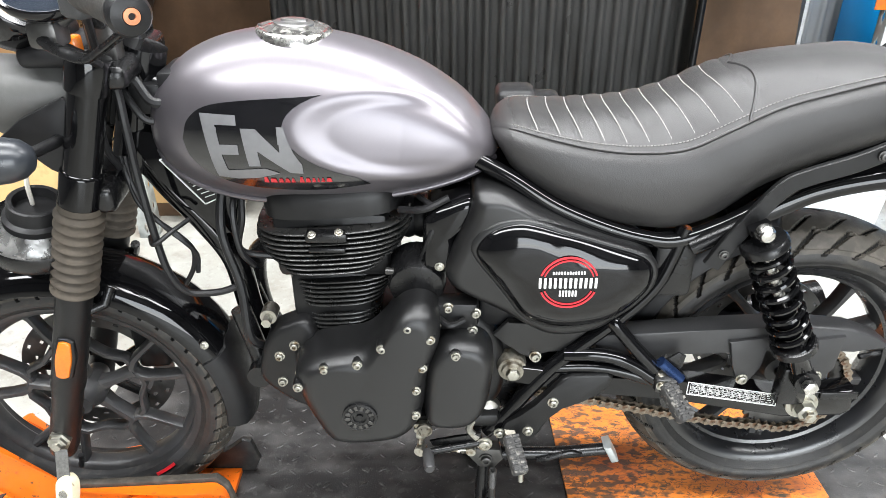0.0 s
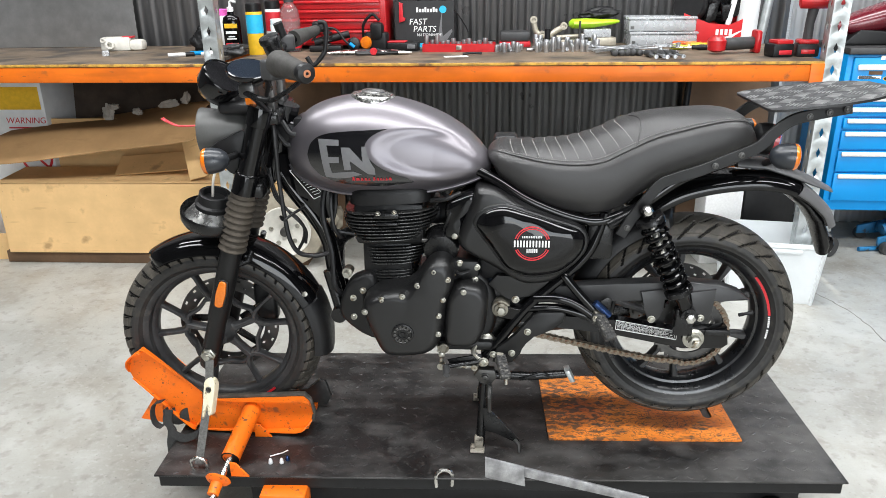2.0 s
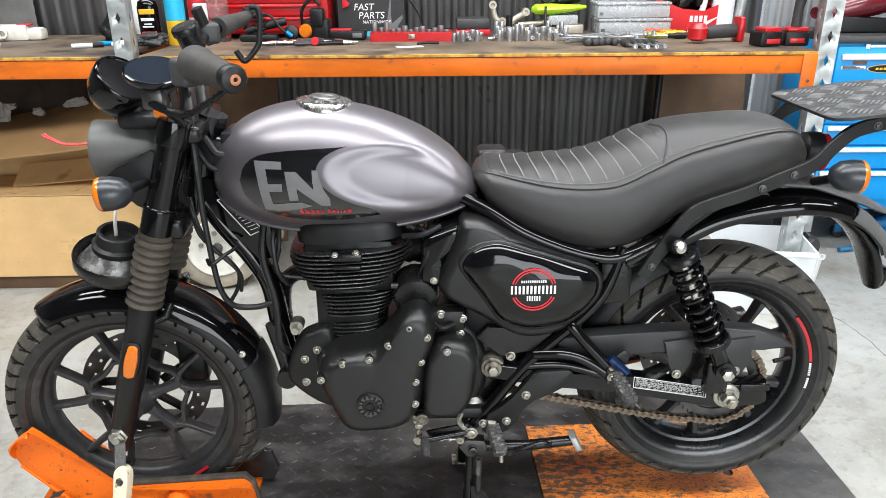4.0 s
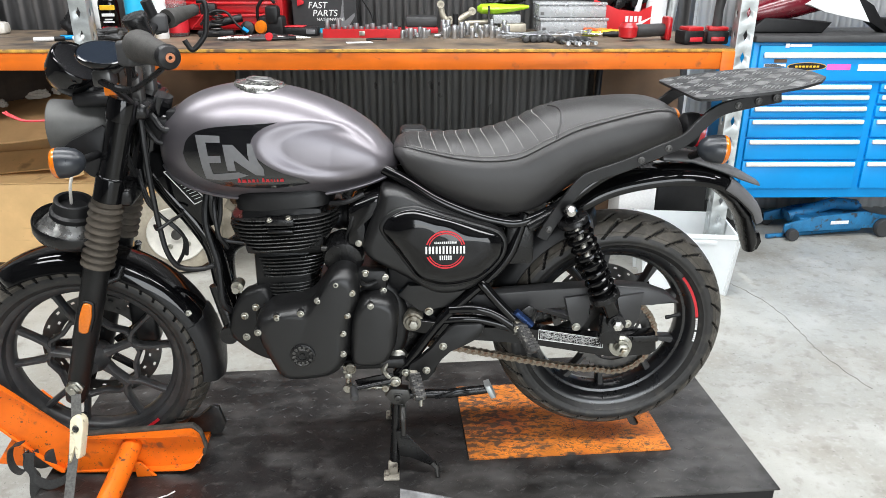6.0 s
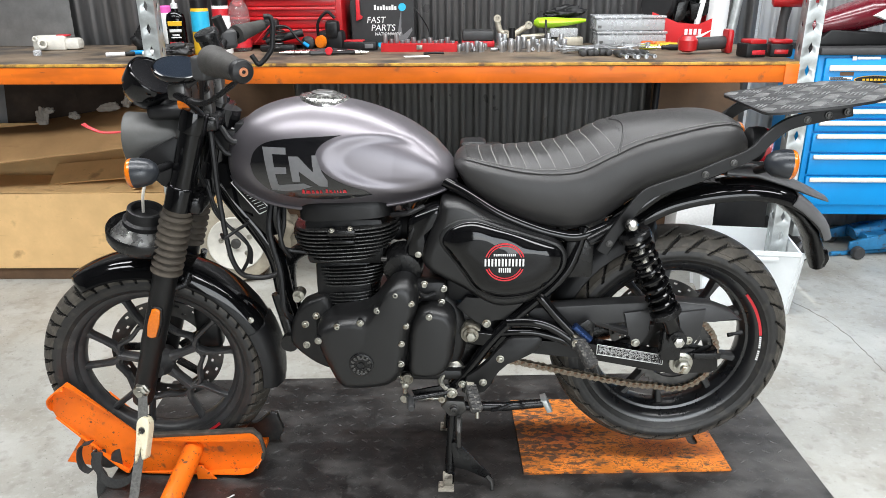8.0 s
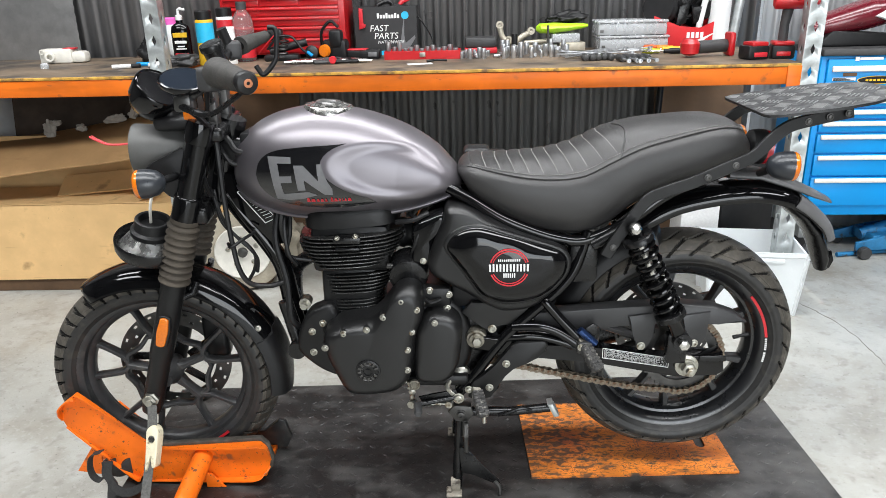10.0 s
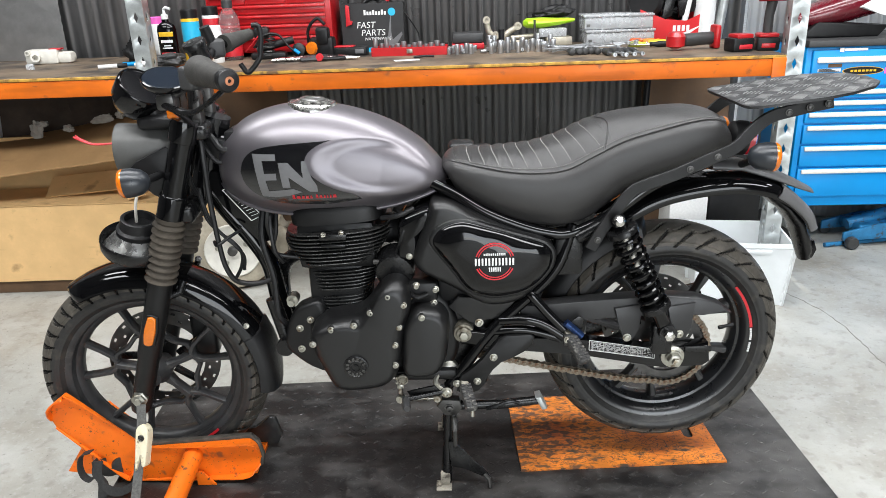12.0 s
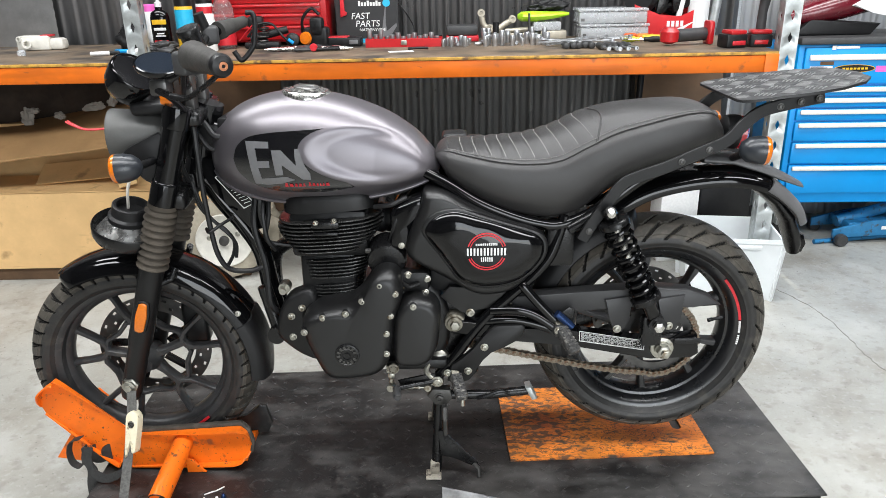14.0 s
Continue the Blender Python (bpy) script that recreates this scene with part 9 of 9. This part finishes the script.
for x, y, t, c1, c2, lab in ((-1.58, 1.88, 22, M_WHITE, M_PLASTIC, "white marker pen with a dark tip"), (-1.50, 1.98, 15, M_TBLUE, M_WHITE, "blue marker pen with a white cap"), (-1.42, 1.93, 12, M_WHITEPL, M_GREYPL, "clear grey marker pen")):
    r = thing("marker_pen", label=lab, category="pen", group="marker pens")
    bm = bmesh.new()
    lathe(bm, [(0.009, 0), (0.0105, 0.003), (0.0105, 0.09)], pose(0, 0, 0.011, 0, 90, 0), 12)
    part("barrel", bm, c1, r)
    bm = bmesh.new()
    lathe(bm, [(0.0112, 0.088), (0.0112, 0.13), (0.009, 0.134)], pose(0, 0, 0.011, 0, 90, 0), 12)
    part("cap", bm, c2, r)
    r.matrix_basis = pose(x, y, BTOP, 0, 0, t)
ob = crumpled("black_headgear", 0.07, 0.05, 0.07, M_PLASTIC, "lumpy black motorcycle part beside the rack post", "motorcycle part", 5)
ob.matrix_basis = pose(-1.52, 2.25, BTOP)
# bubble foil sheet hanging behind the left bay
bm = bmesh.new()
random.seed(2)
nx, nz = 60, 44
rows = []
for j in range(nz + 1):
    row = []
    for i in range(nx + 1):
        x, z = -3.4 + i * 0.023, BTOP + 0.002 + j * 0.023
        y = 2.50 + 0.015 * math.sin(x * 5 + z * 2) - (0.006 if (i + j) % 2 else 0.0)
        row.append(bm.verts.new((x, y, z)))
    rows.append(row)
bridge(bm, rows, closed=False)
solo("foil_sheet", bm, M_FOIL, "silver bubble insulation foil leaning behind the bench", "foil", smooth=180)

# ---- below the bench ----
# loose cardboard sheets on and behind the big box
bm = bmesh.new()
rows = []
for y, z, lean in ((1.715, 0.652, 0.143), (1.78, 0.694, 0.150), (1.85, 0.730, 0.165), (1.90, 0.750, 0.178), (1.96, 0.760, 0.185), (2.10, 0.763, 0.190), (2.30, 0.772, 0.150)):
    rows.append([(x, y + 0.004 * math.sin(9 * x), z + (x + 1.99) * (lean if x > -2.0 else 0.10) + 0.006 * math.sin(7 * x + 9 * y)) for x in [-2.70 + 1.27 * i / 24 for i in range(25)]])
top_rows = [[bm.verts.new((x, y, z)) for x, y, z in r] for r in rows]
bridge(bm, top_rows, closed=False)
g = bmesh.ops.extrude_face_region(bm, geom=bm.faces[:])
bmesh.ops.translate(bm, vec=(0, 0, 0.006), verts=[v for v in g["geom"] if isinstance(v, bmesh.types.BMVert)])
solo("cardboard_sheet", bm, M_CARTONDARK, "bent brown cardboard sheet lying across the boxes", "cardboard", "loose cardboard", smooth=40)
for at, size, rot in (((-2.00, 1.90, 0.486), (0.42, 0.006, 0.16), (-62, -4, 3)), ((-1.52, 1.80, 0.486), (0.10, 0.006, 0.26), (-24, -16, 0))):
    bm = bmesh.new()
    rbox(bm, (0, -0.003, 0), (size[0], 0.003, size[2]), 0.001, 1)
    solo("cardboard_sheet", bm, M_CARTON, "loose torn brown cardboard piece lying on the box", "cardboard", "loose cardboard", m=pose(*at, *rot))
# kraft sheets at the back; under-bench shade is part of their colour
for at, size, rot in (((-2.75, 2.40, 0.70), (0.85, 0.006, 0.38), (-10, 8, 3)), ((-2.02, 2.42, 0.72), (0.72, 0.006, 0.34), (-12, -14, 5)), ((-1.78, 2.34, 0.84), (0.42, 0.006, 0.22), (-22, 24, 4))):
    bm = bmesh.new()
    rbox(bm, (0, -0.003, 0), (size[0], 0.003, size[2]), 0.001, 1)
    solo("kraft_sheet", bm, M_KRAFT, "brown kraft paper sheet leaning behind the boxes, darkened for under-bench shade", "paper", "kraft sheets", m=pose(*at, *rot))
for k, (x, z, sx, sz) in enumerate(((-2.09, 0.76, 0.030, 0.050), (-1.92, 0.79, 0.026, 0.020), (-1.72, 0.83, 0.050, 0.024), (-1.63, 0.85, 0.022, 0.034), (-2.05, 0.82, 0.030, 0.016))):
    crumpled("paper_scrap", sx, 0.02, sz, M_PAPER, "crumpled pale torn paper on the cardboard", "paper", 11 + k).matrix_basis = pose(x, 2.12, z, 0, 20 * (k % 2), 15 * k)
bm = bmesh.new()
rbox(bm, (-2.66, 1.785, 0.0), (-0.90, 2.12, 0.069), 0.003)
solo("flattened_carton", bm, M_BROWNDARK, "flattened dark brown carton stack under the box", "cardboard")
carton((-3.35, 1.80, 0.0), (0.75, 0.5, 0.16), 2, "low flattened brown cardboard box on the floor")


def warning_box():
    r = thing("warning_box", label="white box with a yellow label and a red warning sign", category="box")
    bm = bmesh.new()
    rbox(bm, (0, 0, 0), (0.55, 0.35, 0.98), 0.006)
    part("carton", bm, M_WHITEPL, r)
    bm = bmesh.new()
    rbox(bm, (0.28, -0.0012, 0.82), (0.53, 0.0, 0.95), 0)
    part("yellow_label", bm, M_YELLOW, r)
    front_text(r, "WARNING", 0.05, 0.30, -0.0015, 0.74, M_RED)
    bm = bmesh.new()
    for k in range(3):
        rbox(bm, (0.31, -0.0012, 0.66 + 0.025 * k), (0.50, 0.0, 0.668 + 0.025 * k), 0)
    part("red_bars", bm, M_RED, r)
    bm = bmesh.new()
    lathe(bm, [(0.085, 0), (0.10, 0), (0.10, 0.001), (0.085, 0.001)], pose(0.44, 0.0, 0.54, 90, 0, 0), 36, closed=True)
    rbox(bm, (-0.09, -0.001, -0.007), (0.09, 0.0, 0.007), 0, 1, pose(0.44, 0, 0.54, 0, 45, 0))
    part("sign_ring", bm, M_RED, r)
    return r


warning_box().matrix_basis = pose(-3.02, 2.12, 0.0, 0, 0, 0)


def spare_wheel():
    r = thing("scooter_wheel", label="dusty old scooter wheel with a pale hub standing under the bench", category="wheel")
    W = pose(0, 0, 0.22, 90, 0, 0)
    bm = bmesh.new()
    lathe(bm, [(0.13, -0.05), (0.17, -0.062), (0.205, -0.05), (0.22, 0), (0.205, 0.05), (0.17, 0.062), (0.13, 0.05)], W, 48, closed=True)
    part("tyre", bm, M_BAG, r)
    bm = bmesh.new()
    lathe(bm, [(0.02, 0.02), (0.05, 0.045), (0.11, 0.05), (0.137, 0.062), (0.142, 0.060), (0.142, -0.03), (0.02, -0.03)], W, 40)
    hub = part("hub", bm, M_CREAMWHITE, r, "dusty cream painted rim face")
    for k in range(5):
        a = 2 * math.pi * k / 5 + 0.4
        bolt(hub, W @ Vector((0.075 * math.cos(a), 0.075 * math.sin(a), 0.047)), W.to_3x3() @ Vector((0, 0, 1)), 0.010, 0.008)
    bm = bmesh.new()
    lathe(bm, [(0.01, 0.05), (0.026, 0.052), (0.024, 0.07), (0.01, 0.075)], W, 18)
    part("axle_boss", bm, M_DARKSTEEL, r)
    return r


spare_wheel().matrix_basis = pose(-1.006, 1.78, 0.0, 0, 0, 8)
ob = crumpled("engine_casting", 0.20, 0.16, 0.20, M_BAG, "dusty tan engine casting under the bench", "engine part", 12)
ob.matrix_basis = pose(-0.98, 2.12, 0.0)
# dark boards leaning under the right end of the bench
bm = bmesh.new()
rbox(bm, (0, 0, 0), (0.50, 0.012, 0.98), 0.002, 1)
solo("brown_board", bm, M_BROWNDARK, "dark brown hardboard sheet leaning at the wall", "board", m=pose(1.24, 2.35, 0.0, -8, 0, 0))
bm = bmesh.new()
rbox(bm, (0, 0, 0), (0.62, 0.012, 1.0), 0.002, 1)
solo("brown_board", bm, M_BROWNDARK, "dark brown hardboard sheet leaning beside the rack post", "board", m=pose(-1.42, 2.38, 0.0, -6, 0, 0))
bm = bmesh.new()
tube(bm, [(0, 0, 0), (0.10, 0.25, 0.95)], 0.018, 10)
solo("black_bar", bm, M_PLASTIC, "black steel bar leaning under the bench", "bar", m=pose(1.16, 2.18, 0.0))


def storage_tub():
    r = thing("storage_tub", label="cloudy white plastic storage tub on the floor", category="tub")
    bm = bmesh.new()
    rows = []
    for z, f in ((0.0, 0.88), (0.015, 0.89), (0.285, 0.99), (0.29, 1.03), (0.31, 1.03), (0.31, 0.985), (0.02, 0.87)):
        rows.append([bm.verts.new((x * f, y * f, z)) for x, y in [(p.x, p.y) for p in spline([(-0.20, -0.21, 0), (0.20, -0.21, 0), (0.21, -0.20, 0), (0.21, 0.20, 0), (0.20, 0.21, 0), (-0.20, 0.21, 0), (-0.21, 0.20, 0), (-0.21, -0.20, 0)], 3, True)]])
    bridge(bm, rows)
    part("body", bm, M_TUB, r)
    bm = bmesh.new()
    rbox(bm, (-0.12, -0.222, 0.262), (0.12, -0.205, 0.282), 0.005)
    part("handle_rib", bm, M_TUB, r)
    return r


M_TUB = mat("translucent_white_plastic", (0.80, 0.83, 0.84), 0.35, 0.0, 0.04, 10, alpha=0.25)
storage_tub().matrix_basis = pose(1.50, 1.54, 0.0, 0, 0, -9) @ Matrix.Diagonal((0.97, 0.80, 1.0, 1))
bm = bmesh.new()
rbox(bm, (0, 0, 0), (0.20, 0.16, 0.42), 0.004)
solo("leaflet_box", bm, M_WHITE, "white printed carton on the floor under the bench", "box", m=pose(1.27, 1.88, 0.0, 0, 0, 4))
bm = bmesh.new()
rbox(bm, (0, 0, 0), (0.27, 0.22, 0.60), 0.006)
solo("black_case", bm, M_PLASTIC, "black plastic case on the floor under the bench", "case", m=pose(1.50, 1.96, 0.0, 0, 0, 0))


def trolley_jack():
    r = thing("trolley_jack", label="blue steel trolley jack with small wheels parked under the cabinet", category="jack")
    for y in (-0.11, 0.11):
        bm = bmesh.new()
        slab(bm, [(-0.30, 0.04), (-0.30, 0.09), (-0.10, 0.13), (0.18, 0.15), (0.32, 0.12), (0.34, 0.05)], y - 0.008, y + 0.008, 0.004)
        part("side_plate", bm, M_JACK, r)
        for x, rad in ((-0.26, 0.035), (0.30, 0.055)):
            bm = bmesh.new()
            s = -1 if y < 0 else 1
            lathe(bm, [(0.008, -0.02), (rad - 0.004, -0.02), (rad, -0.012), (rad, 0.012), (rad - 0.004, 0.02), (0.008, 0.02)], Matrix.Translation((x, y + s * 0.03, rad)) @ pose(0, 0, 0, 90, 0, 0), 20)
            part("wheel", bm, M_GREYPL, r)
    bm = bmesh.new()
    rbox(bm, (-0.2, -0.1, 0.06), (0.28, 0.1, 0.12), 0.01)
    tube(bm, [(-0.22, 0, 0.1), (0.05, 0, 0.17), (0.2, 0, 0.15)], 0.035, 10)
    part("lifting_arm", bm, M_JACK, r)
    bm = bmesh.new()
    rbox(bm, (-0.02, -0.1195, 0.08), (0.09, -0.1185, 0.10), 0)
    part("decal_bars", bm, M_WHITE, r)
    return r


M_JACK = mat("worn_blue_jack_paint", (0.02, 0.17, 0.36), 0.45, 0.1, 0.2, 20, dirt=(0.05, 0.05, 0.05), dirt_amount=0.25, dscale=30)
trolley_jack().matrix_basis = pose(2.60, 2.22, 0.0, 0, 0, 4)
bm = bmesh.new()
rod(bm, (0, 0, 0.015), (0.62, 0.06, 0.015), 0.013, 14)
solo("jack_handle", bm, M_JACK, "blue steel jack handle lying on the floor", "jack handle", m=pose(2.22, 2.10, 0.0, 0, 0, 4))
bm = bmesh.new()
lathe(bm, [(0.012, -0.018), (0.052, -0.018), (0.058, -0.01), (0.058, 0.01), (0.052, 0.018), (0.012, 0.018)], pose(0, 0, 0.058, 90, 0, 30), 24)
solo("loose_castor", bm, M_GREYPL, "grey rubber castor wheel on the floor by the rack post", "castor", m=pose(2.02, 2.02, 0.0))

# ---- on and above the blue cabinet ----
def fairing():
    r = thing("motorcycle_fairing", label="dark red and white motorcycle tail fairing with black brackets", category="fairing")
    bm = bmesh.new()
    rows = []
    for x, z, w, h in ((-0.42, 0.10, 0.05, 0.03), (-0.30, 0.12, 0.09, 0.07), (-0.10, 0.17, 0.10, 0.09), (0.05, 0.19, 0.09, 0.07), (0.16, 0.20, 0.05, 0.03)):
        rows.append([bm.verts.new((x, w * math.cos(a), z + h * math.sin(a))) for a in (2 * math.pi * i / 16 for i in range(16))])
    bridge(bm, rows)
    part("red_shell", bm, mat("dark_red_paint", (0.12, 0.004, 0.012), 0.25, 0.0, 0.1, 15, coat=0.5), r, "dark red shell")
    bm = bmesh.new()
    slab(bm, [(-0.10, 0.16), (0.02, 0.23), (0.20, 0.20), (0.30, 0.06), (0.16, 0.09), (0.02, 0.12)], -0.115, -0.095, 0.008)
    part("white_panel", bm, M_WHITEPL, r, "white side panel")
    bm = bmesh.new()
    slab(bm, [(0.10, 0.19), (0.22, 0.22), (0.34, 0.15), (0.46, 0.0), (0.42, 0.0), (0.28, 0.10), (0.16, 0.10)], -0.06, 0.02, 0.01)
    slab(bm, [(-0.40, 0.0), (0.05, 0.0), (0.10, 0.06), (-0.30, 0.09)], -0.08, 0.06, 0.015)
    part("bracket", bm, M_PLASTIC, r)
    return r


fairing().matrix_basis = pose(2.33, 2.25, 1.136, 0, 0, 0) @ Matrix.Scale(0.92, 4)
bm = bmesh.new()
rbox(bm, (0, 0, 0), (0.5, 0.12, 0.06), 0.012)
solo("black_case", bm, M_PLASTIC, "long black plastic case on the cabinet top", "case", m=pose(2.86, 2.40, 1.136))
# stickers on the cabinet
for nm, lab, x0, x1, z0, z1, mm in (("sticker", "dark red and black sticker", 0.050, 0.118, 0.998, 1.016, M_BROWNDARK), ("sticker", "black and white sticker with unreadable print", 0.0, 0.115, 0.976, 0.992, M_WHITE), ("sticker", "pink sticker", 0.335, 0.46, 0.960, 0.990, M_MAGENTA), ("sticker", "white sticker", 0.50, 0.66, 0.955, 0.99, M_WHITE)):
    bm = bmesh.new()
    rbox(bm, (x0, -0.0015, z0), (x1, 0.0005, z1), 0)
    bmesh.ops.transform(bm, matrix=CAB, verts=bm.verts)
    part(nm, bm, mm, cabinet, lab)
bm = bmesh.new()
for k in range(3):
    rbox(bm, (0.004, -0.003, 0.9775 + 0.005 * k), (0.108 - 0.02 * k, -0.0015, 0.9805 + 0.005 * k), 0)
bmesh.ops.transform(bm, matrix=CAB, verts=bm.verts)
part("sticker_print", bm, M_PLASTIC, cabinet)
for rx, rz, mm, y in ((0.104, 0.021, M_YELLOW, -0.001), (0.099, 0.018, M_PLASTIC, -0.002)):
    bm = bmesh.new()
    o = [(0.228 + rx * math.cos(2 * math.pi * i / 40), 0.978 + rz * math.sin(2 * math.pi * i / 40)) for i in range(40)]
    slab(bm, o, y, 0.0005, 0)
    bmesh.ops.transform(bm, matrix=CAB, verts=bm.verts)
    part("oval_sticker", bm, mm, cabinet, "black oval sticker with a yellow rim")
bm = bmesh.new()
for i in range(7):
    rbox(bm, (0.165 + i * 0.019, -0.0032, 0.973), (0.178 + i * 0.019, -0.0022, 0.983), 0)
bmesh.ops.transform(bm, matrix=CAB, verts=bm.verts)
part("sticker_print", bm, M_YELLOW, cabinet)
bm = bmesh.new()
rbox(bm, (0.098, -0.0025, 1.074), (0.118, 0.0, 1.094), 0)
rbox(bm, (0.122, -0.0025, 1.079), (0.235, 0.0, 1.091), 0)
bmesh.ops.transform(bm, matrix=CAB, verts=bm.verts)
part("name_badge", bm, M_ALU, cabinet, "pale name badge bar")

# ---- small things on the lift and floor ----
def foot_pedal():
    bm = bmesh.new()
    slab(bm, [(0.122, 0.322), (0.224, 0.296), (0.230, 0.232), (0.122, 0.258)], -0.340, -0.335, 0.001)
    ob = part("pedal_plate", bm, M_PEDAL, lift, "scuffed bare steel pedal plate")
    bm = bmesh.new()
    slab(bm, [(0.215, 0.292), (0.56, 0.205), (0.56, 0.180), (0.215, 0.262)], -0.336, -0.328, 0.002)
    part("pedal_arm", bm, M_PEDAL, lift, "bare steel pedal arm")


M_PEDAL = mat("scuffed_bare_steel", (0.36, 0.36, 0.37), 0.45, 0.7, 0.35, 30, 0.2)
foot_pedal()
bm = bmesh.new()
tube(bm, spline([(-0.015, -0.275, DECK - 0.03), (-0.015, -0.27, DECK + 0.006), (0.005, -0.262, DECK + 0.018), (0.028, -0.262, DECK + 0.006), (0.028, -0.268, DECK - 0.03)], 6), 0.006, 8)
solo("shackle", bm, M_CHROME, "bright steel shackle on the deck edge", "shackle")
for x, y, m, lab in ((-0.50, -0.235, M_WHITEPL, "small white plastic cap on the deck"), (-0.468, -0.232, M_WHITEPL, "small white plastic cap on the deck"), (-0.455, -0.218, M_BLUEMETAL, "small blue cap on the deck")):
    bm = bmesh.new()
    lathe(bm, [(0.006, 0), (0.007, 0.002), (0.005, 0.012), (0.003, 0.016)], None, 12)
    solo("bottle_cap", bm, m, lab, "cap", "loose caps", m=pose(x, y, DECK + 0.001))
bm = bmesh.new()
tube(bm, spline([(-0.51, -0.205, DECK + 0.003), (-0.49, -0.198, DECK + 0.006), (-0.48, -0.188, DECK + 0.003), (-0.465, -0.175, DECK + 0.004)], 6), 0.002, 6)
solo("cable_tie_scrap", bm, M_WHITEPL, "curled pale cable tie scrap on the deck", "scrap")
# crack in the floor slab
M_CRACK = mat("dark_crack_dirt", (0.2, 0.19, 0.17), 0.9)
bm = bmesh.new()
random.seed(9)
pts = [(q.x + random.uniform(-0.006, 0.006), q.y, 0.0006) for q in spline([(1.69, 1.60, 0), (1.753, 1.482, 0), (1.813, 1.322, 0), (1.843, 1.12, 0), (1.834, 0.92, 0), (1.836, 0.735, 0), (1.88, 0.52, 0)], 9)]
tube(bm, pts, [0.0006 + 0.0018 * random.random() for _ in pts], 4)
solo("floor_crack", bm, M_CRACK, "thin dark crack across the concrete floor", "crack", kind="structure")
